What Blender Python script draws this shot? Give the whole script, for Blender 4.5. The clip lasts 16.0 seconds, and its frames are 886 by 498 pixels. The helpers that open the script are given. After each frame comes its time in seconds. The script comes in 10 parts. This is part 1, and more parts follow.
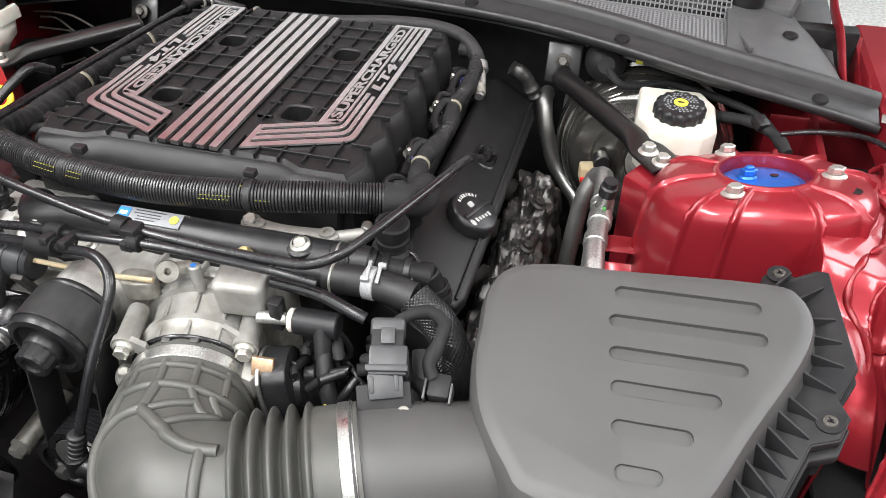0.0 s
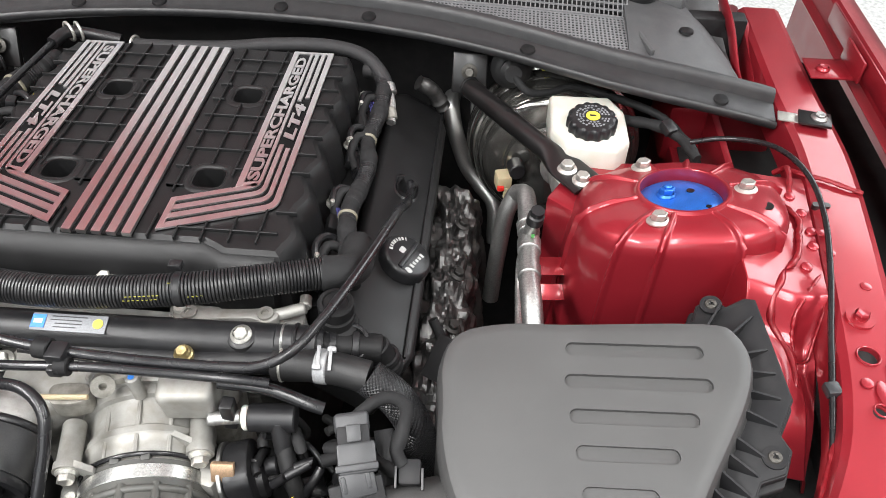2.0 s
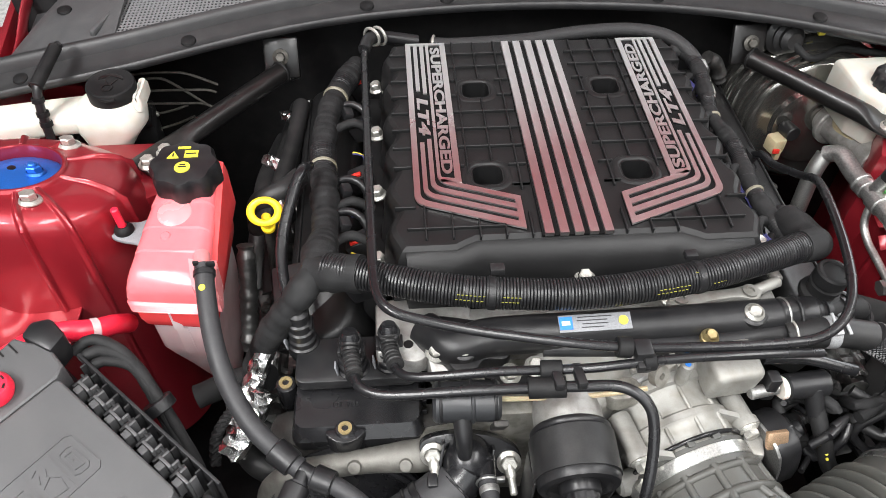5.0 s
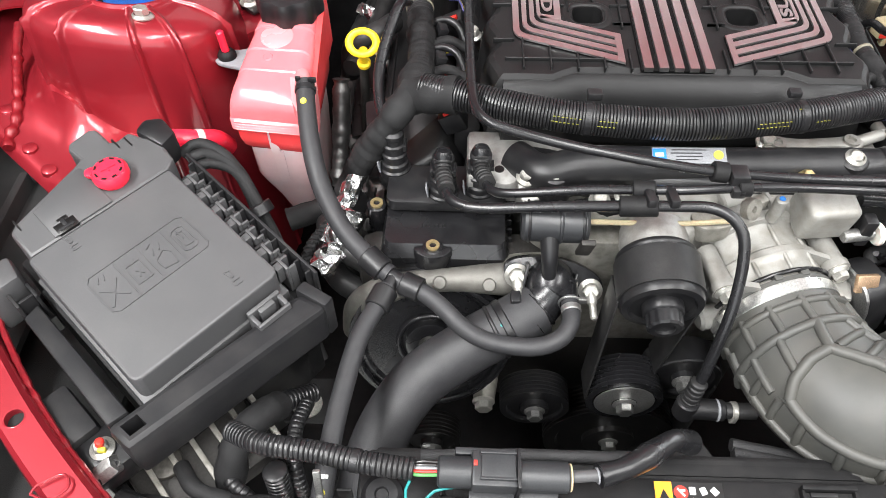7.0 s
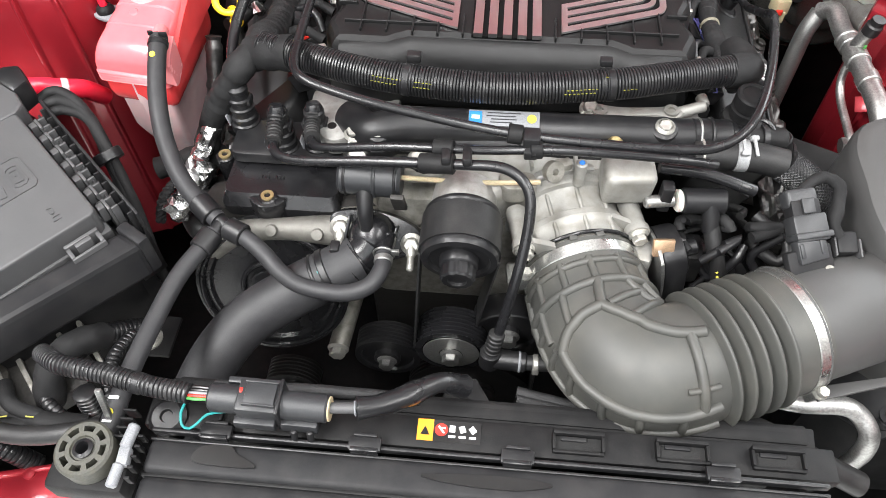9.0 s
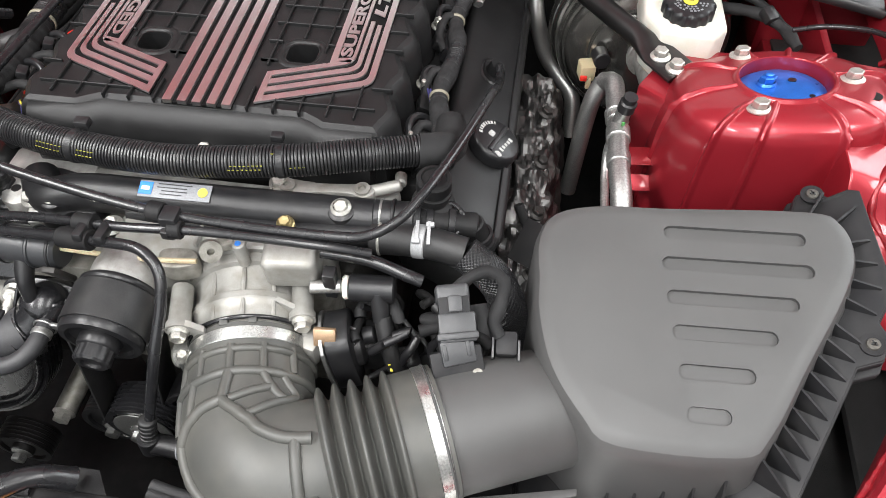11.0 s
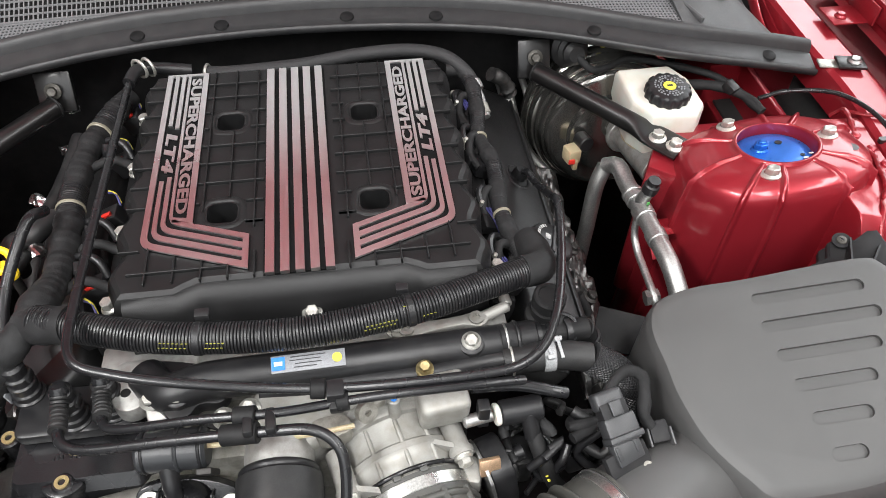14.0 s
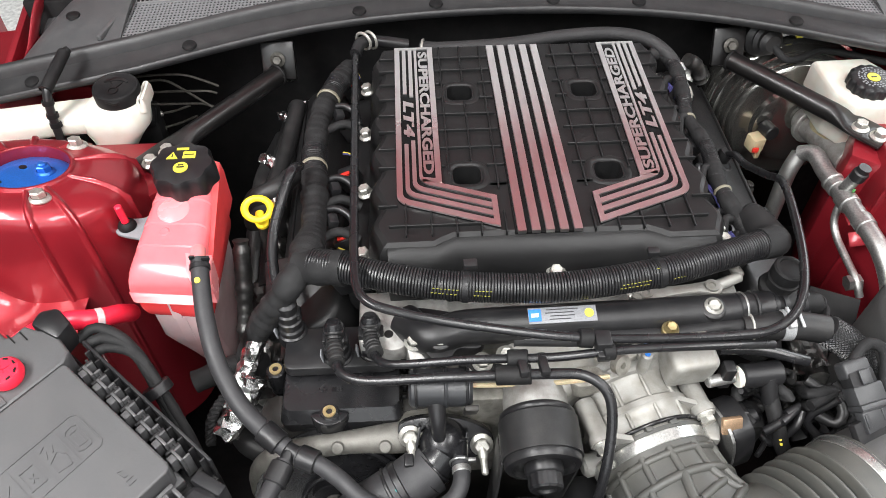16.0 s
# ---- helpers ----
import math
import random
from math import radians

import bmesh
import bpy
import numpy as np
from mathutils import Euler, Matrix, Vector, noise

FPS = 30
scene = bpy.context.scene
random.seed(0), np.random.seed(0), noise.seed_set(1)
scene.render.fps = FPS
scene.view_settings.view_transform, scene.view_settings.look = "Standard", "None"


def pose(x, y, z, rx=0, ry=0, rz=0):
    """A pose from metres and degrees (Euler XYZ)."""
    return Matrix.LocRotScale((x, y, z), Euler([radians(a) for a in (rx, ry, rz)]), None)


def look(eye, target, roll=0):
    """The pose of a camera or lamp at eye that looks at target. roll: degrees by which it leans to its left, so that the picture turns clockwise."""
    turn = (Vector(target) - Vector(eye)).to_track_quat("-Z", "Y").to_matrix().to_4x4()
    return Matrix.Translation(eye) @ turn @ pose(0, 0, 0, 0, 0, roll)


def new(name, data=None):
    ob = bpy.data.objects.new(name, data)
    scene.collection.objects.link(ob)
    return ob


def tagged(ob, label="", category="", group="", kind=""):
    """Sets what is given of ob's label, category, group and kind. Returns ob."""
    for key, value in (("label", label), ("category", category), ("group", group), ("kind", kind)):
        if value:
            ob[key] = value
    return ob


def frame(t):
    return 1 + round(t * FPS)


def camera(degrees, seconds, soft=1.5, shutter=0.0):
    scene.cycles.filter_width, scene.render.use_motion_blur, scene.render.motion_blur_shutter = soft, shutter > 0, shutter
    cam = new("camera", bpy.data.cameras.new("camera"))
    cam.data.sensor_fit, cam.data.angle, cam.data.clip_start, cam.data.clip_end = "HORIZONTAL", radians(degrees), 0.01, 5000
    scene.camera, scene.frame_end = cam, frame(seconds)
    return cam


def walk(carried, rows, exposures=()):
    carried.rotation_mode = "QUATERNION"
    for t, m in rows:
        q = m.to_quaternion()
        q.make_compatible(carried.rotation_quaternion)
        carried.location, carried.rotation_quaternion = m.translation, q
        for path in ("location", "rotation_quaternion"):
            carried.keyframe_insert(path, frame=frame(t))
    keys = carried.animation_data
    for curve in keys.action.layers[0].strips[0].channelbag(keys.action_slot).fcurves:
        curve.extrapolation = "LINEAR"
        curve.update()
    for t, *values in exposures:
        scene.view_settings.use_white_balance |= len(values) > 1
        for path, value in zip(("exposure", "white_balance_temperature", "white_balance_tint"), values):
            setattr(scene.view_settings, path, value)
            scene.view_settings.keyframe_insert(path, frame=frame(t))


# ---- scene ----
cam = camera(61.8, 16.0, soft=0.55)
# seconds, place of the eye, turn
ROWS = [
    (0.0, 0.448, -0.5849, 1.3679, 50.34, 0.09, 15.65),
    (0.5, 0.4705, -0.554, 1.3921, 47.17, -0.01, 13.83),
    (1.0, 0.4724, -0.5208, 1.4202, 45.69, -0.23, 11.32),
    (1.5, 0.4477, -0.4972, 1.4358, 45.39, -0.39, 8.78),
    (2.0, 0.3822, -0.5, 1.4603, 44.93, -0.67, 5.01),
    (2.5, 0.2769, -0.5137, 1.4876, 44.48, -1.01, 0.03),
    (3.0, 0.1674, -0.5133, 1.4956, 43.93, -1.06, -3.43),
    (3.5, 0.0465, -0.5112, 1.5045, 43.36, -0.97, -4.73),
    (4.0, -0.0591, -0.5032, 1.5106, 43.05, -0.91, -4.83),
    (6.5, -0.2268, -0.5801, 1.439, 39.74, 0.05, -0.05),
    (7.0, -0.2199, -0.6137, 1.4257, 38.2, 0.28, 1.81),
    (7.5, -0.2045, -0.6248, 1.4266, 36.92, 0.49, 3.59),
    (8.0, -0.1657, -0.6324, 1.4354, 36.14, 0.59, 4.58),
    (8.5, -0.105, -0.641, 1.4424, 36.0, 0.64, 4.9),
    (9.0, -0.0049, -0.6431, 1.4456, 36.1, 0.66, 5.25),
    (9.5, 0.1357, -0.6156, 1.4404, 36.12, 0.61, 6.63),
    (10.0, 0.2777, -0.5797, 1.4306, 36.2, 0.52, 8.61),
    (12.5, 0.3447, -0.5047, 1.5002, 41.38, -0.3, 5.0),
    (13.0, 0.2329, -0.5198, 1.5222, 41.6, -0.66, -1.46),
    (13.5, 0.1459, -0.5111, 1.5287, 41.71, -0.9, -6.68),
    (14.0, 0.0654, -0.5038, 1.5298, 41.75, -0.83, -8.12),
    (14.5, -0.0013, -0.5039, 1.5249, 41.7, -0.74, -8.24),
    (15.0, -0.0561, -0.5083, 1.5246, 41.63, -0.63, -8.07),
    (15.5, -0.1126, -0.5259, 1.535, 41.67, -0.39, -6.39),
    (16.0, -0.1482, -0.5447, 1.5377, 41.63, 0.04, -3.08),
]
walk(cam, [(t, pose(*p)) for t, *p in ROWS], [(0.0, -0.1), (2.0, -0.18), (4.0, -0.33), (6.5, -0.05), (8.0, -0.02), (10.0, -0.08), (12.5, -0.28), (14.0, -0.36), (16.0, -0.24)])

# ---------------- light ----------------
world = bpy.data.worlds.new("room_light")
scene.world = world
world.use_nodes = True
world.node_tree.nodes["Background"].inputs[0].default_value = (0.9, 0.95, 1.0, 1)
world.node_tree.nodes["Background"].inputs[1].default_value = 0.06
scene.view_settings.exposure = 0.0


def area_lamp(x, y, z, sx, sy, watts, tint=(1, 0.99, 0.985), target=None):
    d = bpy.data.lights.new("area_lamp", "AREA")
    d.shape, d.size, d.size_y, d.energy, d.color = "RECTANGLE", sx, sy, watts, tint
    o = new("area_lamp", d)
    o.matrix_world = look((x, y, z), target or (x, y, 0))
    return o


area_lamp(-1.4, -1.3, 3.0, 0.5, 2.4, 185)
area_lamp(0.2, -1.6, 3.0, 0.5, 2.4, 98)
area_lamp(1.9, -1.0, 3.0, 0.5, 2.4, 90)
# unseen soft sources, added to fill the front and glint on the right rail
area_lamp(-0.6, -3.3, 2.0, 3.5, 2.0, 58, (0.94, 0.975, 1.0), (0, 0, 0.9))
area_lamp(3.0, 1.8, 2.8, 3.0, 2.0, 165, (0.94, 0.975, 1.0), (0, 0.1, 0.9))

# ---------------- mesh helpers ----------------
V = Vector
IDENT = Matrix.Identity(4)


def thing(name, at, label, category, group="", kind=""):
    """A top-level thing: an Empty at its base that carries its parts."""
    ob = new(name)
    ob.location = at
    ob.empty_display_size = 0.02
    bpy.context.view_layer.update()
    return tagged(ob, label, category, group, kind)


def base_of(ob):
    p = V((0, 0, 0))
    while ob:
        p = p + ob.location
        ob = ob.parent
    return p


def part(name, bm, mat, parent=None, label="", angle=38):
    """Links a bmesh (world metres) as one mesh under a thing or a part."""
    bmesh.ops.recalc_face_normals(bm, faces=bm.faces)
    if parent:
        bmesh.ops.translate(bm, verts=bm.verts, vec=-base_of(parent))
    me = bpy.data.meshes.new(name)
    bm.to_mesh(me)
    bm.free()
    me.materials.append(mat)
    me.shade_smooth()
    me.set_sharp_from_angle(angle=radians(angle))
    ob = new(name, me)
    if parent:
        ob.parent = parent
    if label:
        ob["label"] = label
    return ob


def solo(name, bm, mat, label, category, group="", kind="", angle=38):
    """A thing of a single mesh."""
    return tagged(part(name, bm, mat, None, "", angle), label, category, group, kind)


def merge(*bms):
    out = bmesh.new()
    for b in bms:
        me = bpy.data.meshes.new("tmp")
        b.to_mesh(me)
        b.free()
        out.from_mesh(me)
        bpy.data.meshes.remove(me)
    return out


def moved(bm, m):
    bmesh.ops.transform(bm, matrix=m, verts=bm.verts)
    return bm


def axis(p, d, up=(0, 0, 1)):
    """A matrix at p with its z along d and its x as far as may be sideways."""
    z = V(d).normalized()
    u = V(up)
    if abs(z.dot(u)) > 0.98:
        u = V((0, 1, 0))
    x = u.cross(z).normalized()
    y = z.cross(x)
    m = Matrix((x, y, z)).transposed().to_4x4()
    m.translation = V(p)
    return m


def soften(bm, w, seg=2, limit=0.5):
    es = [e for e in bm.edges if len(e.link_faces) == 2 and e.calc_face_angle(0) > limit]
    if w > 0 and es:
        bmesh.ops.bevel(bm, geom=es, offset=w, segments=seg, profile=0.5, affect="EDGES", clamp_overlap=True)
    return bm


def box(c, s, bev=0.002, m=None, seg=2):
    """A bevelled box: centre, size, bevel and, if any, a turn about its centre."""
    bm = bmesh.new()
    bmesh.ops.create_cube(bm, size=1)
    bmesh.ops.scale(bm, vec=s, verts=bm.verts)
    soften(bm, bev, seg)
    if m is not None:
        moved(bm, m)
    bmesh.ops.translate(bm, vec=c, verts=bm.verts)
    return bm


def turn(rx=0, ry=0, rz=0):
    return pose(0, 0, 0, rx, ry, rz)


def prism(pts, z0, z1, bev=0.0, m=None, seg=2):
    """A polygon pulled up from z0 to z1; z may be functions of x, y."""
    f0 = z0 if callable(z0) else (lambda x, y: z0)
    f1 = z1 if callable(z1) else (lambda x, y: z1)
    bm = bmesh.new()
    a = [bm.verts.new((x, y, f0(x, y))) for x, y in pts]
    b = [bm.verts.new((x, y, f1(x, y))) for x, y in pts]
    bm.faces.new(a[::-1])
    bm.faces.new(b)
    n = len(pts)
    for i in range(n):
        bm.faces.new((a[i], a[(i + 1) % n], b[(i + 1) % n], b[i]))
    bmesh.ops.recalc_face_normals(bm, faces=bm.faces)
    soften(bm, bev, seg)
    return moved(bm, m) if m is not None else bm


def lathe(profile, seg=32, m=IDENT, wobble=None):
    """Turns (r, z) pairs about the local z; open ends are closed where r is 0."""
    bm = bmesh.new()
    rings = []
    for r, z in profile:
        if r < 1e-6:
            rings.append([bm.verts.new((0, 0, z))])
        else:
            ring = []
            for i in range(seg):
                a = 2 * math.pi * i / seg
                k = wobble(a, r, z) if wobble else 1.0
                ring.append(bm.verts.new((r * k * math.cos(a), r * k * math.sin(a), z)))
            rings.append(ring)
    for p, q in zip(rings, rings[1:]):
        for i in range(seg):
            j = (i + 1) % seg
            if len(p) == 1 and len(q) == 1:
                continue
            if len(p) == 1:
                bm.faces.new((p[0], q[i], q[j]))
            elif len(q) == 1:
                bm.faces.new((p[i], p[j], q[0]))
            else:
                bm.faces.new((p[i], p[j], q[j], q[i]))
    return moved(bm, m)


def rod(p, q, r, seg=20, bev=0.0015):
    """A straight round bar with softened ends."""
    p, q = V(p), V(q)
    h = (q - p).length
    b = min(bev, r * 0.4)
    return lathe([(0, 0), (r - b, 0), (r, b), (r, h - b), (r - b, h), (0, h)], seg, axis(p, q - p))


def spline(pts, step=0.004):
    """A smooth line through the points, at even steps."""
    p = [V(a) for a in pts]
    p = [2 * p[0] - p[1]] + p + [2 * p[-1] - p[-2]]
    out = []
    for i in range(1, len(p) - 2):
        n = max(2, int((p[i + 1] - p[i]).length / step))
        for k in range(n):
            t = k / n
            a, b, c, d = p[i - 1:i + 3]
            t0, t1 = 0.5 * (c - a), 0.5 * (d - b)
            l = (c - b).length
            t0 = t0 * min(1, 1.2 * l / max(1e-6, t0.length))
            t1 = t1 * min(1, 1.2 * l / max(1e-6, t1.length))
            h = t * t * (3 - 2 * t)
            out.append((1 - h) * b + h * c + (t ** 3 - 2 * t * t + t) * t0 + (t ** 3 - t * t) * t1)
    out.append(p[-2])
    return out


def sweep(line, radius, seg=14, caps=True, flat=1.0, up=None):
    """A tube along the line; radius a number or a function of the distance gone (0..1, metres)."""
    bm = bmesh.new()
    total = sum((b - a).length for a, b in zip(line, line[1:]))
    gone, rings = 0.0, []
    t = (line[1] - line[0]).normalized()
    ref = V(up) if up else (V((0, 0, 1)) if abs(t.z) < 0.9 else V((1, 0, 0)))
    x = ref.cross(t).normalized()
    for i, p in enumerate(line):
        t = (line[min(i + 1, len(line) - 1)] - line[max(i - 1, 0)]).normalized()
        x = (x - t * x.dot(t)).normalized()
        y = t.cross(x)
        if i:
            gone += (p - line[i - 1]).length
        r = radius(gone / total, gone) if callable(radius) else radius
        rings.append([bm.verts.new(p + r * (math.cos(2 * math.pi * k / seg) * x + flat * math.sin(2 * math.pi * k / seg) * y)) for k in range(seg)])
    for a, b in zip(rings, rings[1:]):
        for k in range(seg):
            j = (k + 1) % seg
            bm.faces.new((a[k], a[j], b[j], b[k]))
    if caps:
        bm.faces.new(rings[0][::-1])
        bm.faces.new(rings[-1])
    return bm


def hose(pts, r, seg=14, step=0.006, lumps=0.0):
    line = spline(pts, step)
    if lumps:
        return sweep(line, lambda f, s: r * (1 + lumps * noise.noise(V((s * 60, r * 900, 3.1)))), seg)
    return sweep(line, r, seg)


def ribbed(pts, r, pitch=0.0055, depth=0.13, seg=20):
    """A corrugated sleeve: fat rings with narrow grooves."""
    line = spline(pts, pitch / 8)
    return sweep(line, lambda f, s: r * (1 - depth * max(0.0, math.cos(2 * math.pi * s / pitch)) ** 3), seg)


def crumpled(pts, r, seed=1.0, dents=0.34):
    """Foil wrapped round a line: creased in flat facets."""
    bm = sweep(spline(pts, 0.0045), r, 13)
    for v in bm.verts:
        p = v.co * 170 + V((seed * 7.3, 0, 0))
        v.co += r * dents * V((noise.noise(p), noise.noise(p + V((31, 0, 0))), noise.noise(p + V((0, 47, 0)))))
    bmesh.ops.triangulate(bm, faces=[f for f in bm.faces if len(f.verts) == 4])
    return bm


def band(pts, f, width, r, seg=20):
    """A ring round a line at the part f of its length."""
    line = spline(pts, 0.002)
    i = min(len(line) - 2, max(1, int(f * (len(line) - 1))))
    d = (line[i + 1] - line[i - 1]).normalized()
    return rod(line[i] - d * width / 2, line[i] + d * width / 2, r, seg, 0.001)


def helix(line, r, turns, phase, thick, seg=6):
    """A strand wound round a line."""
    t = (line[1] - line[0]).normalized()
    x = (V((0, 0, 1)) if abs(t.z) < 0.9 else V((1, 0, 0))).cross(t).normalized()
    out = []
    for i, p in enumerate(line):
        t = (line[min(i + 1, len(line) - 1)] - line[max(i - 1, 0)]).normalized()
        x = (x - t * x.dot(t)).normalized()
        y = t.cross(x)
        a = phase + turns * 2 * math.pi * i / (len(line) - 1)
        out.append(p + r * (math.cos(a) * x + math.sin(a) * y))
    return sweep(out, thick, seg)


def hexhead(p, d, r=0.009, h=0.009, flange=1.45):
    """A hexagon flange bolt head standing on p along d."""
    a = lathe([(0, 0), (r * flange, 0), (r * flange, 0.0016), (r * 1.02, 0.0042)], 24, axis(p, d))
    b = lathe([(r, 0.003), (r, h - 0.0012), (r * 0.84, h), (r * 0.3, h), (0, h - 0.0008)], 6, axis(p, d))
    return merge(a, b)


def washer(p, d, r0, r1, h):
    return lathe([(r0, 0), (r1, 0), (r1, h), (r0, h), (r0, 0)], 28, axis(p, d))


def torus(p, d, big, small, seg=40, ring=12):
    pts = [(big + small * math.cos(2 * math.pi * k / ring), small * math.sin(2 * math.pi * k / ring)) for k in range(ring + 1)]
    return lathe(pts, seg, axis(p, d))


def rounded(w, h, r, n=5, cx=0.0, cy=0.0):
    """Points of a rounded rectangle."""
    out = []
    for sx, sy, a0 in ((1, 1, 0), (-1, 1, 90), (-1, -1, 180), (1, -1, 270)):
        for k in range(n + 1):
            a = radians(a0 + 90 * k / n)
            out.append((cx + sx * (w / 2 - r) + r * math.cos(a), cy + sy * (h / 2 - r) + r * math.sin(a)))
    return out


def grow(pts, d):
    """The outline pts (counter-clockwise) pushed outwards by d."""
    out, n = [], len(pts)
    for i in range(n):
        a, b, c = V(pts[i - 1]), V(pts[i]), V(pts[(i + 1) % n])
        u, w = (b - a).normalized(), (c - b).normalized()
        m = V((u.y, -u.x)) + V((w.y, -w.x))
        m = m / max(0.3, m.length_squared) * 2
        out.append((b.x + m.x * d, b.y + m.y * d))
    return out


def smooth_loop(pts, n=4):
    """A closed outline rounded by Catmull-Rom."""
    out, m = [], len(pts)
    for i in range(m):
        a, b, c, d = (V(pts[(i + k) % m]) for k in (-1, 0, 1, 2))
        for k in range(n):
            t = k / n
            q = 0.5 * ((2 * b) + (c - a) * t + (2 * a - 5 * b + 4 * c - d) * t * t + (3 * b - a - 3 * c + d) * t ** 3)
            out.append((q.x, q.y))
    return out


def loft(rings, close=True):
    bm = bmesh.new()
    vs = [[bm.verts.new(p) for p in r] for r in rings]
    n = len(rings[0])
    for a, b in zip(vs, vs[1:]):
        for i in range(n):
            j = (i + 1) % n
            bm.faces.new((a[i], a[j], b[j], b[i]))
    if close:
        bm.faces.new(vs[0][::-1])
        bm.faces.new(vs[-1])
    bmesh.ops.recalc_face_normals(bm, faces=bm.faces)
    return bm


def sheet(fn, nu, nv, thick=0.0):
    """A surface fn(u, v), u and v from 0 to 1, given a thickness downwards."""
    bm = bmesh.new()
    g = [[bm.verts.new(fn(i / nu, j / nv)) for j in range(nv + 1)] for i in range(nu + 1)]
    for i in range(nu):
        for j in range(nv):
            bm.faces.new((g[i][j], g[i + 1][j], g[i + 1][j + 1], g[i][j + 1]))
    if thick:
        bmesh.ops.recalc_face_normals(bm, faces=bm.faces)
        bmesh.ops.solidify(bm, geom=bm.faces[:], thickness=thick)
    return bm


def cut(ob, cutters):
    """Cuts the bmeshes (world metres) out of the mesh of ob."""
    base = base_of(ob)
    tools = []
    for c in cutters:
        bmesh.ops.recalc_face_normals(c, faces=c.faces)
        bmesh.ops.translate(c, verts=c.verts, vec=-base + base)
        me = bpy.data.meshes.new("tool")
        c.to_mesh(me)
        c.free()
        t = new("tool", me)
        tools.append(t)
        md = ob.modifiers.new("cut", "BOOLEAN")
        md.operation, md.object, md.solver = "DIFFERENCE", t, "EXACT"
    bpy.context.view_layer.update()
    me = bpy.data.meshes.new_from_object(ob.evaluated_get(bpy.context.evaluated_depsgraph_get()))
    ob.modifiers.clear()
    keep = ob.data.materials[0]
    ob.data = me
    me.materials.clear()
    me.materials.append(keep)
    me.shade_smooth()
    me.set_sharp_from_angle(angle=radians(22))
    for t in tools:
        d = t.data
        bpy.data.objects.remove(t)
        bpy.data.meshes.remove(d)
    return ob


def lettering(text, size, m, depth=0.0012, shear=0.0, spacing=1.0, bold=0.0, wide=1.0, align="LEFT"):
    """Writing in the built-in font as a bmesh, its baseline along the local x of m."""
    cu = bpy.data.curves.new("text", "FONT")
    cu.body, cu.size, cu.extrude, cu.shear, cu.space_character, cu.offset, cu.align_x = text, size, depth / 2, shear, spacing, bold, align
    cu.resolution_u = 3
    ob = bpy.data.objects.new("text", cu)
    scene.collection.objects.link(ob)
    bpy.context.view_layer.update()
    me = bpy.data.meshes.new_from_object(ob.evaluated_get(bpy.context.evaluated_depsgraph_get()))
    bm = bmesh.new()
    bm.from_mesh(me)
    bpy.data.meshes.remove(me)
    bpy.data.objects.remove(ob)
    bpy.data.curves.remove(cu)
    return moved(bm, m @ Matrix.Diagonal((wide, 1, 1, 1)))


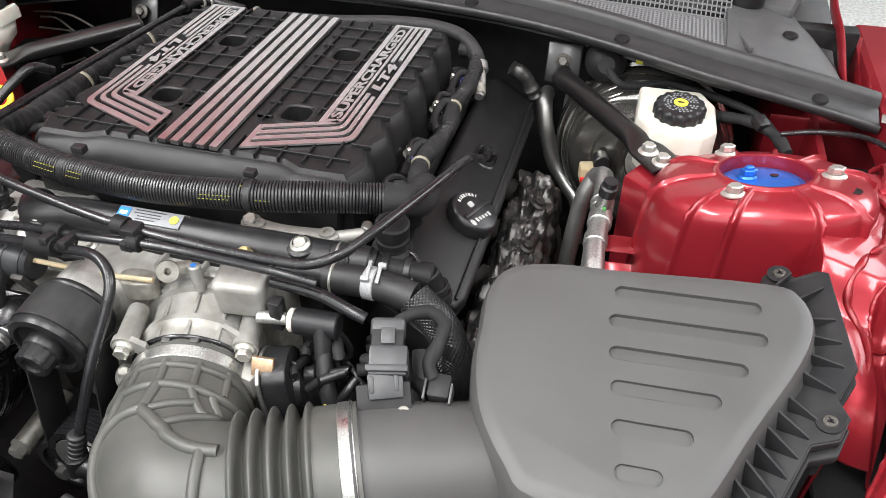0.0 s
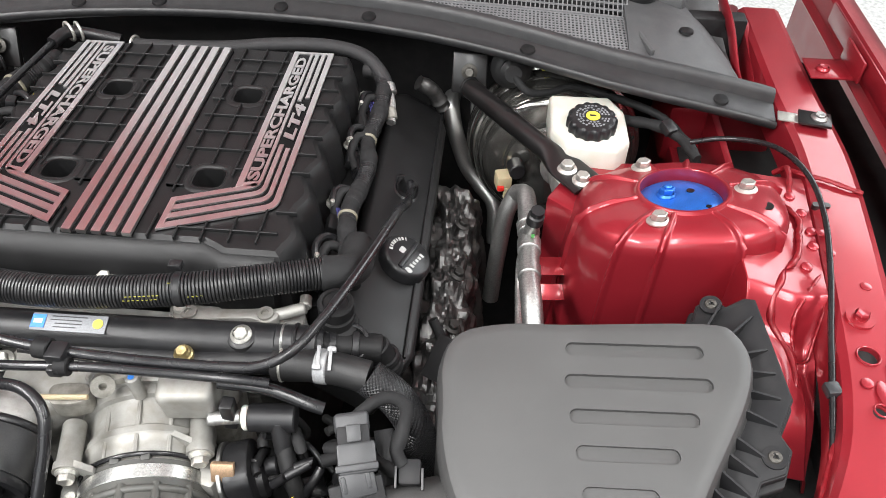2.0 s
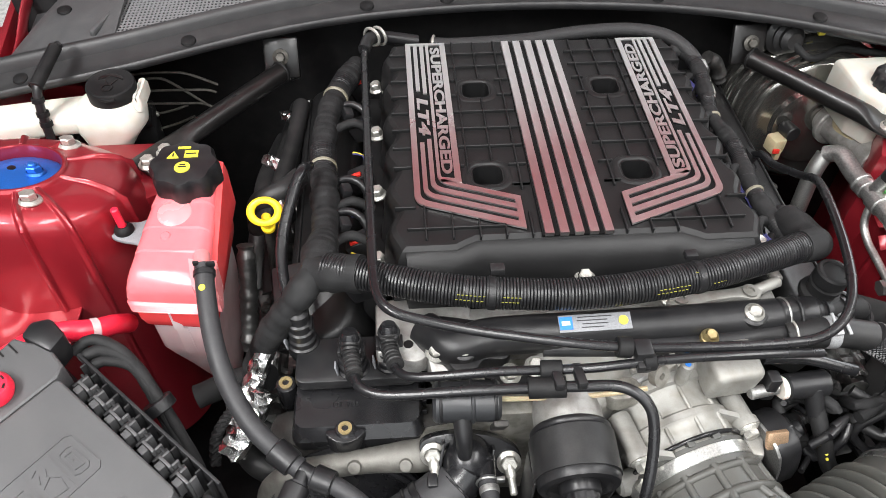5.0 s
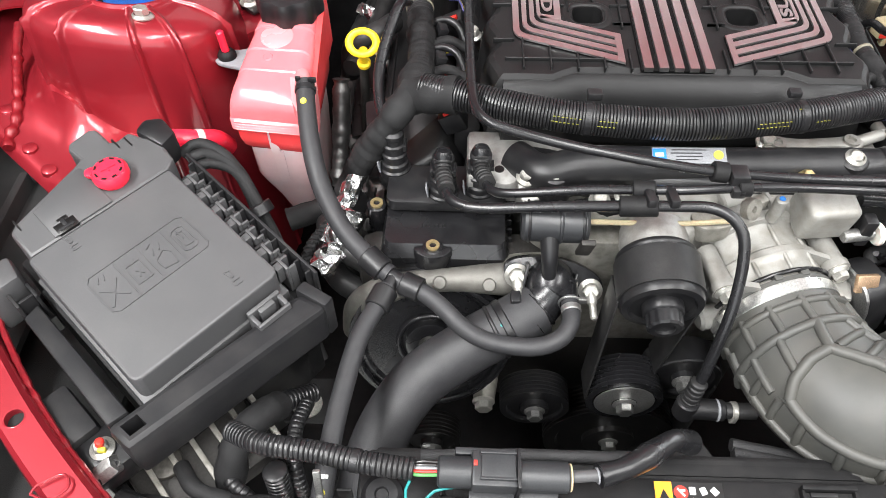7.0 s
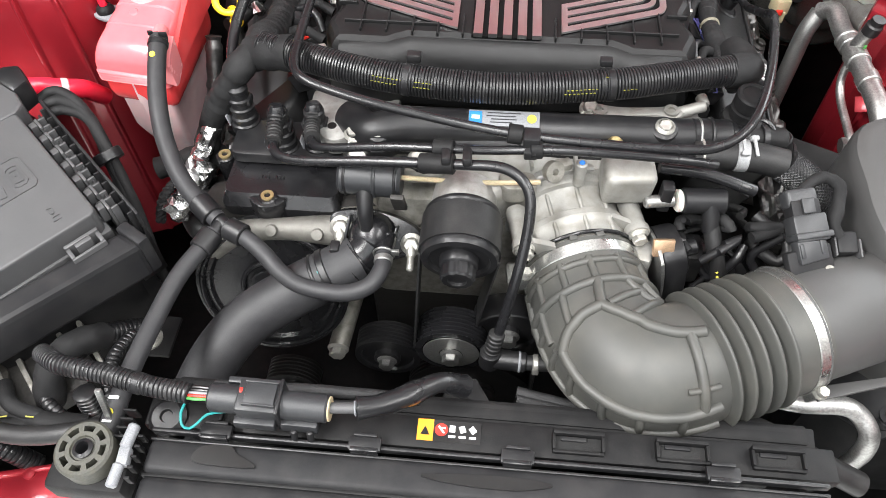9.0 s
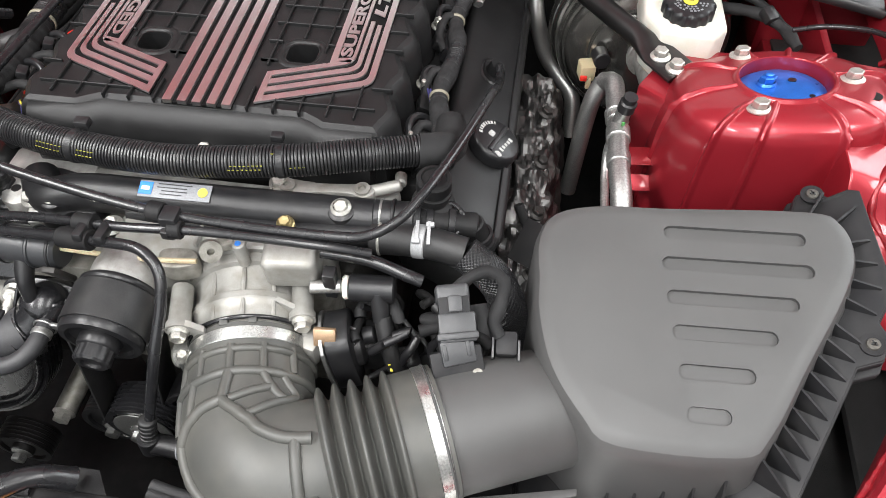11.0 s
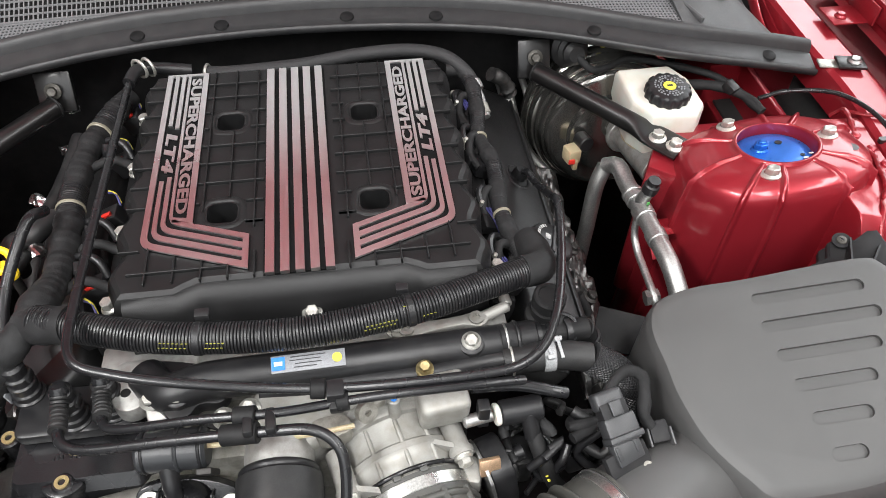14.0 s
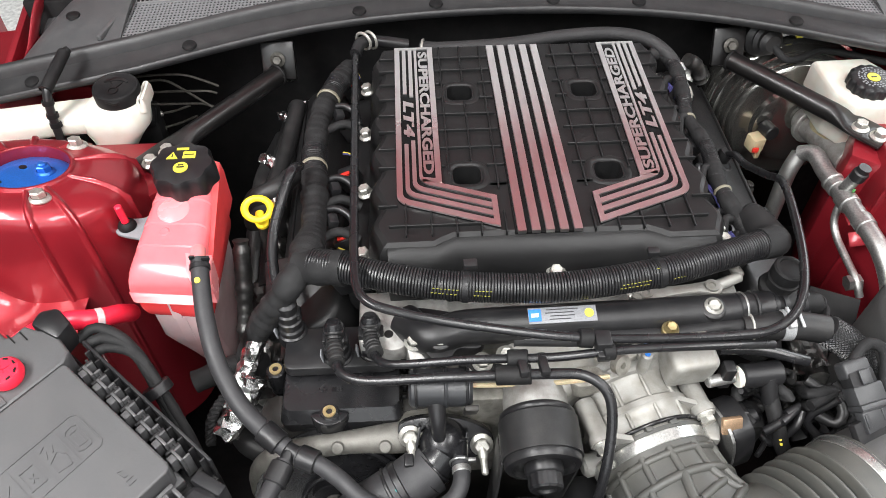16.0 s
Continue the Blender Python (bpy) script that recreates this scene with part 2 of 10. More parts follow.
# ---------------- materials ----------------
def material(name, colour, rough=0.5, metal=0.0, grain=900, bump=0.12, vary=0.18, patch=25, coat=0.0, spec=0.5, dust=0.0,
             sss=0.0, through_light=0.0, coat_rough=0.06, speckle=0.22, dust_colour=(0.2, 0.19, 0.175)):
    """A worn surface: blotches at one scale, grain with relief at a finer one, and dust, if any."""
    m = bpy.data.materials.new(name)
    m.use_nodes = True
    nt = m.node_tree
    b = nt.nodes["Principled BSDF"]
    co = nt.nodes.new("ShaderNodeTexCoord")
    def tex(scale, detail):
        n = nt.nodes.new("ShaderNodeTexNoise")
        n.inputs["Scale"].default_value, n.inputs["Detail"].default_value = scale, detail
        nt.links.new(co.outputs["Object"], n.inputs["Vector"])
        return n.outputs["Fac"]
    def span(src, lo, hi, a=0.3, z=0.7):
        n = nt.nodes.new("ShaderNodeMapRange")
        n.inputs[1].default_value, n.inputs[2].default_value, n.inputs[3].default_value, n.inputs[4].default_value = a, z, lo, hi
        nt.links.new(src, n.inputs[0])
        return n.outputs[0]
    big, fine = tex(patch, 3), tex(grain, 2)
    tint = nt.nodes.new("ShaderNodeMix")
    tint.data_type = "RGBA"
    tint.inputs[6].default_value = (*[c * (1 - vary) for c in colour], 1)
    tint.inputs[7].default_value = (*[min(1, c * (1 + vary)) for c in colour], 1)
    nt.links.new(big, tint.inputs[0])
    speck = nt.nodes.new("ShaderNodeMix")
    speck.data_type, speck.blend_type = "RGBA", "MULTIPLY"
    speck.inputs[0].default_value = 1.0
    nt.links.new(tint.outputs[2], speck.inputs[6])
    nt.links.new(span(fine, 1 - speckle, 1 + speckle), speck.inputs[7])
    out = speck.outputs[2]
    if dust:
        film = nt.nodes.new("ShaderNodeMix")
        film.data_type = "RGBA"
        film.inputs[7].default_value = (*dust_colour, 1)
        nt.links.new(span(tex(patch * 2.3, 5), 0.0, dust, 0.42, 0.75), film.inputs[0])
        nt.links.new(out, film.inputs[6])
        out = film.outputs[2]
    nt.links.new(out, b.inputs["Base Color"])
    nt.links.new(span(big, max(0.02, rough * 0.85), min(1, rough * 1.18)), b.inputs["Roughness"])
    b.inputs["Metallic"].default_value = metal
    b.inputs["Specular IOR Level"].default_value = spec
    b.inputs["Coat Weight"].default_value = coat
    b.inputs["Coat Roughness"].default_value = coat_rough
    if sss:
        b.inputs["Subsurface Weight"].default_value = sss
        b.inputs["Subsurface Radius"].default_value = (0.03, 0.012, 0.012)
        b.inputs["Subsurface Scale"].default_value = 0.6
    if through_light:
        b.inputs["Transmission Weight"].default_value = through_light
    if bump:
        n = nt.nodes.new("ShaderNodeBump")
        n.inputs["Strength"].default_value, n.inputs["Distance"].default_value = bump, 0.0006
        nt.links.new(fine, n.inputs["Height"])
        nt.links.new(n.outputs[0], b.inputs["Normal"])
    return m


COVER = material("grained black plastic", (0.0085, 0.0085, 0.0088), 0.44, grain=1400, bump=0.25, spec=0.32)
BEDBLACK = material("deep black satin plastic", (0.004, 0.004, 0.0042), 0.5, grain=1400, bump=0.1, spec=0.12)
PLASTIC = material("black plastic", (0.010, 0.010, 0.011), 0.36, grain=1100, bump=0.12, dust=0.04, spec=0.4)
MATT = material("dull black plastic", (0.008, 0.008, 0.0085), 0.55, grain=800, bump=0.2, dust=0.04, spec=0.2)
AIRBOX = material("dark grey plastic", (0.056, 0.0555, 0.055), 0.5, grain=2200, bump=0.12, vary=0.08, patch=12, dust=0.03)
FUSEBOX = material("charcoal plastic", (0.063, 0.063, 0.065), 0.46, grain=1800, bump=0.15, vary=0.08, patch=14, dust=0.05)
RUBBER = material("black rubber", (0.013, 0.013, 0.0135), 0.46, grain=700, bump=0.18, dust=0.06, spec=0.4)
ELBOW = material("weathered grey rubber", (0.054, 0.0545, 0.0505), 0.46, grain=2200, bump=0.1, speckle=0.08, vary=0.14, patch=14, dust=0.18, dust_colour=(0.15, 0.14, 0.115))
GLOSS = material("glossy black tube", (0.01, 0.01, 0.011), 0.26, grain=500, bump=0.05)
LOOM = material("corrugated black sleeve", (0.009, 0.009, 0.01), 0.34, grain=600, bump=0.06, dust=0.04)
TAPE = material("black cloth tape", (0.010, 0.010, 0.0105), 0.7, grain=1300, bump=0.5, dust=0.15, dust_colour=(0.07, 0.07, 0.07), spec=0.3)
BRAID = material("braided sleeve", (0.018, 0.018, 0.019), 0.6, grain=1600, bump=0.9)
CAST = material("cast aluminium", (0.38, 0.375, 0.36), 0.5, 0.65, grain=1600, bump=0.3, speckle=0.12, vary=0.3, patch=45, dust=0.5, dust_colour=(0.16, 0.145, 0.12))
ALU = material("drawn aluminium", (0.4, 0.4, 0.39), 0.42, 0.9, grain=420, bump=0.25, vary=0.18, patch=60, dust=0.2, dust_colour=(0.2, 0.19, 0.17))
STEEL = material("dull steel", (0.36, 0.36, 0.35), 0.38, 0.9, grain=700, bump=0.15, vary=0.2)
ZINC = material("zinc plated bolt", (0.52, 0.51, 0.47), 0.38, 0.75, grain=900, bump=0.15, vary=0.18, patch=120)
BRASS = material("yellow passivated bolt", (0.5, 0.4, 0.2), 0.38, 0.85, grain=900, bump=0.15)
RED = material("metallic red paint", (0.3, 0.016, 0.026), 0.38, 0.5, grain=2500, bump=0.05, vary=0.08, patch=20, coat=0.75, coat_rough=0.11)
SEALER = material("painted seam sealer", (0.22, 0.008, 0.014), 0.42, 0.3, grain=160, bump=0.9, vary=0.15, coat=0.4, coat_rough=0.15)
SILVER = material("brushed silver trim", (0.84, 0.83, 0.83), 0.31, 1.0, grain=1200, bump=0, vary=0.04, patch=6, speckle=0.05)
BLUE = material("blue anodised plate", (0.02, 0.13, 0.5), 0.32, 0.45, grain=900, bump=0.1, vary=0.2, patch=60)
WHITEPL = material("milky white plastic", (0.6, 0.585, 0.53), 0.38, grain=900, bump=0.04, vary=0.08, sss=0.2, speckle=0.03, dust=0.25, dust_colour=(0.45, 0.36, 0.22))
AMBER = material("yellowed milky plastic", (0.42, 0.35, 0.22), 0.4, grain=900, bump=0.08, vary=0.2, sss=0.2)
PINK = material("pale pink translucent plastic", (0.76, 0.155, 0.175), 0.2, grain=700, bump=0.04, vary=0.16, patch=30, sss=0.22, speckle=0.0)
CORAL = material("coolant filled plastic", (0.8, 0.07, 0.075), 0.2, grain=700, bump=0.04, vary=0.15, patch=30, sss=0.4, speckle=0.0)
BLUSH = material("milky pink plastic", (0.72, 0.24, 0.255), 0.25, grain=700, bump=0.04, vary=0.12, patch=30, sss=0.3, speckle=0.0)
PALE = material("clear grey pink plastic", (0.6, 0.43, 0.44), 0.18, grain=700, bump=0.04, vary=0.15, patch=40, sss=0.4, speckle=0.0)
YELLOW = material("yellow plastic", (0.85, 0.6, 0.02), 0.35, grain=900, bump=0.05, vary=0.06)
REDCAP = material("red soft plastic", (0.75, 0.02, 0.05), 0.35, grain=900, bump=0.08, vary=0.08)
MARK = material("yellow print", (0.62, 0.55, 0.05), 0.5, bump=0, speckle=0.0)
WHITE = material("white print", (0.8, 0.8, 0.78), 0.5, bump=0)
CLIPGREY = material("pale grey spring steel", (0.34, 0.345, 0.35), 0.5, 0.3, grain=900, bump=0.1, vary=0.15)
OLDPRINT = material("worn pale print", (0.4, 0.4, 0.39), 0.5, bump=0, vary=0.4, patch=400)
GREYP = material("grey connector plastic", (0.022, 0.023, 0.025), 0.4, grain=900, bump=0.08)
FOIL = material("crumpled foil", (0.66, 0.66, 0.66), 0.26, 1.0, grain=300, bump=0.5, vary=0.1)
COPPER = material("copper tab", (0.62, 0.42, 0.27), 0.35, 0.8, grain=900, bump=0.1)
DARKMETAL = material("sooty metal", (0.035, 0.033, 0.031), 0.55, 0.5, grain=400, bump=0.4, vary=0.3)
# paint of steel parts, and the painted shade of gaps, pits and holes
JETBLACK = material("black painted steel", (0.007, 0.0065, 0.0065), 0.34, 0.0, grain=700, bump=0.06, coat=0.12)
BOOSTER = material("greyed plated steel", (0.42, 0.41, 0.385), 0.17, 0.95, grain=300, bump=0.02, vary=0.1, patch=9, speckle=0.04)
LIP = material("dark cowl plastic", (0.021, 0.021, 0.022), 0.46, grain=1500, bump=0.2, vary=0.1, dust=0.05)
SCREEN = material("grey cowl plastic", (0.056, 0.057, 0.059), 0.55, grain=1200, bump=0.2, vary=0.1, dust=0.08)
# liner black, also laid in gaps and slots to stand for their shade
DEADBLACK = material("black felt liner and shade fill", (0.01, 0.01, 0.01), 0.9, grain=900, bump=0.7)
ORANGE = material("orange label", (0.85, 0.3, 0.01), 0.45, bump=0)
LABELGREY = material("silver paper label", (0.2, 0.207, 0.22), 0.4, bump=0, vary=0.06)
LABELBLUE = material("blue label print", (0.02, 0.18, 0.62), 0.4, bump=0)
TEAL = material("teal wire", (0.01, 0.2, 0.2), 0.4, bump=0)
GREENW = material("green wire", (0.06, 0.24, 0.06), 0.4, bump=0)
REDW = material("red wire", (0.6, 0.03, 0.02), 0.4, bump=0)
VIOLET = material("violet wire", (0.05, 0.05, 0.17), 0.4, bump=0)
TILE = material("pale floor tile", (0.84, 0.84, 0.82), 0.35, grain=60, bump=0.05, vary=0.06, patch=4)
PLASTER = material("grey of the unseen room shell", (0.2, 0.2, 0.2), 0.8, grain=200, bump=0.1, vary=0.03, patch=2)
HOODSHEET = material("pale reflector sheet under the hood", (0.82, 0.82, 0.82), 0.8, grain=300, bump=0.4, vary=0.08)
CHARCOAL = material("charcoal moulded plastic", (0.015, 0.015, 0.0162), 0.5, spec=0.2, grain=1800, bump=0.15, vary=0.12, patch=18, dust=0.06)
GREASE = material("oily dark casting", (0.1, 0.095, 0.085), 0.48, 0.6, grain=300, bump=0.8, vary=0.5, patch=40, dust=0.6, dust_colour=(0.03, 0.027, 0.023))
DULLCAST = material("dirty cast aluminium", (0.3, 0.29, 0.26), 0.52, 0.6, grain=1300, bump=0.4, speckle=0.14, vary=0.3, patch=45, dust=0.6, dust_colour=(0.09, 0.08, 0.065))
GREYCAST = material("greyed cast aluminium", (0.17, 0.165, 0.15), 0.58, 0.5, grain=1300, bump=0.4, speckle=0.14, vary=0.3, patch=45, dust=0.5, dust_colour=(0.07, 0.063, 0.052))
SOOTFOIL = material("sooty crumpled foil", (0.125, 0.124, 0.122), 0.42, 0.9, grain=110, bump=0.6, vary=0.4, patch=60, dust=0.5, dust_colour=(0.04, 0.037, 0.034))
GREYRUBBER = material("greyed rubber", (0.05, 0.05, 0.042), 0.6, grain=500, bump=0.3, vary=0.25, patch=60, dust=0.2, dust_colour=(0.1, 0.09, 0.05))
HOSEGREY = material("dusty matt hose rubber", (0.021, 0.021, 0.023), 0.56, grain=900, bump=0.3, vary=0.15, patch=40, dust=0.12, dust_colour=(0.08, 0.08, 0.078))
TIE = material("dull pale tie", (0.19, 0.175, 0.13), 0.45, bump=0.05)
FADED = material("faded yellow print", (0.3, 0.28, 0.04), 0.5, bump=0)
MESHGREY = material("grey grille plastic", (0.15, 0.151, 0.155), 0.5, grain=1200, bump=0.1, vary=0.1)
STRAP = material("bright steel strap", (0.62, 0.62, 0.6), 0.3, 0.95, grain=600, bump=0.1, vary=0.1, patch=40)
PALECAST = material("pale sand cast aluminium", (0.33, 0.325, 0.305), 0.55, 0.5, grain=1700, bump=0.3, vary=0.28, patch=28, dust=0.6, dust_colour=(0.17, 0.155, 0.125), speckle=0.1)
PLUGGREY = material("grey plug plastic", (0.036, 0.037, 0.039), 0.42, grain=1500, bump=0.12, vary=0.12, patch=30)
PALEWALL = material("pale reflecting wall", (0.75, 0.75, 0.74), 0.7, grain=200, bump=0.1, vary=0.03, patch=2)

# ---------------- room ----------------
floor = solo("floor", box((0, 0, -0.05), (9, 9, 0.1), 0), TILE, "pale glossy tiled showroom floor", "floor", kind="structure")
# unseen shell: grey for contrast in reflections, pale in the east to brighten the rail
ceiling = solo("ceiling", box((0, 0, 3.25), (9, 9, 0.1), 0), PLASTER, "unseen grey ceiling toned for reflections", "ceiling", kind="structure")
for wname, c, s in (("wall_north", (0, 4.55, 1.6), (9, 0.1, 3.2)), ("wall_south", (0, -4.55, 1.6), (9, 0.1, 3.2)),
                    ("wall_east", (4.55, 0, 1.6), (0.1, 9, 3.2)), ("wall_west", (-4.55, 0, 1.6), (0.1, 9, 3.2))):
    solo(wname, box(c, s, 0), PALEWALL if wname == "wall_east" else PLASTER, "unseen wall toned for reflections", "wall", kind="structure")


# ---------------- car body round the engine bay ----------------
def lerp_table(tab, x):
    for (a, ya), (b, yb) in zip(tab, tab[1:]):
        if x <= b:
            f = (x - a) / (b - a)
            f = max(0, f)
            return ya + (yb - ya) * f
    return tab[-1][1]


body = thing("car_body", (0, 0, 0.3), "metallic red painted car body round an open engine bay", "car body")
# firewall and undertray close the bay
part("firewall", box((0, 0.56, 0.62), (1.5, 0.03, 0.62), 0.004), MATT, body, "black insulated firewall")
part("undertray", box((0, 0.0, 0.33), (1.5, 1.1, 0.02), 0.002), MATT, body, "black undertray")


def rail_path(s):
    """Plan of the upper rail from the cowl to the front corner."""
    if s < 0:
        return [(-0.87, 0.62), (-0.87, 0.4), (-0.872, 0.24), (-0.842, 0.0), (-0.775, -0.13), (-0.672, -0.255), (-0.575, -0.365), (-0.455, -0.475)]
    return [(s * 0.785, 0.62), (s * 0.785, 0.4), (s * 0.792, 0.24), (s * 0.764, 0.0), (s * 0.738, -0.13), (s * 0.665, -0.255), (s * 0.575, -0.365), (s * 0.455, -0.475)]


RAIL_Z = [0.915, 0.912, 0.905, 0.9, 0.893, 0.88, 0.872, 0.868]


def upper_rail(s):
    line = spline([V((x, y, z)) for (x, y), z in zip(rail_path(s), RAIL_Z)], 0.02)
    bm = bmesh.new()
    # cross section: inner wall, rounded shoulder, flat top, shoulder, outer wall
    prof = [(-0.034, -0.05), (-0.034, -0.014), (-0.031, -0.005), (-0.024, 0.0), (0.022, 0.0), (0.03, -0.004), (0.034, -0.012), (0.034, -0.05)]
    rows = []
    for i, p in enumerate(line):
        t = (line[min(i + 1, len(line) - 1)] - line[max(0, i - 1)])
        n = V((t.y, -t.x, 0)).normalized()
        n = V((s * abs(n.x), n.y if n.x * s > 0 else -n.y, 0)).normalized()
        slim = min(1.0, max(0.52, 1.0 + (p.y + 0.1) * 2.6))
        rows.append([bm.verts.new(p + n * a * slim + V((0, 0, b))) for a, b in prof])
    for a, b in zip(rows, rows[1:]):
        for k in range(len(prof) - 1):
            bm.faces.new((a[k], a[k + 1], b[k + 1], b[k]))
    bm.faces.new(rows[0])
    bm.faces.new(rows[-1][::-1])
    for a, b in zip(rows, rows[1:]):
        bm.faces.new((a[-1], a[0], b[0], b[-1]))
    ob = part("upper_rail", bm, RED, body, "metallic red inner fender rail")
    holes = [(0.752, -0.044, 0.010), (0.745, -0.105, 0.006)] if s > 0 else [(-0.578, -0.362, 0.0078), (-0.475, -0.462, 0.0078)]
    cut(ob, [lathe([(0, -0.05), (r, -0.05), (r, 0.05), (0, 0.05)], 20, axis((x, y, 0.9), (0, 0, 1))) for x, y, r in holes])
    for x, y, r in holes:
        part("hole_rim", torus((x, y, 0.8995 if s > 0 else 0.8715), (0, 0, 1), r + 0.0006, 0.0009, 28, 8), RED, ob)
        # black disc just under the hole, in place of the shade within
        part("hole_shade", lathe([(r * 1.15, -0.001), (r * 1.15, 0), (0, 0.0002)], 20, axis((x, y, 0.8935 if s > 0 else 0.865), (0, 0, 1))), DEADBLACK, ob, "black disc for the shade inside the rail")
    return ob


for s in (1, -1):
    rail = upper_rail(s)
    q = 0.757 if s > 0 else 0.836
    part("bolt", merge(hexhead((s * q, 0.001, 0.903), (0, 0, 1), 0.007, 0.008, 1.0), washer((s * q, 0.001, 0.9), (0, 0, 1), 0.004, 0.014, 0.003)), RED, rail, "red painted bolt")


def ease(a, b, x):
    f = max(0.0, min(1.0, (x - a) / (b - a)))
    return f * f * (3 - 2 * f)


def inner_fender(s):
    """The shelf between tower and rail, with its wall down into the bay."""
    def passenger(u, v):
        y = 0.21 + 0.35 * v
        x0, x1 = 0.675 + 0.02 * v, lerp_table([(-0.2, 0.735), (0.0, 0.738), (0.2, 0.75), (0.6, 0.785)], y) + 0.085
        x = x0 + (x1 - x0) * u
        return V((-x, y, 0.86 + 0.012 * math.sin(3 * u) + 0.006 * noise.noise(V((x * 20, y * 14, 0)))))

    def driver(u, v):
        # a level shelf as high as the rail that breaks off before the tower and falls into a gully beside the rail
        y = -0.13 + 0.39 * v if v < 0.8 else 0.182 + 1.9 * (v - 0.8)
        x0 = 0.654 + 0.012 * ease(0.03, -0.08, y)
        x1 = lerp_table([(-0.2, 0.672), (-0.13, 0.71), (0.0, 0.733), (0.24, 0.76), (0.6, 0.754)], y)
        w = max(0.0, (u - 0.18) / 0.82)
        x = x0 + (x1 - x0) * w
        edge = 0.031 + 0.004 * math.sin(x * 60)
        fall = ease(edge + 0.005, edge - 0.035, y)
        z = 0.8965 + 0.012 * (1 - w) ** 2 - fall * 0.036 - 0.1 * max(0.0, -0.005 - y) * (1 + 3 * ease(-0.06, -0.13, y))
        gully = ease(0.702, 0.712, x) * ease(0.03, 0.0, y)
        z -= 0.02 * gully * (1 - 0.6 * ease(0.72, 0.735, x)) + 0.006 * gully * ease(-0.012, -0.02, y)
        z -= 0.14 * (1 - ease(0.0, 0.18, u)) + 0.13 * ease(0.222, 0.262, y)
        return V((x - 0.004 * (1 - ease(0.1, 0.2, u)), y, z + 0.0012 * noise.noise(V((x * 40, y * 30, 0)))))

    if s < 0:
        shelf = part("inner_fender", sheet(passenger, 10, 30, 0.003), RED, body, "metallic red pressed inner fender")
    else:
        shelf = part("inner_fender", sheet(driver, 70, 130, 0.003), RED, body, "metallic red pressed inner fender")
    part("inner_wall", box((s * 0.70, 0.26 if s > 0 else 0.33, 0.6 if s > 0 else 0.55), (0.01, 0.6 if s > 0 else 0.46, 0.5), 0.001), RED, body, "red inner wing wall")
    part("arch_liner", box((s * 0.735, -0.2, 0.55), (0.01, 0.36, 0.5), 0.002), DEADBLACK, body, "black wheel arch liner")
    if s < 0:
        return shelf
    for x, y, z in ((0.734, 0.186, 0.8975), (0.7405, 0.1575, 0.8975), (0.7435, 0.127, 0.8975), (0.7395, 0.1035, 0.8975), (0.7245, 0.071, 0.898), (0.699, -0.02, 0.858), (0.7, -0.075, 0.847), (0.716, -0.045, 0.828)):
        part("weld_spot", lathe([(0.0062, -0.002), (0.006, 0.0014), (0.0045, 0.0026), (0, 0.0029)], 18, axis((x, y, z), (0, -0.1, 1))), RED, shelf)

    def bead(pts, r, wave, seed, seg=10):
        part("seam_sealer", sweep(spline(pts, 0.002), lambda f, d: 0.66 * r * (1 + 0.5 * noise.noise(V((d * wave, seed, 1)))) * min(1.0, 0.35 + 9 * f, 0.35 + 9 * (1 - f)), seg), SEALER, shelf, "lumpy red painted sealer bead")
    bead([(0.6985, 0.062, 0.9), (0.6905, 0.044, 0.9015), (0.681, 0.026, 0.8935), (0.681, 0.012, 0.876), (0.69, 0.0, 0.8645), (0.697, -0.018, 0.861), (0.6985, -0.038, 0.859), (0.696, -0.058, 0.856)], 0.0058, 60, 1)
    bead([(0.714, 0.178, 0.901), (0.727, 0.158, 0.9), (0.733, 0.14, 0.9), (0.7275, 0.12, 0.9), (0.7225, 0.098, 0.9005), (0.714, 0.078, 0.9005), (0.7, 0.062, 0.902)], 0.0052, 150, 4)
    bead([(0.737, 0.062, 0.8965), (0.7235, 0.044, 0.8965), (0.712, 0.028, 0.893), (0.7035, 0.014, 0.884), (0.703, 0.0, 0.864), (0.705, -0.012, 0.858)], 0.0034, 190, 8)
    bead([(0.733, 0.02, 0.888), (0.728, 0.004, 0.862), (0.722, -0.012, 0.844), (0.706, -0.016, 0.846)], 0.0026, 120, 12)
    return shelf


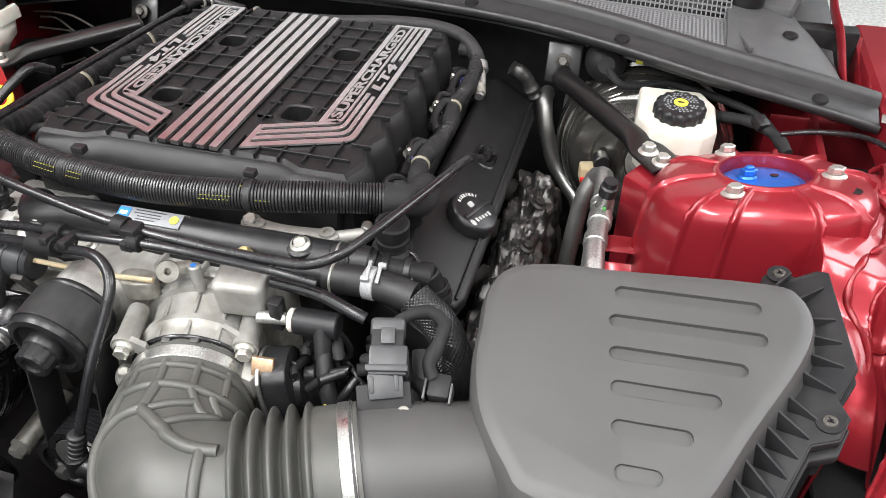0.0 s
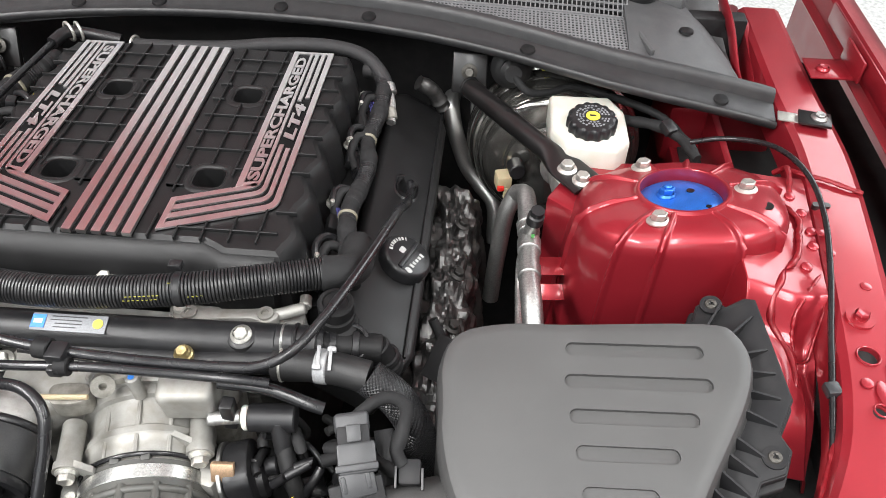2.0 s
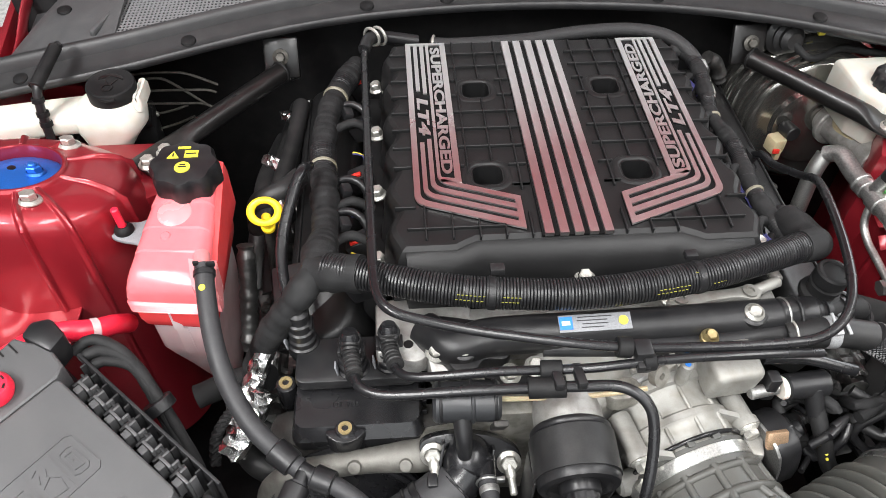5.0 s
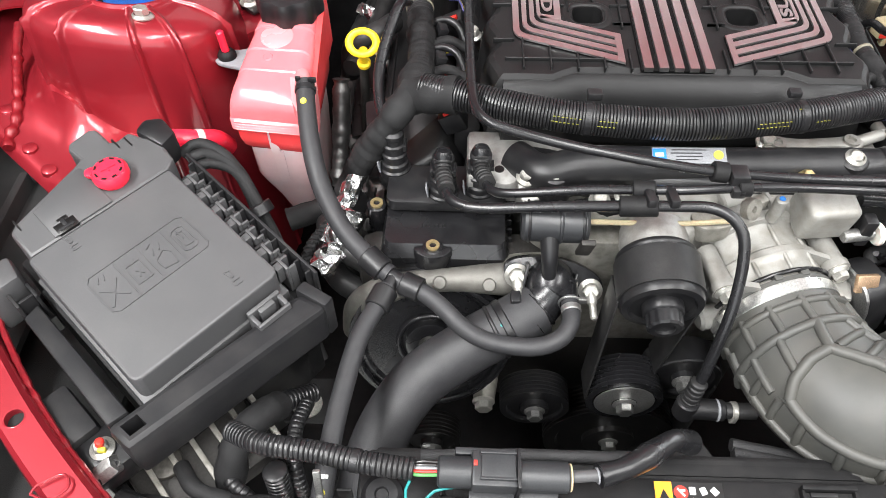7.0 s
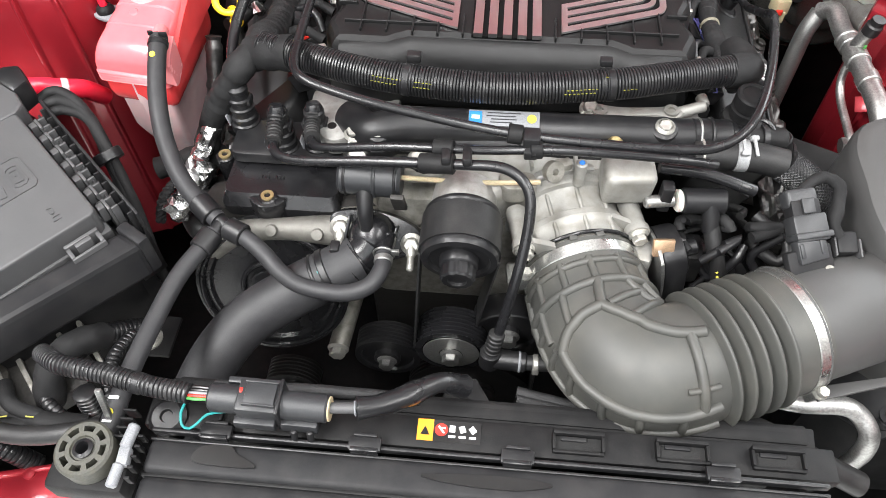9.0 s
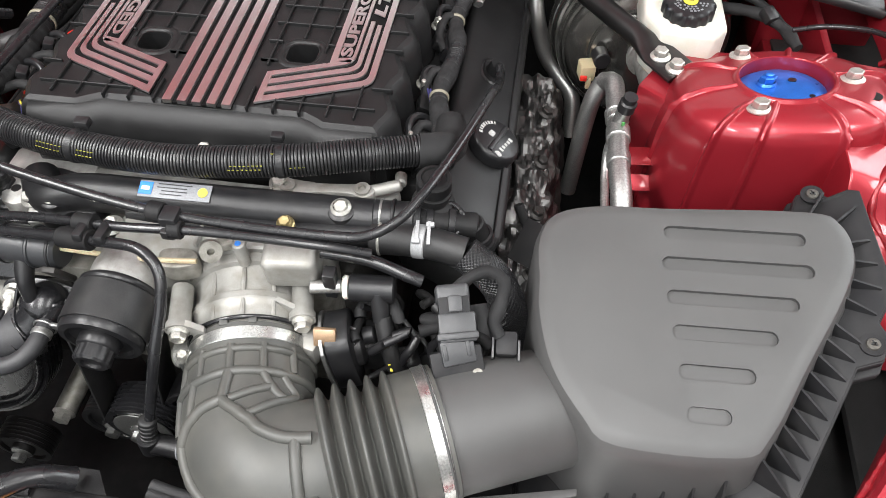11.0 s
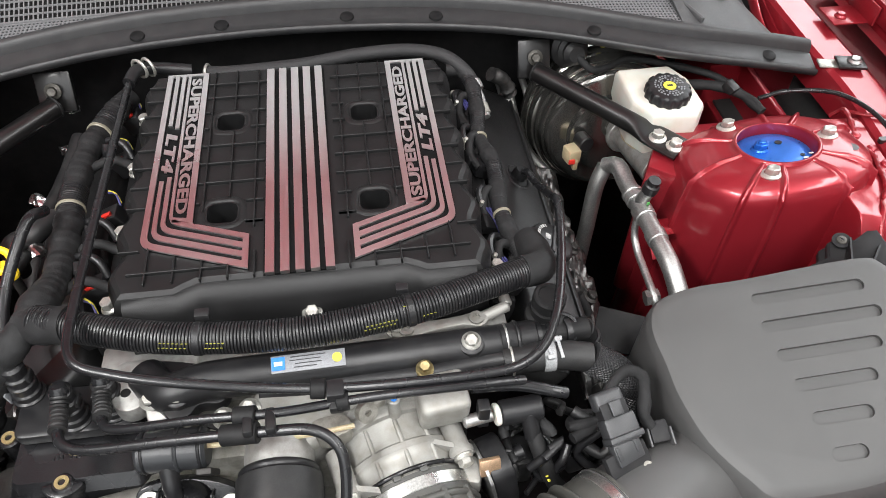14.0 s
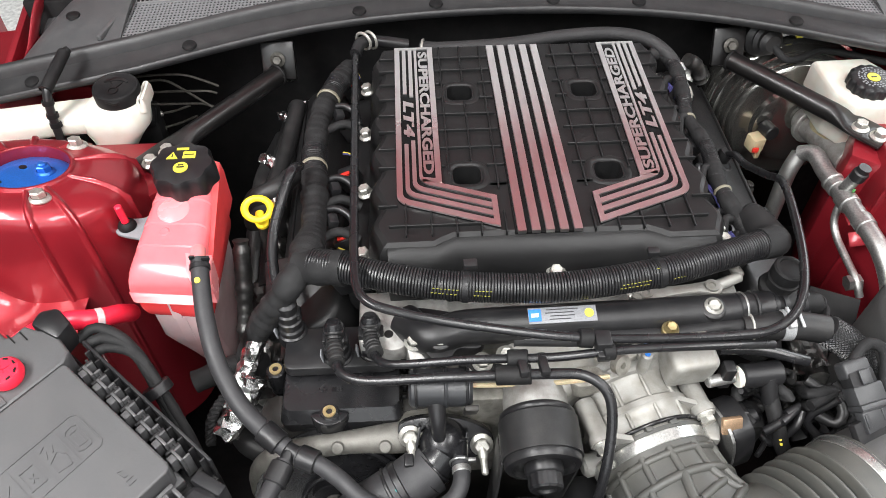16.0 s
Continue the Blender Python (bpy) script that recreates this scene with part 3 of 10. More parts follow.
for s in (1, -1):
    inner_fender(s)
    if s < 0:
        def apron(u, v):
            # the shelf sweeps up into the foot of the tower
            x = 0.56 + 0.29 * u
            y0 = lerp_table([(0.56, -0.092), (0.63, -0.08), (0.67, -0.066), (0.70, -0.045), (0.77, 0.01), (0.81, 0.05), (0.86, 0.09)], x)
            y = y0 + (0.26 - y0) * v
            q = (abs((x - 0.615) / 0.128) ** 2.5 + abs((y - 0.148) / 0.109) ** 2.5) ** 0.4
            rise = 0.05 * ease(0.62, 0.70, x) * math.exp(-max(0.0, q - 1.0) * 0.11 / 0.016)
            return V((-x, y, 0.806 + 0.22 * max(0.0, x - 0.70) + rise + 0.0012 * noise.noise(V((x * 30, y * 30, 2))) - 0.014 * max(0.0, 1 - v / 0.06) ** 2))
        LEFTBEAD = [(-0.79, 0.18, 0.862), (-0.783, 0.145, 0.853), (-0.772, 0.105, 0.843), (-0.763, 0.07, 0.832), (-0.757, 0.04, 0.824), (-0.757, 0.015, 0.8205), (-0.753, 0.0, 0.8185)]
        ap = part("apron", sheet(apron, 60, 36, 0.003), RED, body, "red apron before the tower")
        part("seam_sealer", sweep(spline(LEFTBEAD, 0.003), lambda f, d: 0.0062 * (1 + 0.5 * noise.noise(V((d * 100, 1, 5)))), 10), SEALER, ap, "lumpy red painted sealer bead")
        for x, y in ((-0.70, -0.024), (-0.73, 0.004), (-0.775, 0.06)):
            part("plug", lathe([(0.009, -0.003), (0.0085, 0.003), (0.006, 0.0045), (0, 0.0045)], 20, axis((x, y, 0.807 + 0.22 * max(0.0, -x - 0.70)), (0.1, 0, 1))), RED, ap, "red painted plug")
    # added black fillers hide the floor and stand for darkness in the gaps
    part("arch_filler", box((s * 0.815, 0.05, 0.775), (0.30, 1.3, 0.01), 0.001), DEADBLACK, body, "black filler panel over the wheel arch")
    part("gap_filler", box((s * 0.70, -0.24, 0.715), (0.26, 0.42, 0.01), 0.001), DEADBLACK, body, "black filler panel below the rail")
    part("front_filler", box((s * 0.65, -0.46, 0.6), (0.32, 0.01, 0.4), 0.001), DEADBLACK, body, "black filler panel closing the front gap")


def strut_tower(s):
    """Ribbed dome with a ring round the strut top, its top plane leaning back and inwards."""
    cx, cy, up = (0.605, 0.165, -0.0105) if s > 0 else (-0.615, 0.148, 0.0118)
    ribs = [12, 46, 76, 112, 150, 191, 227, 250, 297, 322]

    def lean(bm):
        for v in bm.verts:
            k = max(0.0, min(1.0, (v.co.z - 0.72) / 0.18))
            v.co.z += up * k + k * (0.13 * s * (v.co.x - cx) - 0.2 * (v.co.y - cy))
        return bm

    def reach(a):
        """Plan of the shoulder: wide across the car, short along it."""
        c, q = math.cos(a), math.sin(a)
        long = 0.094 if q < 0 else 0.088
        return (abs(c / 0.113) ** 2.6 + abs(q / long) ** 2.6) ** (-1 / 2.6)

    bm = bmesh.new()
    # (a fixed radius, or a share of the way to the shoulder, or beyond the shoulder) and height
    prof = [("r", 0.0468, 0.9), ("r", 0.0472, 0.9245), ("r", 0.048, 0.9268), ("r", 0.0492, 0.9274), ("r", 0.0512, 0.9268), ("r", 0.0525, 0.9244), ("r", 0.0535, 0.9228), ("r", 0.058, 0.922), ("r", 0.066, 0.9215), ("f", 0.25, 0.9205), ("f", 0.5, 0.918), ("f", 0.72, 0.9145), ("f", 0.86, 0.911), ("f", 0.94, 0.908),
            ("f", 1.0, 0.9035), ("o", 0.0022, 0.8985), ("o", 0.0036, 0.892), ("o", 0.0055, 0.88), ("o", 0.0085, 0.86), ("o", 0.011, 0.82), ("o", 0.014, 0.76), ("o", 0.018, 0.68), ("o", 0.026, 0.5)]
    seg, rings = 480, []
    for kind, v, z in prof:
        ring = []
        for i in range(seg):
            a = 2 * math.pi * i / seg
            deg = math.degrees(a) if s > 0 else (180 - math.degrees(a)) % 360
            top = reach(a)
            r = v if kind == "r" else (0.069 + (top - 0.069) * v if kind == "f" else top + v)
            lift = 0
            for q in ribs:
                d = (deg - q + 180) % 360 - 180
                w = d * radians(1) * max(r, 0.062)
                lift = max(lift, math.exp(-(w / 0.0031) ** 4))
            k = 0 if kind == "r" and v < 0.053 else 1
            low = 0.6 if z < 0.85 else 0.85 if z < 0.885 else 1.0
            rr = r + (0.0058 * lift * low if kind == "o" else 0)
            zz = z + ((0.0042 + 0.0028 * v if kind == "f" else 0.0068 if kind == "o" else 0.0034) * lift * k if kind != "o" or v < 0.0036 else 0)
            ring.append(bm.verts.new((cx + rr * math.cos(a), cy + rr * math.sin(a), zz)))
        rings.append(ring)
    for p, q in zip(rings, rings[1:]):
        for i in range(seg):
            j = (i + 1) % seg
            bm.faces.new((p[i], p[j], q[j], q[i]))
    tower = part("strut_tower", lean(bm), RED, body, "ribbed metallic red strut tower", 50)
    dish = part("strut_plate", lean(lathe([(0.0, 0.9135), (0.012, 0.9135), (0.03, 0.914), (0.042, 0.9125), (0.0475, 0.908)], 48, Matrix.Translation((cx, cy, 0)))), BLUE, tower, "blue plate sunk in the tower")
    part("strut_nut", lean(merge(hexhead((cx - s * 0.016, cy + 0.006, 0.9135), (0, 0, 1), 0.0088, 0.012, 1.25), rod((cx - s * 0.016, cy + 0.006, 0.922), (cx - s * 0.016, cy + 0.006, 0.929), 0.005, 16))), BLUE, dish, "blue hexagon nut with a stud end")
    # small holes as black discs, their shade only coloured on
    for dx, dy, r in ((0.013, 0.014, 0.0045), (0.026, -0.022, 0.003)):
        part("plate_hole", lean(lathe([(r, 0.0), (r, 0.0012), (0, 0.0012)], 16, axis((cx + s * dx, cy + dy, 0.9134), (0, 0, 1)))), JETBLACK, dish)
    part("paint_dab", lean(merge(box((cx + s * 0.026, cy - 0.03, 0.9145), (0.006, 0.003, 0.0012), 0.0003), box((cx + s * 0.037, cy - 0.022, 0.9142), (0.005, 0.003, 0.0012), 0.0003))), WHITE, dish, "white paint dabs")
    for x, y in ((-0.036, 0.063), (-0.036, -0.059), (0.069, 0.003)):
        part("bolt", lean(hexhead((cx + s * x, cy + y, 0.9205), (0, 0, 1), 0.0085, 0.0125, 1.5)), ZINC, tower, "pale zinc flange bolt")
    # lower corner shelf that carries the brace
    part("brace_shelf", prism([(s * a, b) for a, b in ([(0.455, 0.2), (0.56, 0.12), (0.6, 0.28), (0.50, 0.28)])][::s], 0.6, 0.861, 0.006), RED, tower, "red corner shelf")
    # drain hole uncut: a black disc on the tower paints its shade
    part("slot", lean(lathe([(0.009, 0), (0.009, 0.001), (0, 0.001)], 20, axis((cx + s * 0.082, cy - 0.03, 0.9178), (0.05, 0, 1)))), JETBLACK, tower, "flat black disc for a drain hole")
    return tower


for s in (1, -1):
    strut_tower(s)


def brace(s):
    """Stay from the firewall bracket to the tower shelf."""
    t = thing("strut_brace", (s * 0.41, 0.33, 0.84), "gloss black painted steel strut brace with bolted ends", "brace", "strut braces")
    a, b = V((s * 0.345, 0.41, 0.877)), V((s * 0.475, 0.255, 0.872))
    d = (b - a).normalized()
    side = V((-d.y, d.x, 0)).normalized()
    upn = d.cross(side)
    upn = upn if upn.z > 0 else -upn
    rows = []
    # a round tube pressed flat towards its bolted end
    for i in range(25):
        f = i / 24
        c = a + (b + d * 0.052 - a) * f
        k = max(0.0, min(1.0, (f - 0.66) / 0.18))
        k = k * k * (3 - 2 * k)
        w, h = 0.0142 + 0.0105 * k, 0.0142 + (0.003 - 0.0142) * k
        rows.append([c + side * (w * math.copysign(abs(math.cos(q)) ** (1 - 0.55 * k), math.cos(q))) + upn * (h * math.copysign(abs(math.sin(q)) ** (1 - 0.55 * k), math.sin(q)) - 0.002 * k) for q in [2 * math.pi * j / 28 for j in range(28)]])
    part("tube", loft(rows), JETBLACK, t)
    # hole shown by a dull black disc on the tube
    part("hole", lathe([(0.0035, 0), (0.0035, 0.0006), (0, 0.0006)], 14, axis(a + (b - a) * 0.45 + upn * 0.0139, upn)), MATT, t)
    for x, y in ((0.481, 0.242), (0.499, 0.221)):
        part("bolt", hexhead((s * x, y, 0.872), (0, 0, 1), 0.0085, 0.0115, 1.5), ZINC, t, "pale zinc flange bolt")
    br = part("bracket", box((s * 0.346, 0.428, 0.888), (0.05, 0.010, 0.058), 0.003, turn(-25, 0, 0)), JETBLACK, t, "black firewall bracket")
    part("bolt", hexhead((s * 0.346, 0.419, 0.895), (0, -0.9, 0.45), 0.0072, 0.008, 1.6), GREASE, br)
    part("clip", torus((s * 0.347, 0.408, 0.877), (s * 0.64, -0.76, 0), 0.0145, 0.002, 24, 8), MATT, t, "black collar")
    return t


for s in (1, -1):
    brace(s)

# outer wings, seen as an edge beyond a dark gap
for s in (1, -1):
    def wing(u, v):
        y = -0.55 + 1.5 * v
        x = lerp_table([(-0.6, 0.64), (-0.3, 0.82), (0.0, 0.885), (0.3, 0.885), (0.95, 0.872)], y) + (0 if s > 0 else 0.06)
        prof = [(-0.012, -0.035), (0.0, -0.03), (0.004, -0.002), (0.012, 0.004), (0.05, -0.012), (0.085, -0.06), (0.1, -0.15), (0.1, -0.5)]
        q = u * (len(prof) - 1)
        i = min(int(q), len(prof) - 2)
        f = q - i
        a, b = prof[i], prof[i + 1]
        return V((s * (x + a[0] + (b[0] - a[0]) * f), y, 0.932 + a[1] + (b[1] - a[1]) * f + 0.02 * (y - 0.2)))
    w = part("outer_wing", sheet(wing, 14, 40, 0.0015), RED, body, "metallic red outer wing edge")
    br = part("wing_bracket", merge(box((s * 0.835, 0.43, 0.925), (0.06, 0.05, 0.003), 0.001), box((s * 0.862, 0.43, 0.94), (0.004, 0.07, 0.03), 0.001)), RED, w, "red wing bracket")
    part("bolt", hexhead((s * 0.825, 0.425, 0.927), (0, 0, 1), 0.0065, 0.006, 1.4), RED, br)
    part("flange", box((s * 0.868, 0.36, 0.945), (0.003, 0.4, 0.03), 0.001), RED, w, "red pressed flange")

# hinge bay behind the cowl ends
for s in (1, -1):
    part("hinge_well", box((s * 0.72, 0.60, 0.80), (0.16, 0.34, 0.1), 0.01), RED, body, "red hinge well")
    part("hinge_arm", sweep(spline([(s * 0.735, 0.40, 0.868), (s * 0.73, 0.47, 0.885), (s * 0.722, 0.53, 0.925), (s * 0.715, 0.6, 0.945), (s * 0.71, 0.68, 0.985)], 0.01), 0.012, 12, flat=0.35, up=(1, 0, 0)), RED, body, "red hood hinge arm")
    part("hinge_plate", box((s * 0.755, 0.50, 0.875), (0.012, 0.16, 0.05), 0.004, turn(12, 0, 0)), RED, body, "red hinge plate")

# open hood above, out of sight but for its reflection
def hood_panel(u, v):
    x = -0.72 + 1.44 * u
    y0, z0, y1, z1 = 0.62, 1.0, 0.02, 2.02
    return V((x * (1 - 0.12 * v), y0 + (y1 - y0) * v + 0.05 * (1 - (x / 0.75) ** 2), z0 + (z1 - z0) * v))


hood = thing("hood", (0, 0.62, 1.0), "open metallic red hood with added pale reflector sheets underneath", "hood")
part("panel", sheet(hood_panel, 12, 10, 0.01), RED, hood)
# pale unseen sheets, added so silver trim and straps mirror white
part("liner", sheet(lambda u, v: hood_panel(0.06 + 0.88 * u, 0.02 + 0.2 * v) + V((0, -0.016, -0.006)), 10, 6, 0.006), HOODSHEET, hood, "pale reflector sheet under the hood")
part("liner", sheet(lambda u, v: hood_panel(0.06 + 0.88 * u, 0.56 + 0.42 * v) + V((0, -0.016, -0.006)), 10, 6, 0.006), HOODSHEET, hood, "pale reflector sheet under the hood")

# pressed details on the rails
for s in (1, -1):
    o = 0 if s > 0 else 0.08
    rd = thing("rail_seam", (s * (0.77 + o), 0.1, 0.9), "red painted sealer and pressings on the fender rail", "seam")
    part("bead", sweep(spline([(s * (0.742 + o), 0.235, 0.9), (s * (0.755 + o), 0.215, 0.9075), (s * (0.775 + o), 0.208, 0.9085), (s * (0.80 + o), 0.195, 0.908), (s * (0.815 + o), 0.19, 0.906)], 0.003), lambda f, d: 0.0027 * (1 + 0.5 * noise.noise(V((d * 150, 6, s)))), 8), SEALER, rd)
    if s > 0:
        part("fold", sweep(spline([(s * 0.733, 0.245, 0.885), (s * (0.742 + o), 0.235, 0.9), (s * 0.737, 0.2, 0.897), (s * 0.728, 0.17, 0.885)], 0.003), lambda f, d: 0.0038 * (1 + 0.5 * noise.noise(V((d * 120, 3, s)))), 8), SEALER, rd)
    for x, y, z in ((0.752, 0.09, 0.9025), (0.75, 0.12, 0.9035), (0.776, 0.045, 0.901), (0.742 + 0.8 * o, -0.075, 0.8975)):
        part("dimple", lathe([(0.006, 0), (0.0055, 0.0012), (0.003, 0.0018), (0, 0.0018)], 16, axis((s * (x + o * (y > -0.05)), y, z), (0, 0, 1))), RED, rd)
    if s > 0:
        # no cut here: black colour alone gives the slot's shade
        part("slot", prism(rounded(0.02, 0.008, 0.0035, 4, 0.762, 0.165), 0.9, 0.9062, 0), JETBLACK, rd, "black piece for the shade of a slot")
        for k in range(9):
            part("stamp_bar", box((0.7655 - 0.0006 * k, -0.055 - 0.0048 * k, 0.8995 - 0.00022 * k), (0.004, 0.0016, 0.0008), 0), SEALER, rd)
        part("stamp", prism(smooth_loop([(0.752, -0.072), (0.758, -0.075), (0.757, -0.098), (0.75, -0.1), (0.747, -0.085)], 4), 0.895, 0.8988, 0.001), RED, rd)

for s in (1, -1):
    edge = [V((s * 0.712, -0.118, 0.874)), V((s * 0.650, -0.240, 0.866)), V((s * 0.5615, -0.352, 0.858)), V((s * 0.4415, -0.462, 0.853))]
    ed = thing("rail_edge_seam", tuple(edge[1]), "wrinkled red painted sealer along the rail edge", "seam", "rail edge seams")
    part("bead", sweep(spline(edge, 0.003), lambda f, d: 0.003 * (1 + 0.6 * noise.noise(V((d * 110, 11, s)))), 8), SEALER, ed)
    part("stamp", sweep(spline([(s * 0.54, -0.424, 0.8745), (s * 0.525, -0.428, 0.875), (s * 0.513, -0.418, 0.875), (s * 0.52, -0.408, 0.875), (s * 0.537, -0.417, 0.875), (s * 0.54, -0.424, 0.8745)], 0.003), 0.0011, 8), RED, ed)

# ---------------- supercharger cover ----------------
LID = 0.9445
cover = thing("supercharger_cover", (0, 0.17, 0.87), "black grained plastic supercharger cover with silver stripes and lettering", "engine cover")


def lid_outline():
    pts = []
    n = 44
    for i in range(n + 1):
        y = -0.006 + 0.366 * i / n
        pts.append((0.1925 + 0.005 * math.cos(2 * math.pi * (y - 0.02) / 0.062), y))
    pts += [(0.186, 0.366), (0.1, 0.37), (0, 0.371), (-0.1, 0.37), (-0.186, 0.366)]
    for i in range(n, -1, -1):
        y = -0.006 + 0.366 * i / n
        pts.append((-0.1925 - 0.005 * math.cos(2 * math.pi * (y - 0.02) / 0.062), y))
    pts += [(-0.187, -0.014), (-0.128, -0.014), (-0.118, -0.008), (-0.106, -0.002), (0.106, -0.002), (0.118, -0.008), (0.128, -0.014), (0.187, -0.014)]
    return pts


out = lid_outline()
rings = []
for d, z in ((0.010, 0.872), (0.006, 0.90), (0.004, 0.926), (0.001, 0.936), (-0.003, 0.9415), (-0.008, LID)):
    rings.append([(x, y, z) for x, y in grow(out, d)])
lid = part("lid", loft(rings), COVER, cover)
WELLS = [(-0.084, 0.255), (0.081, 0.255), (-0.086, 0.096), (0.082, 0.096)]
cut(lid, [prism(rounded(0.033, 0.030, 0.009, 5, x, y), 0.905, 0.96, 0) for x, y in WELLS])
for x, y in WELLS:
    part("well_rim", loft([[(a, b, LID + dz) for a, b in rounded(0.033 + g, 0.030 + g, 0.009 + g / 2, 5, x, y)] for g, dz in ((0.0, -0.010), (0.001, -0.003), (0.004, 0.0008), (0.009, 0.0022), (0.015, 0.0018), (0.020, 0.0003))], False), COVER, lid, "", 60)
# smooth front lip of the cover
lip = loft([[(x, y + dy, z) for x, y in ((-0.185, 0.02), (-0.18, -0.012), (-0.125, -0.012), (-0.105, 0.0), (0.105, 0.0), (0.125, -0.012), (0.18, -0.012), (0.185, 0.02))]
            for dy, z in ((-0.024, 0.868), (-0.023, 0.902), (-0.018, 0.922), (-0.008, 0.936), (0.0, 0.9405), (0.012, 0.942))])
part("front_lip", lip, COVER, cover, angle=50)
# raised grid ribs
RIB_ROWS = [0.0155, 0.047, 0.079, 0.111, 0.144, 0.177, 0.209, 0.242, 0.274, 0.304, 0.333]


def rib(x0, x1, y0, y1):
    part("rib", box(((x0 + x1) / 2, (y0 + y1) / 2, LID + 0.0008), (max(0.0021, x1 - x0), max(0.0021, y1 - y0), 0.0066), 0.00095, seg=3), COVER, lid)


for y in RIB_ROWS:
    for s in (1, -1):
        spans = [(0.041, 0.115)]
        if y < 0.03:
            spans = [(0.076, 0.178)]
        elif y < 0.06:
            spans = [(0.168, 0.19)]
        elif y < 0.09:
            spans = [(0.169, 0.19), (0.041, 0.06)]
        else:
            spans.append((0.169, 0.19))
        for wx, wy in WELLS:
            if wx * s > 0 and abs(y - wy) < 0.024:
                b = min(spans[0][1], 0.115)
                spans[0] = (0.041, abs(wx) - 0.025)
                spans.append((abs(wx) + 0.025, b))
        for a, b in spans:
            if b - a > 0.003:
                rib(min(s * a, s * b), max(s * a, s * b), y, y)
for s in (1, -1):
    for x in (0.051, 0.079, 0.107):
        for y0, y1 in ((0.072, 0.077), (0.118, 0.234), (0.277, 0.36)) if 0.06 < x < 0.1 else ((0.098 if x > 0.1 else 0.07, 0.36),):
            if y1 - y0 > 0.02:
                rib(s * x, s * x, y0, y1)
    for x, y1 in ((0.049, 0.034), (0.076, 0.018), (0.103, 0.026), (0.131, 0.036), (0.159, 0.05)):
        rib(s * x, s * x, 0.0, y1)

# five silver bars down the middle
part("stripe_bed", box((-0.003, 0.1775, LID + 0.0005), (0.074, 0.356, 0.003), 0.0006), BEDBLACK, cover)
for k in range(5):
    xt, xb = -0.0355 + 0.0155 * k, -0.0328 + 0.0155 * k
    bm = prism([(xb - 0.0047, -0.001), (xb + 0.0047, -0.001), (xt + 0.0047, 0.356), (xt - 0.0047, 0.356)], LID + 0.0005, LID + 0.0056, 0)
    part("stripe", bm, SILVER, cover, "polished silver stripe")

# side badges
DIAG = (V((0.166, 0.0505)) - V((0.055, 0.0085))).normalized()
DN = V((-DIAG.y, DIAG.x))


def badge_point(dc, dd, where):
    """Points of a line of the badge: dc in from the outer edge of the column, dd up from the diagonal's edge."""
    x = 0.1685 - dc
    o = V((0.166, 0.0505)) + DN * dd
    if where == "corner":
        return (x, o.y + (x - o.x) * DIAG.y / DIAG.x)
    if where == "end":
        return (0.055, o.y + (0.055 - o.x) * DIAG.y / DIAG.x)
    return (x, where)


def flipped(s, pts):
    return [(s * x, y) for x, y in (pts if s > 0 else pts[::-1])]


def rounded_path(p, q, r, n=6, k=0.009):
    """Corner q between p and r, eased."""
    p, q, r = V(p), V(q), V(r)
    a, b = q + (p - q).normalized() * k, q + (r - q).normalized() * k
    return [tuple((1 - t) ** 2 * a + 2 * t * (1 - t) * q + t * t * b) for t in [i / n for i in range(n + 1)]]


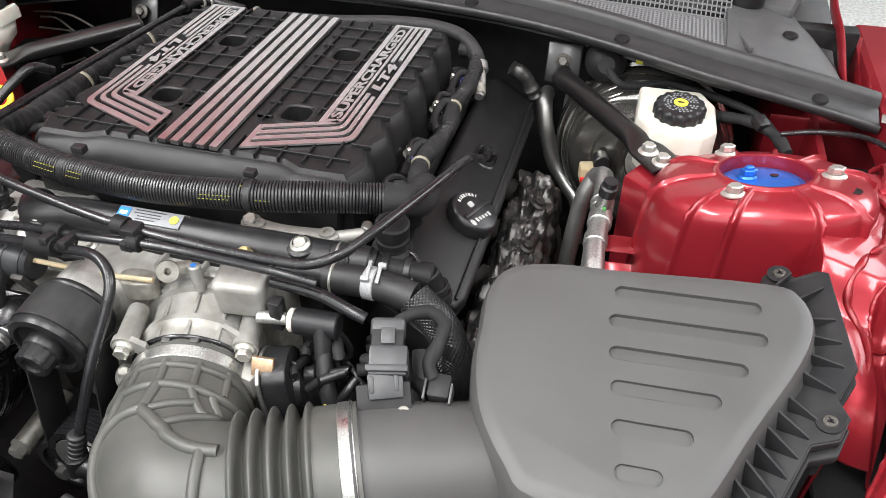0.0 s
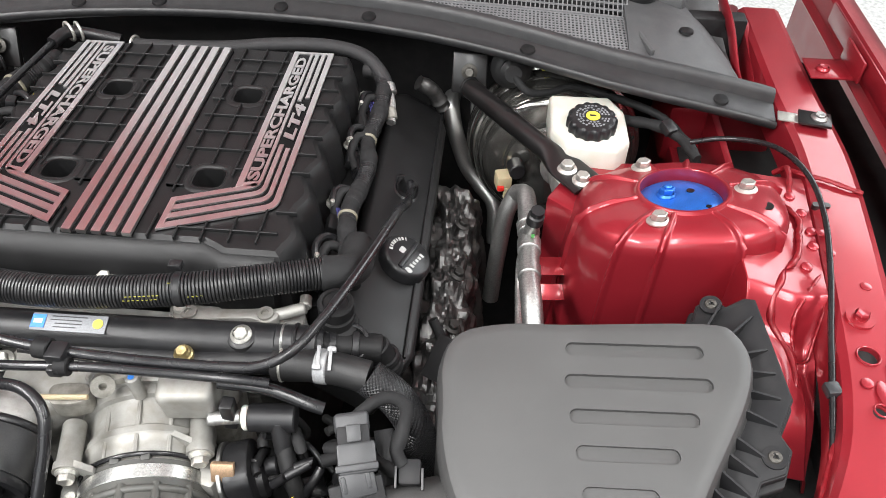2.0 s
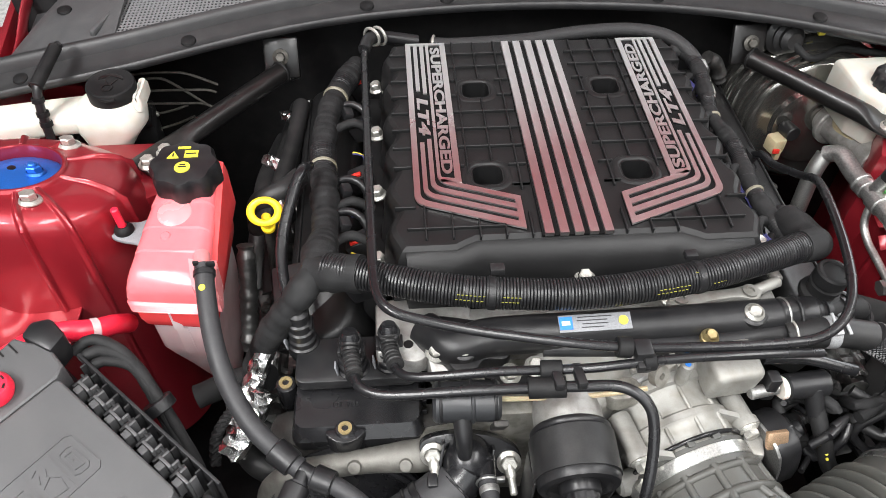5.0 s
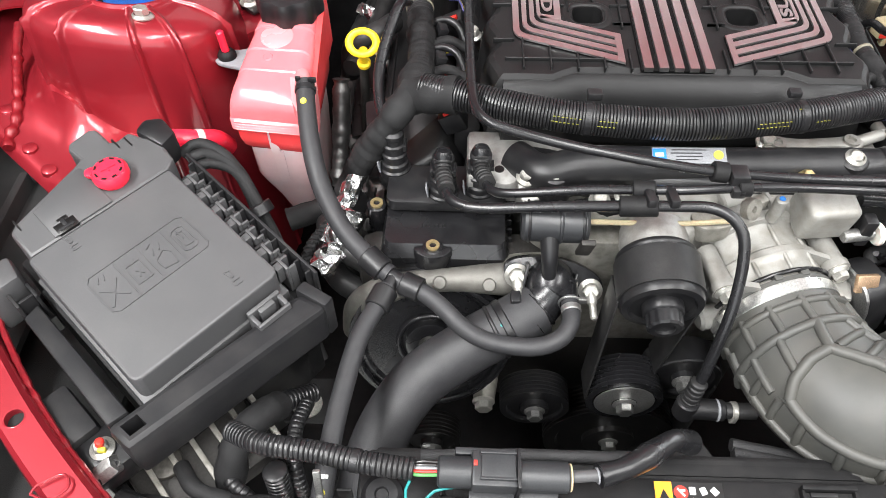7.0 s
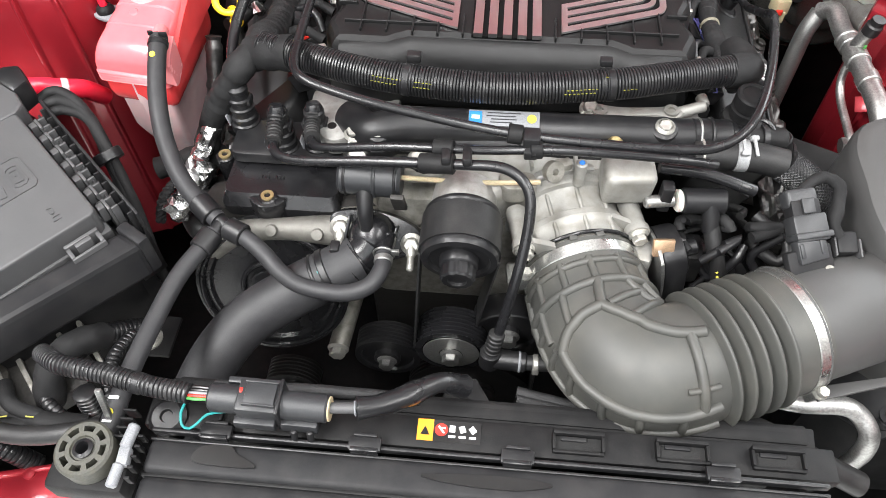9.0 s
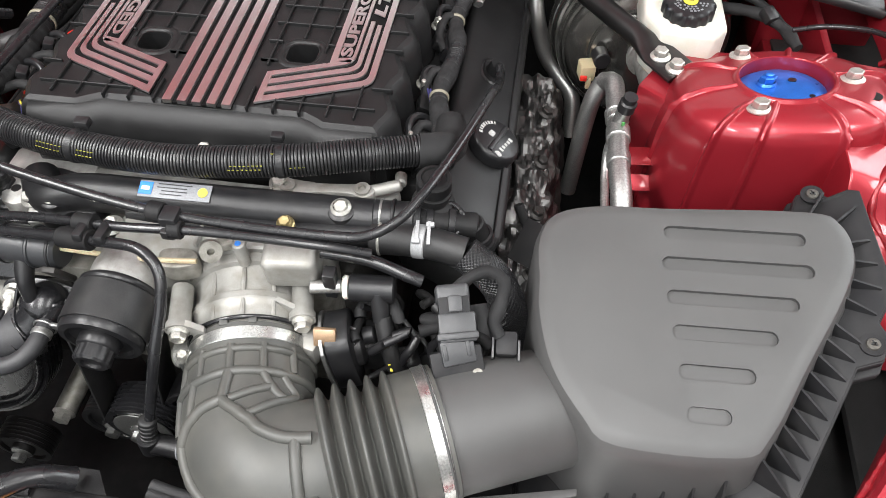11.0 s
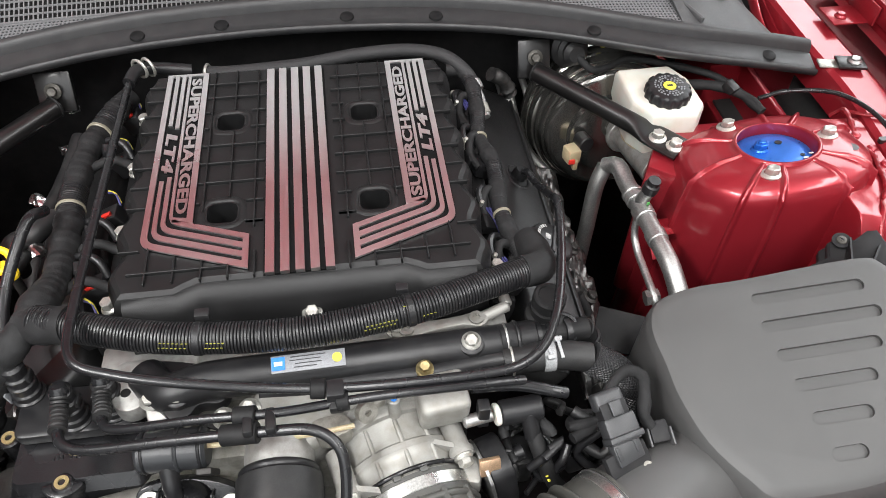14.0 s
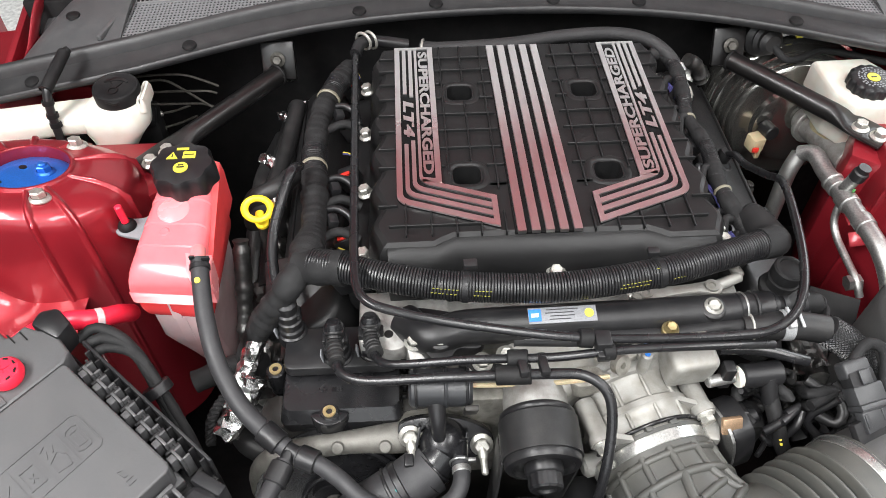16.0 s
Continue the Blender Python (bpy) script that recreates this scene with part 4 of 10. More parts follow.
def badge(s):
    z0, z1 = LID + 0.0022, LID + 0.0040
    bed_pts = [badge_point(0, 0, 0.357)] + rounded_path(badge_point(0, 0, 0.2), badge_point(0, 0, "corner"), badge_point(0, 0, "end"), k=0.012) + [badge_point(0, 0, "end"), badge_point(0, 0.0455, "end")] + \
        [badge_point(0.0525, 0.0455, "corner"), badge_point(0.0525, 0, 0.357)]
    bed = part("badge", prism(flipped(s, bed_pts[::-1]), LID - 0.001, z0, 0.0004), BEDBLACK, cover, "silver lettered badge on a black bed")

    def strip(c0, c1, d0, d1, ytop):
        oc, ic = badge_point(c0, d0, "corner"), badge_point(c1, d1, "corner")
        o = [badge_point(c0, d0, ytop)] + rounded_path(badge_point(c0, d0, ytop), oc, badge_point(c0, d0, "end"), k=0.013) + [badge_point(c0, d0, "end")]
        i = [badge_point(c1, d1, "end")] + rounded_path(badge_point(c1, d1, "end"), ic, badge_point(c1, d1, ytop), k=0.009) + [badge_point(c1, d1, ytop)]
        part("badge_strip", prism(flipped(s, (o + i)[::-1]), z0 - 0.0004, z1, 0), SILVER, bed, "polished silver strip")
    strip(0, 0.0068, 0, 0.0085, 0.357)
    strip(0.0102, 0.0152, 0.0135, 0.021, 0.152)
    strip(0.0186, 0.0236, 0.0255, 0.033, 0.158)
    strip(0.0266, 0.0302, 0.0385, 0.0455, 0.357)
    for c0, c1, y0, y1 in ((0.0102, 0.0152, 0.252, 0.354), (0.0186, 0.0236, 0.246, 0.354), (0.0455, 0.0525, 0.0815, 0.357), (0.0302, 0.0455, 0.0835, 0.0882), (0.0, 0.0525, 0.3535, 0.3585)):
        part("badge_strip", prism(flipped(s, [(0.1685 - c1, y0), (0.1685 - c0, y0), (0.1685 - c0, y1), (0.1685 - c1, y1)]), z0 - 0.0003, z1 - 0.0001 * (y0 > 0.35), 0), SILVER, bed, "polished silver strip")
    part("badge_strip", prism(flipped(s, [(0.116, 0.0790), (0.1383, 0.0874), (0.1383, 0.0925), (0.116, 0.0882)]), z0 - 0.0003, z1 - 0.0004, 0), SILVER, bed, "polished silver strip")
    part("badge_strip", prism(flipped(s, [(0.055, 0.0085), (0.0615, 0.011), (0.0615, 0.0595), (0.055, 0.057)]), z0 - 0.0003, z1 + 0.0003, 0), SILVER, bed, "polished silver strip")
    # writing: up the column on one side, down it on the other
    if s > 0:
        m1 = Matrix.Translation((0.1685 - 0.0326, 0.093, z1 - 0.0003)) @ turn(0, 0, 90)
        m2 = Matrix.Translation((0.1685 - 0.0108, 0.166, z1 - 0.0003)) @ turn(0, 0, 90)
    else:
        m1 = Matrix.Translation((-0.1685 + 0.0326, 0.347, z1 - 0.0003)) @ turn(0, 0, -90)
        m2 = Matrix.Translation((-0.1685 + 0.0108, 0.238, z1 - 0.0003)) @ turn(0, 0, -90)
    part("letters", lettering("SUPERCHARGED", 0.0166, m1, 0.0008, 0.0, 1.0, 0.0006, 2.02), SILVER, bed, "raised silver letters")
    part("letters", lettering("LT4", 0.0172, m2, 0.0008, 0.18, 1.0, 0.0008, 2.55), SILVER, bed, "raised silver letters")


badge(1)
badge(-1)

# ---------------- engine under the cover ----------------
engine = thing("engine", (0, 0.1, 0.4), "cast aluminium engine block and front castings, dusty", "engine")
part("block", box((0, 0.17, 0.60), (0.34, 0.52, 0.42), 0.02), DARKMETAL, engine, "dark engine block")
part("intake_case", box((0, 0.17, 0.84), (0.36, 0.36, 0.09), 0.015), DARKMETAL, engine, "dark supercharger case")
for s in (1, -1):
    part("injector_rail", box((s * 0.215, 0.17, 0.845), (0.03, 0.36, 0.05), 0.006), MATT, engine, "dark fuel rail")
# front shelf under the water pipe
part("front_casting", box((-0.165, -0.055, 0.86), (0.10, 0.07, 0.04), 0.006), CAST, engine, "silver cast front shelf")
part("front_casting", box((-0.03, -0.06, 0.855), (0.26, 0.05, 0.045), 0.006), CAST, engine, "silver cast front shelf")
part("front_casting", box((-0.13, -0.09, 0.865), (0.07, 0.035, 0.03), 0.004, turn(20, 0, 12)), CAST, engine, "silver cast front shelf")
part("front_casting", box((0.15, -0.05, 0.87), (0.12, 0.04, 0.03), 0.005), CAST, engine, "silver cast front shelf")
part("cast_link", merge(prism(smooth_loop([(0.085, -0.06), (0.1, -0.066), (0.125, -0.06), (0.16, -0.056), (0.178, -0.06), (0.188, -0.05), (0.178, -0.04), (0.16, -0.043), (0.125, -0.046), (0.1, -0.044), (0.086, -0.05)], 4), 0.888, 0.9, 0.002), washer((0.1, -0.055, 0.9), (0, 0, 1), 0.004, 0.008, 0.003), washer((0.175, -0.05, 0.9), (0, 0, 1), 0.004, 0.008, 0.003)), PALECAST, engine, "pale cast link")
part("cast_hook", merge(rod((0.178, -0.046, 0.893), (0.212, -0.036, 0.898), 0.0062), rod((0.211, -0.036, 0.898), (0.209, -0.022, 0.898), 0.0062)), PALECAST, engine, "pale bent pin")
part("cast_ear", prism(smooth_loop([(-0.2, -0.075), (-0.19, -0.1), (-0.172, -0.104), (-0.158, -0.09), (-0.15, -0.06), (-0.17, -0.045), (-0.195, -0.05)], 4), 0.862, 0.885, 0.003), CAST, engine, "cast ear with a hole")
# black disc on the ear imitates the dark of a bored hole
part("ear_hole", lathe([(0.005, 0), (0.005, 0.001), (0, 0.001)], 18, axis((-0.182, -0.084, 0.8845), (0, 0, 1))), JETBLACK, engine)
for x0, x1, y, z in ((-0.1, -0.03, -0.128, 0.872), (-0.02, 0.06, -0.118, 0.876)):
    part("cast_step", box(((x0 + x1) / 2, y, z), (x1 - x0, 0.022, 0.018), 0.004, turn(-14, 0, 3)), DULLCAST, engine, "dirty cast step")
part("gasket_edge", prism(smooth_loop([(-0.11, -0.122), (-0.085, -0.138), (-0.055, -0.136), (-0.02, -0.14), (0.0, -0.13), (-0.02, -0.12), (-0.06, -0.118)], 4), 0.876, 0.8835, 0.001), MATT, engine, "black gasket edge")
part("front_cover", merge(box((0.0, -0.10, 0.74), (0.30, 0.06, 0.22), 0.015), box((-0.03, -0.135, 0.80), (0.2, 0.03, 0.10), 0.012)), DULLCAST, engine, "dirty silver timing cover")
# snout casting over the throttle
sn = [(-0.06, -0.10), (-0.055, -0.15), (-0.01, -0.168), (0.018, -0.15), (0.03, -0.132), (0.152, -0.124), (0.158, -0.095)]
part("snout_casting", prism(sn[::-1], 0.83, lambda x, y: 0.89 - 0.10 * max(0, -y - 0.12), 0.010), PALECAST, engine, "silver snout casting")
part("snout_boss", box((0.126, -0.135, 0.89), (0.05, 0.042, 0.044), 0.007, turn(8, 0, 6), 3), PALECAST, engine, "square cast boss")
part("snout_boss", rod((0.079, -0.14, 0.88), (0.079, -0.141, 0.912), 0.006), PALECAST, engine, "cast stud boss")
part("paint_dab", lathe([(0.003, 0), (0.0026, 0.0006), (0, 0.0008)], 14, axis((0.079, -0.1415, 0.912), (0, -0.1, 1))), LABELBLUE, engine, "blue paint dab")
part("lift_eye", lathe([(0.0035, -0.004), (0.0105, -0.004), (0.0105, 0.004), (0.0035, 0.004), (0.0035, -0.004)], 24, axis((0.052, -0.146, 0.902), (0.5, -0.7, 0.5))), DULLCAST, engine, "dirty cast eye")
part("lift_eye_web", box((0.058, -0.137, 0.9), (0.026, 0.012, 0.01), 0.003, turn(0, 0, 25)), DULLCAST, engine)
for x in (0.03, 0.075, 0.108):
    part("snout_rib", box((x, -0.115, 0.892), (0.004, 0.045, 0.008), 0.0015, turn(-6, 0, 4)), PALECAST, engine)
# solid patch in a darker casting tone, imitating the shade of a hollow
part("snout_pocket", prism(smooth_loop([(0.0, -0.143), (0.03, -0.139), (0.036, -0.156), (0.008, -0.162)], 4), 0.87, 0.8905, 0.001), DULLCAST, engine, "darker dirty cast patch for a hollow")
for x, y, z in ((-0.155, -0.098, 0.889), (-0.06, -0.12, 0.888), (-0.085, -0.125, 0.885), (0.005, -0.025, 0.905), (0.09, -0.05, 0.897)):
    part("bolt", hexhead((x, y, z), (0, -0.25, 1), 0.0075, 0.009, 1.45), ZINC, engine, "pale zinc flange bolt")
for s in (1, -1):
    for y in (0.335, 0.235, 0.125, 0.02):
        part("bolt", hexhead((s * 0.209, y, 0.893), (s * 0.2, 0, 1), 0.0075, 0.012, 1.35), ZINC, engine, "pale zinc flange bolt")

# throttle body: a ribbed barrel between the snout and the rubber elbow
TBD = V((0.24, -0.965, -0.08)).normalized()
TB0 = V((0.0915, -0.2057, 0.811)) - TBD * 0.085
throttle = thing("throttle", TB0 - V((0, 0, 0.05)), "cast aluminium throttle body with bolted ears", "throttle")
part("barrel", lathe([(0.0, -0.02), (0.0655, -0.02), (0.0668, -0.017), (0.0668, 0.009), (0.0655, 0.012), (0.0605, 0.0135), (0.0585, 0.018), (0.0572, 0.03), (0.0578, 0.0385), (0.061, 0.041), (0.0615, 0.0475), (0.0588, 0.05), (0.0574, 0.056), (0.0574, 0.067), (0.0548, 0.069), (0.0548, 0.095), (0, 0.095)], 72, axis(TB0, TBD)), PALECAST, throttle, "pale ribbed barrel")
part("flange", lathe([(0.05, -0.008), (0.0715, -0.008), (0.0735, -0.006), (0.0735, 0.0), (0.0715, 0.0025), (0.05, 0.0025)], 72, axis(TB0, TBD)), CAST, throttle, "thin bolted flange")
for a in (60, 88, 118):
    mm = axis(TB0, TBD)
    part("barrel_rib", rod(mm @ V((0.0585 * math.cos(radians(a)), 0.0585 * math.sin(radians(a)), 0.012)), mm @ V((0.0578 * math.cos(radians(a)), 0.0578 * math.sin(radians(a)), 0.066)), 0.0024, 8, 0.0005), PALECAST, throttle)
part("bead", torus(TB0 + TBD * 0.0685, TBD, 0.0598, 0.0022, 64, 10), GLOSS, throttle, "black rubber bead")
for x, y, z in ((0.0295, -0.207, 0.853), (0.1415, -0.180, 0.854)):
    p = V((x, y, z))
    sd = 1 if x < 0.09 else -1
    part("ear", lathe([(0, 0), (0.0095, 0), (0.0105, 0.002), (0.0105, 0.038), (0.0125, 0.041), (0.0125, 0.048), (0, 0.048)], 28, axis(p - TBD * 0.048, TBD)), PALECAST, throttle)
    part("ear_web", loft([[p - TBD * 0.004 + V((0, 0, 0.008)), p - TBD * 0.004 - V((0, 0, 0.009)), p - TBD * 0.004 + V((sd * 0.034, -0.008 * sd, -0.012)), p - TBD * 0.004 + V((sd * 0.03, -0.008 * sd, 0.012))],
                          [p - TBD * 0.010 + V((0, 0, 0.008)), p - TBD * 0.010 - V((0, 0, 0.009)), p - TBD * 0.010 + V((sd * 0.034, -0.008 * sd, -0.012)), p - TBD * 0.010 + V((sd * 0.03, -0.008 * sd, 0.012))]]), PALECAST, throttle)
    part("bolt", hexhead(p, TBD, 0.0078, 0.010, 1.3), ZINC, throttle, "pale zinc flange bolt")
part("side_stub", rod((0.045, -0.203, 0.812), (0.014, -0.21, 0.81), 0.0125, 24, 0.003), PALECAST, throttle)
part("motor_block", box((0.145, -0.186, 0.825), (0.03, 0.03, 0.03), 0.005, turn(0, 0, -14)), PALECAST, throttle)
act = part("actuator", moved(prism(smooth_loop([(-0.03, -0.036), (0.024, -0.03), (0.03, 0.01), (0.01, 0.036), (-0.028, 0.03)], 4), -0.012, 0.012, 0.003), axis((0.176, -0.176, 0.815), (0.95, 0.25, 0.12))), PLASTIC, throttle, "black plastic actuator housing")
part("metal_rim", moved(prism(grow(smooth_loop([(-0.03, -0.036), (0.024, -0.03), (0.03, 0.01), (0.01, 0.036), (-0.028, 0.03)], 4), 0.0016), -0.016, -0.0125, 0.0005), axis((0.176, -0.176, 0.815), (0.95, 0.25, 0.12))), STEEL, act, "bright metal rim")
part("dome", lathe([(0.021, 0), (0.020, 0.006), (0.015, 0.009), (0.0, 0.0095)], 32, axis((0.1885, -0.174, 0.812), (0.95, 0.25, 0.12))), PLASTIC, act)
part("dome_nub", rod((0.195, -0.172, 0.826), (0.207, -0.169, 0.828), 0.0085), PLASTIC, act)
for k in range(4):
    part("case_rib", box((0.189, -0.172 - 0.008 * k, 0.838 - 0.013 * k), (0.006, 0.003, 0.018), 0.0008, turn(30, 0, -12)), PLASTIC, act)
part("copper_tab", box((0.166, -0.193, 0.852), (0.021, 0.006, 0.018), 0.001, turn(-30, 0, 4)), COPPER, act, "copper coloured tab")
part("plug", box((0.202, -0.165, 0.80), (0.03, 0.035, 0.045), 0.005), MATT, act, "black plug")

# water crossover pipe with a paper label
xp = thing("coolant_crossover_pipe", (0.02, -0.09, 0.88), "black moulded coolant pipe across the engine with a small label", "pipe")
PIPE = [(-0.165, -0.065, 0.882), (-0.14, -0.092, 0.889), (-0.10, -0.088, 0.896), (0.0, -0.086, 0.896), (0.1, -0.083, 0.895), (0.16, -0.08, 0.893), (0.205, -0.078, 0.892)]
part("pipe", hose(PIPE, 0.0195, 22), PLASTIC, xp)
part("lower_pipe", hose([(-0.05, -0.098, 0.886), (0.04, -0.103, 0.888), (0.12, -0.103, 0.888), (0.17, -0.098, 0.888), (0.215, -0.096, 0.89)], 0.0125, 18), PLASTIC, xp)
for x, y, z in ((-0.128, -0.1, 0.897), (0.163, -0.085, 0.9085)):
    lug = part("lug", lathe([(0, -0.02), (0.0145, -0.02), (0.014, 0.0015), (0.012, 0.003), (0, 0.003)], 24, axis((x, y, z), (0, -0.2, 1))), PLASTIC, xp)
    part("bolt", hexhead((x, y - 0.0006, z + 0.003), (0, -0.2, 1), 0.0072, 0.005, 1.4), ZINC, lug, "pale zinc flange bolt")
part("sensor", merge(rod((0.113, -0.105, 0.89), (0.113, -0.107, 0.906), 0.009), hexhead((0.113, -0.107, 0.906), (0, -0.2, 1), 0.006, 0.006, 1.3)), BRASS, xp, "brassy bolt")
part("end_flange", prism(smooth_loop([(-0.165, -0.052), (-0.176, -0.075), (-0.163, -0.098), (-0.148, -0.106), (-0.135, -0.121), (-0.118, -0.119), (-0.108, -0.108), (-0.085, -0.107), (-0.08, -0.075), (-0.12, -0.058)], 4), 0.872, 0.888, 0.002), PLASTIC, xp, "scalloped black end flange")
part("boss", lathe([(0, -0.012), (0.019, -0.012), (0.0205, 0.0), (0.016, 0.0035), (0, 0.0035)], 28, axis((0.145, -0.09, 0.898), (0.1, -0.35, 1))), PLASTIC, xp)
part("web", loft([[(x, -0.1005 + dy, z) for dy, z in ((0, 0.888), (0.003, 0.888), (0.0115, 0.9115), (0.0085, 0.912))] for x in (0.062, 0.064)]), PLASTIC, xp)
card = part("label_card", box((0.0005, -0.0905, 0.9155), (0.072, 0.0175, 0.0012), 0.0004, turn(18, 0, 1)), LABELGREY, xp, "silver paper label")
lm = Matrix.Translation((0.0005, -0.0905, 0.9163)) @ turn(18, 0, 1)
part("blue_field", moved(box((-0.029, 0, 0.0003), (0.013, 0.013, 0.0006), 0), lm), LABELBLUE, card, "blue printed square")
part("blue_mark", moved(box((-0.029, 0, 0.0007), (0.008, 0.004, 0.0004), 0), lm), WHITE, card)
part("yellow_dot", moved(lathe([(0.0048, 0), (0.0048, 0.0006), (0, 0.0006)], 20), lm @ Matrix.Translation((0.028, 0, 0.0001))), MARK, card, "yellow printed disc")
for k in range(4):
    part("print_bar", moved(box((0.0 - 0.003 * (k % 2), 0.0055 - 0.0035 * k, 0.0003), (0.034 - 0.004 * k, 0.0009, 0.0004), 0), lm), GREYP, card)
# right-hand joints of the pipe
part("joint", merge(rod((0.192, -0.079, 0.896), (0.232, -0.076, 0.894), 0.0175, 24), torus((0.212, -0.078, 0.895), (1, 0.06, 0), 0.0178, 0.0022, 28, 8)), PLASTIC, xp)
part("joint_ring", torus((0.2, -0.078, 0.895), (1, 0.06, 0), 0.0172, 0.0016, 28, 8), STEEL, xp, "steel ring")
part("stub", merge(rod((0.225, -0.076, 0.893), (0.292, -0.068, 0.884), 0.014), rod((0.286, -0.069, 0.89), (0.3, -0.069, 0.85), 0.013)), MATT, xp)
part("riser", lathe([(0, -0.05), (0.0145, -0.05), (0.0145, -0.006), (0.0205, -0.004), (0.0215, -0.001), (0.0205, 0.003), (0.0155, 0.005), (0.0145, 0.012), (0.0172, 0.013), (0.0172, 0.017), (0.0148, 0.018), (0.0148, 0.021), (0.0172, 0.022), (0.0172, 0.034), (0.0155, 0.036), (0.0125, 0.0365), (0.0115, 0.0345), (0, 0.0345)], 28, axis((0.247, -0.055, 0.9), (0.05, -0.05, 1))), MATT, xp, "black quick connector")
part("riser_ring", torus((0.262, -0.072, 0.895), (0, -0.5, 1), 0.017, 0.0025, 24, 8), GLOSS, xp)
for f in (0.12, 0.3, 0.62):
    c = V((0.225, -0.076, 0.893)).lerp(V((0.292, -0.068, 0.884)), f)
    part("stub_collar", lathe([(0.0135, -0.0035), (0.0163, -0.003), (0.0163, 0.003), (0.0135, 0.0035)], 24, axis(c, (0.99, 0.12, -0.13))), PLASTIC, xp)
for z in (0.872, 0.862):
    part("stub_collar", lathe([(0.0125, -0.0025), (0.0152, -0.002), (0.0152, 0.002), (0.0125, 0.0025)], 24, axis((0.293 + (0.875 - z) * 0.3, -0.069, z), (0.3, 0, -1))), PLASTIC, xp)

# hose with spring clamp that turns down into a braided sleeve
wh = thing("water_hose", (0.26, -0.11, 0.86), "black rubber water hose with a pale spring clamp and braided sleeve", "hose")
WH = [(0.195, -0.1, 0.889), (0.245, -0.101, 0.893), (0.285, -0.106, 0.889), (0.314, -0.118, 0.872), (0.332, -0.13, 0.84), (0.342, -0.138, 0.77)]
part("rubber", hose(WH[:3], 0.0155, 20), RUBBER, wh)
part("sleeve", hose(WH[2:], 0.0168, 20), BRAID, wh, "braided black sleeve")
WHS = spline(WH[2:], 0.003)
for k in range(24):
    for q in (1, -1):
        part("strand", helix(WHS, 0.0169, q * 1.6, 2 * math.pi * k / 24, 0.0007, 4), LOOM, wh)
clamp = part("clamp", band(WH[:3], 0.53, 0.012, 0.0166), CLIPGREY, wh, "pale grey spring clamp")
for x, y, z in ((0.2395, -0.113, 0.9085), (0.2505, -0.094, 0.911)):
    part("clamp_tang", merge(box((x, y, z), (0.008, 0.005, 0.006), 0.0012, turn(20, 0, 5)), box((x, -0.1035, 0.9105), (0.0035, 0.024, 0.0024), 0.0008, turn(14, 0, 5))), CLIPGREY, clamp)
part("print", box((0.268, -0.1075, 0.9052), (0.009, 0.0012, 0.0006), 0), LABELGREY, wh, "pale printed mark")
part("joint_ring", torus((0.203, -0.1, 0.89), (1, 0, 0.05), 0.0155, 0.0014, 28, 8), ZINC, wh, "pale ring")

# purge valve and its hose
pv = thing("purge_valve", (0.17, -0.15, 0.86), "black purge valve with a white collar and silver nozzle", "valve")
part("nozzle", rod((0.145, -0.155, 0.875), (0.175, -0.15, 0.875), 0.0065), ALU, pv, "silver nozzle")
part("collar", rod((0.176, -0.151, 0.875), (0.182, -0.150, 0.875), 0.0115), WHITEPL, pv, "white collar")
part("valve_body", merge(rod((0.182, -0.150, 0.875), (0.225, -0.147, 0.875), 0.013), rod((0.21, -0.152, 0.878), (0.215, -0.168, 0.85), 0.0085), box((0.165, -0.15, 0.88), (0.012, 0.014, 0.034), 0.002)), PLASTIC, pv)
part("tube", hose([(0.215, -0.165, 0.855), (0.224, -0.185, 0.83), (0.236, -0.195, 0.80), (0.25, -0.2, 0.78)], 0.0085), RUBBER, pv)
part("cover_tube", hose([(0.155, -0.135, 0.905), (0.2, -0.135, 0.9), (0.238, -0.142, 0.892), (0.25, -0.143, 0.888)], 0.006), GLOSS, pv)

# ---------------- lines across the front ----------------
def line_thing(name, pts, r, mat, label, clips=(), category="pipe"):
    t = thing(name, tuple(V(pts[0])), label, category)
    part("tube", hose(pts, r, 14, 0.005), mat, t)
    for f, w, k in clips:
        part("clip", band(pts, f, w, r * k), MATT, t, "black plastic clip")
    return t


LINE_A = [(0.286, 0.215, 0.855), (0.288, 0.195, 0.872), (0.291, 0.17, 0.878), (0.293, 0.12, 0.905), (0.29, 0.075, 0.932), (0.268, -0.02, 0.946), (0.245, -0.09, 0.95), (0.222, -0.125, 0.943), (0.185, -0.138, 0.935),
          (0.027, -0.142, 0.944), (-0.10, -0.128, 0.956), (-0.175, -0.112, 0.964), (-0.203, -0.098, 0.968), (-0.212, -0.06, 0.966), (-0.217, 0.1, 0.956), (-0.224, 0.366, 0.936)]
breather = line_thing("breather_line", LINE_A, 0.0048, GLOSS, "glossy black plastic breather line round the engine cover", [(0.46, 0.014, 2.0)])
LINE_B = [(-0.201, -0.083, 0.884), (-0.2, -0.098, 0.893), (-0.193, -0.125, 0.9), (-0.175, -0.137, 0.907), (-0.1, -0.147, 0.925), (-0.023, -0.155, 0.935), (0.06, -0.152, 0.938), (0.16, -0.147, 0.93), (0.205, -0.142, 0.92)]
line_thing("vapour_line", LINE_B, 0.0045, GLOSS, "glossy black vapour line across the engine front", [(0.42, 0.02, 2.0), (0.62, 0.012, 1.9)])
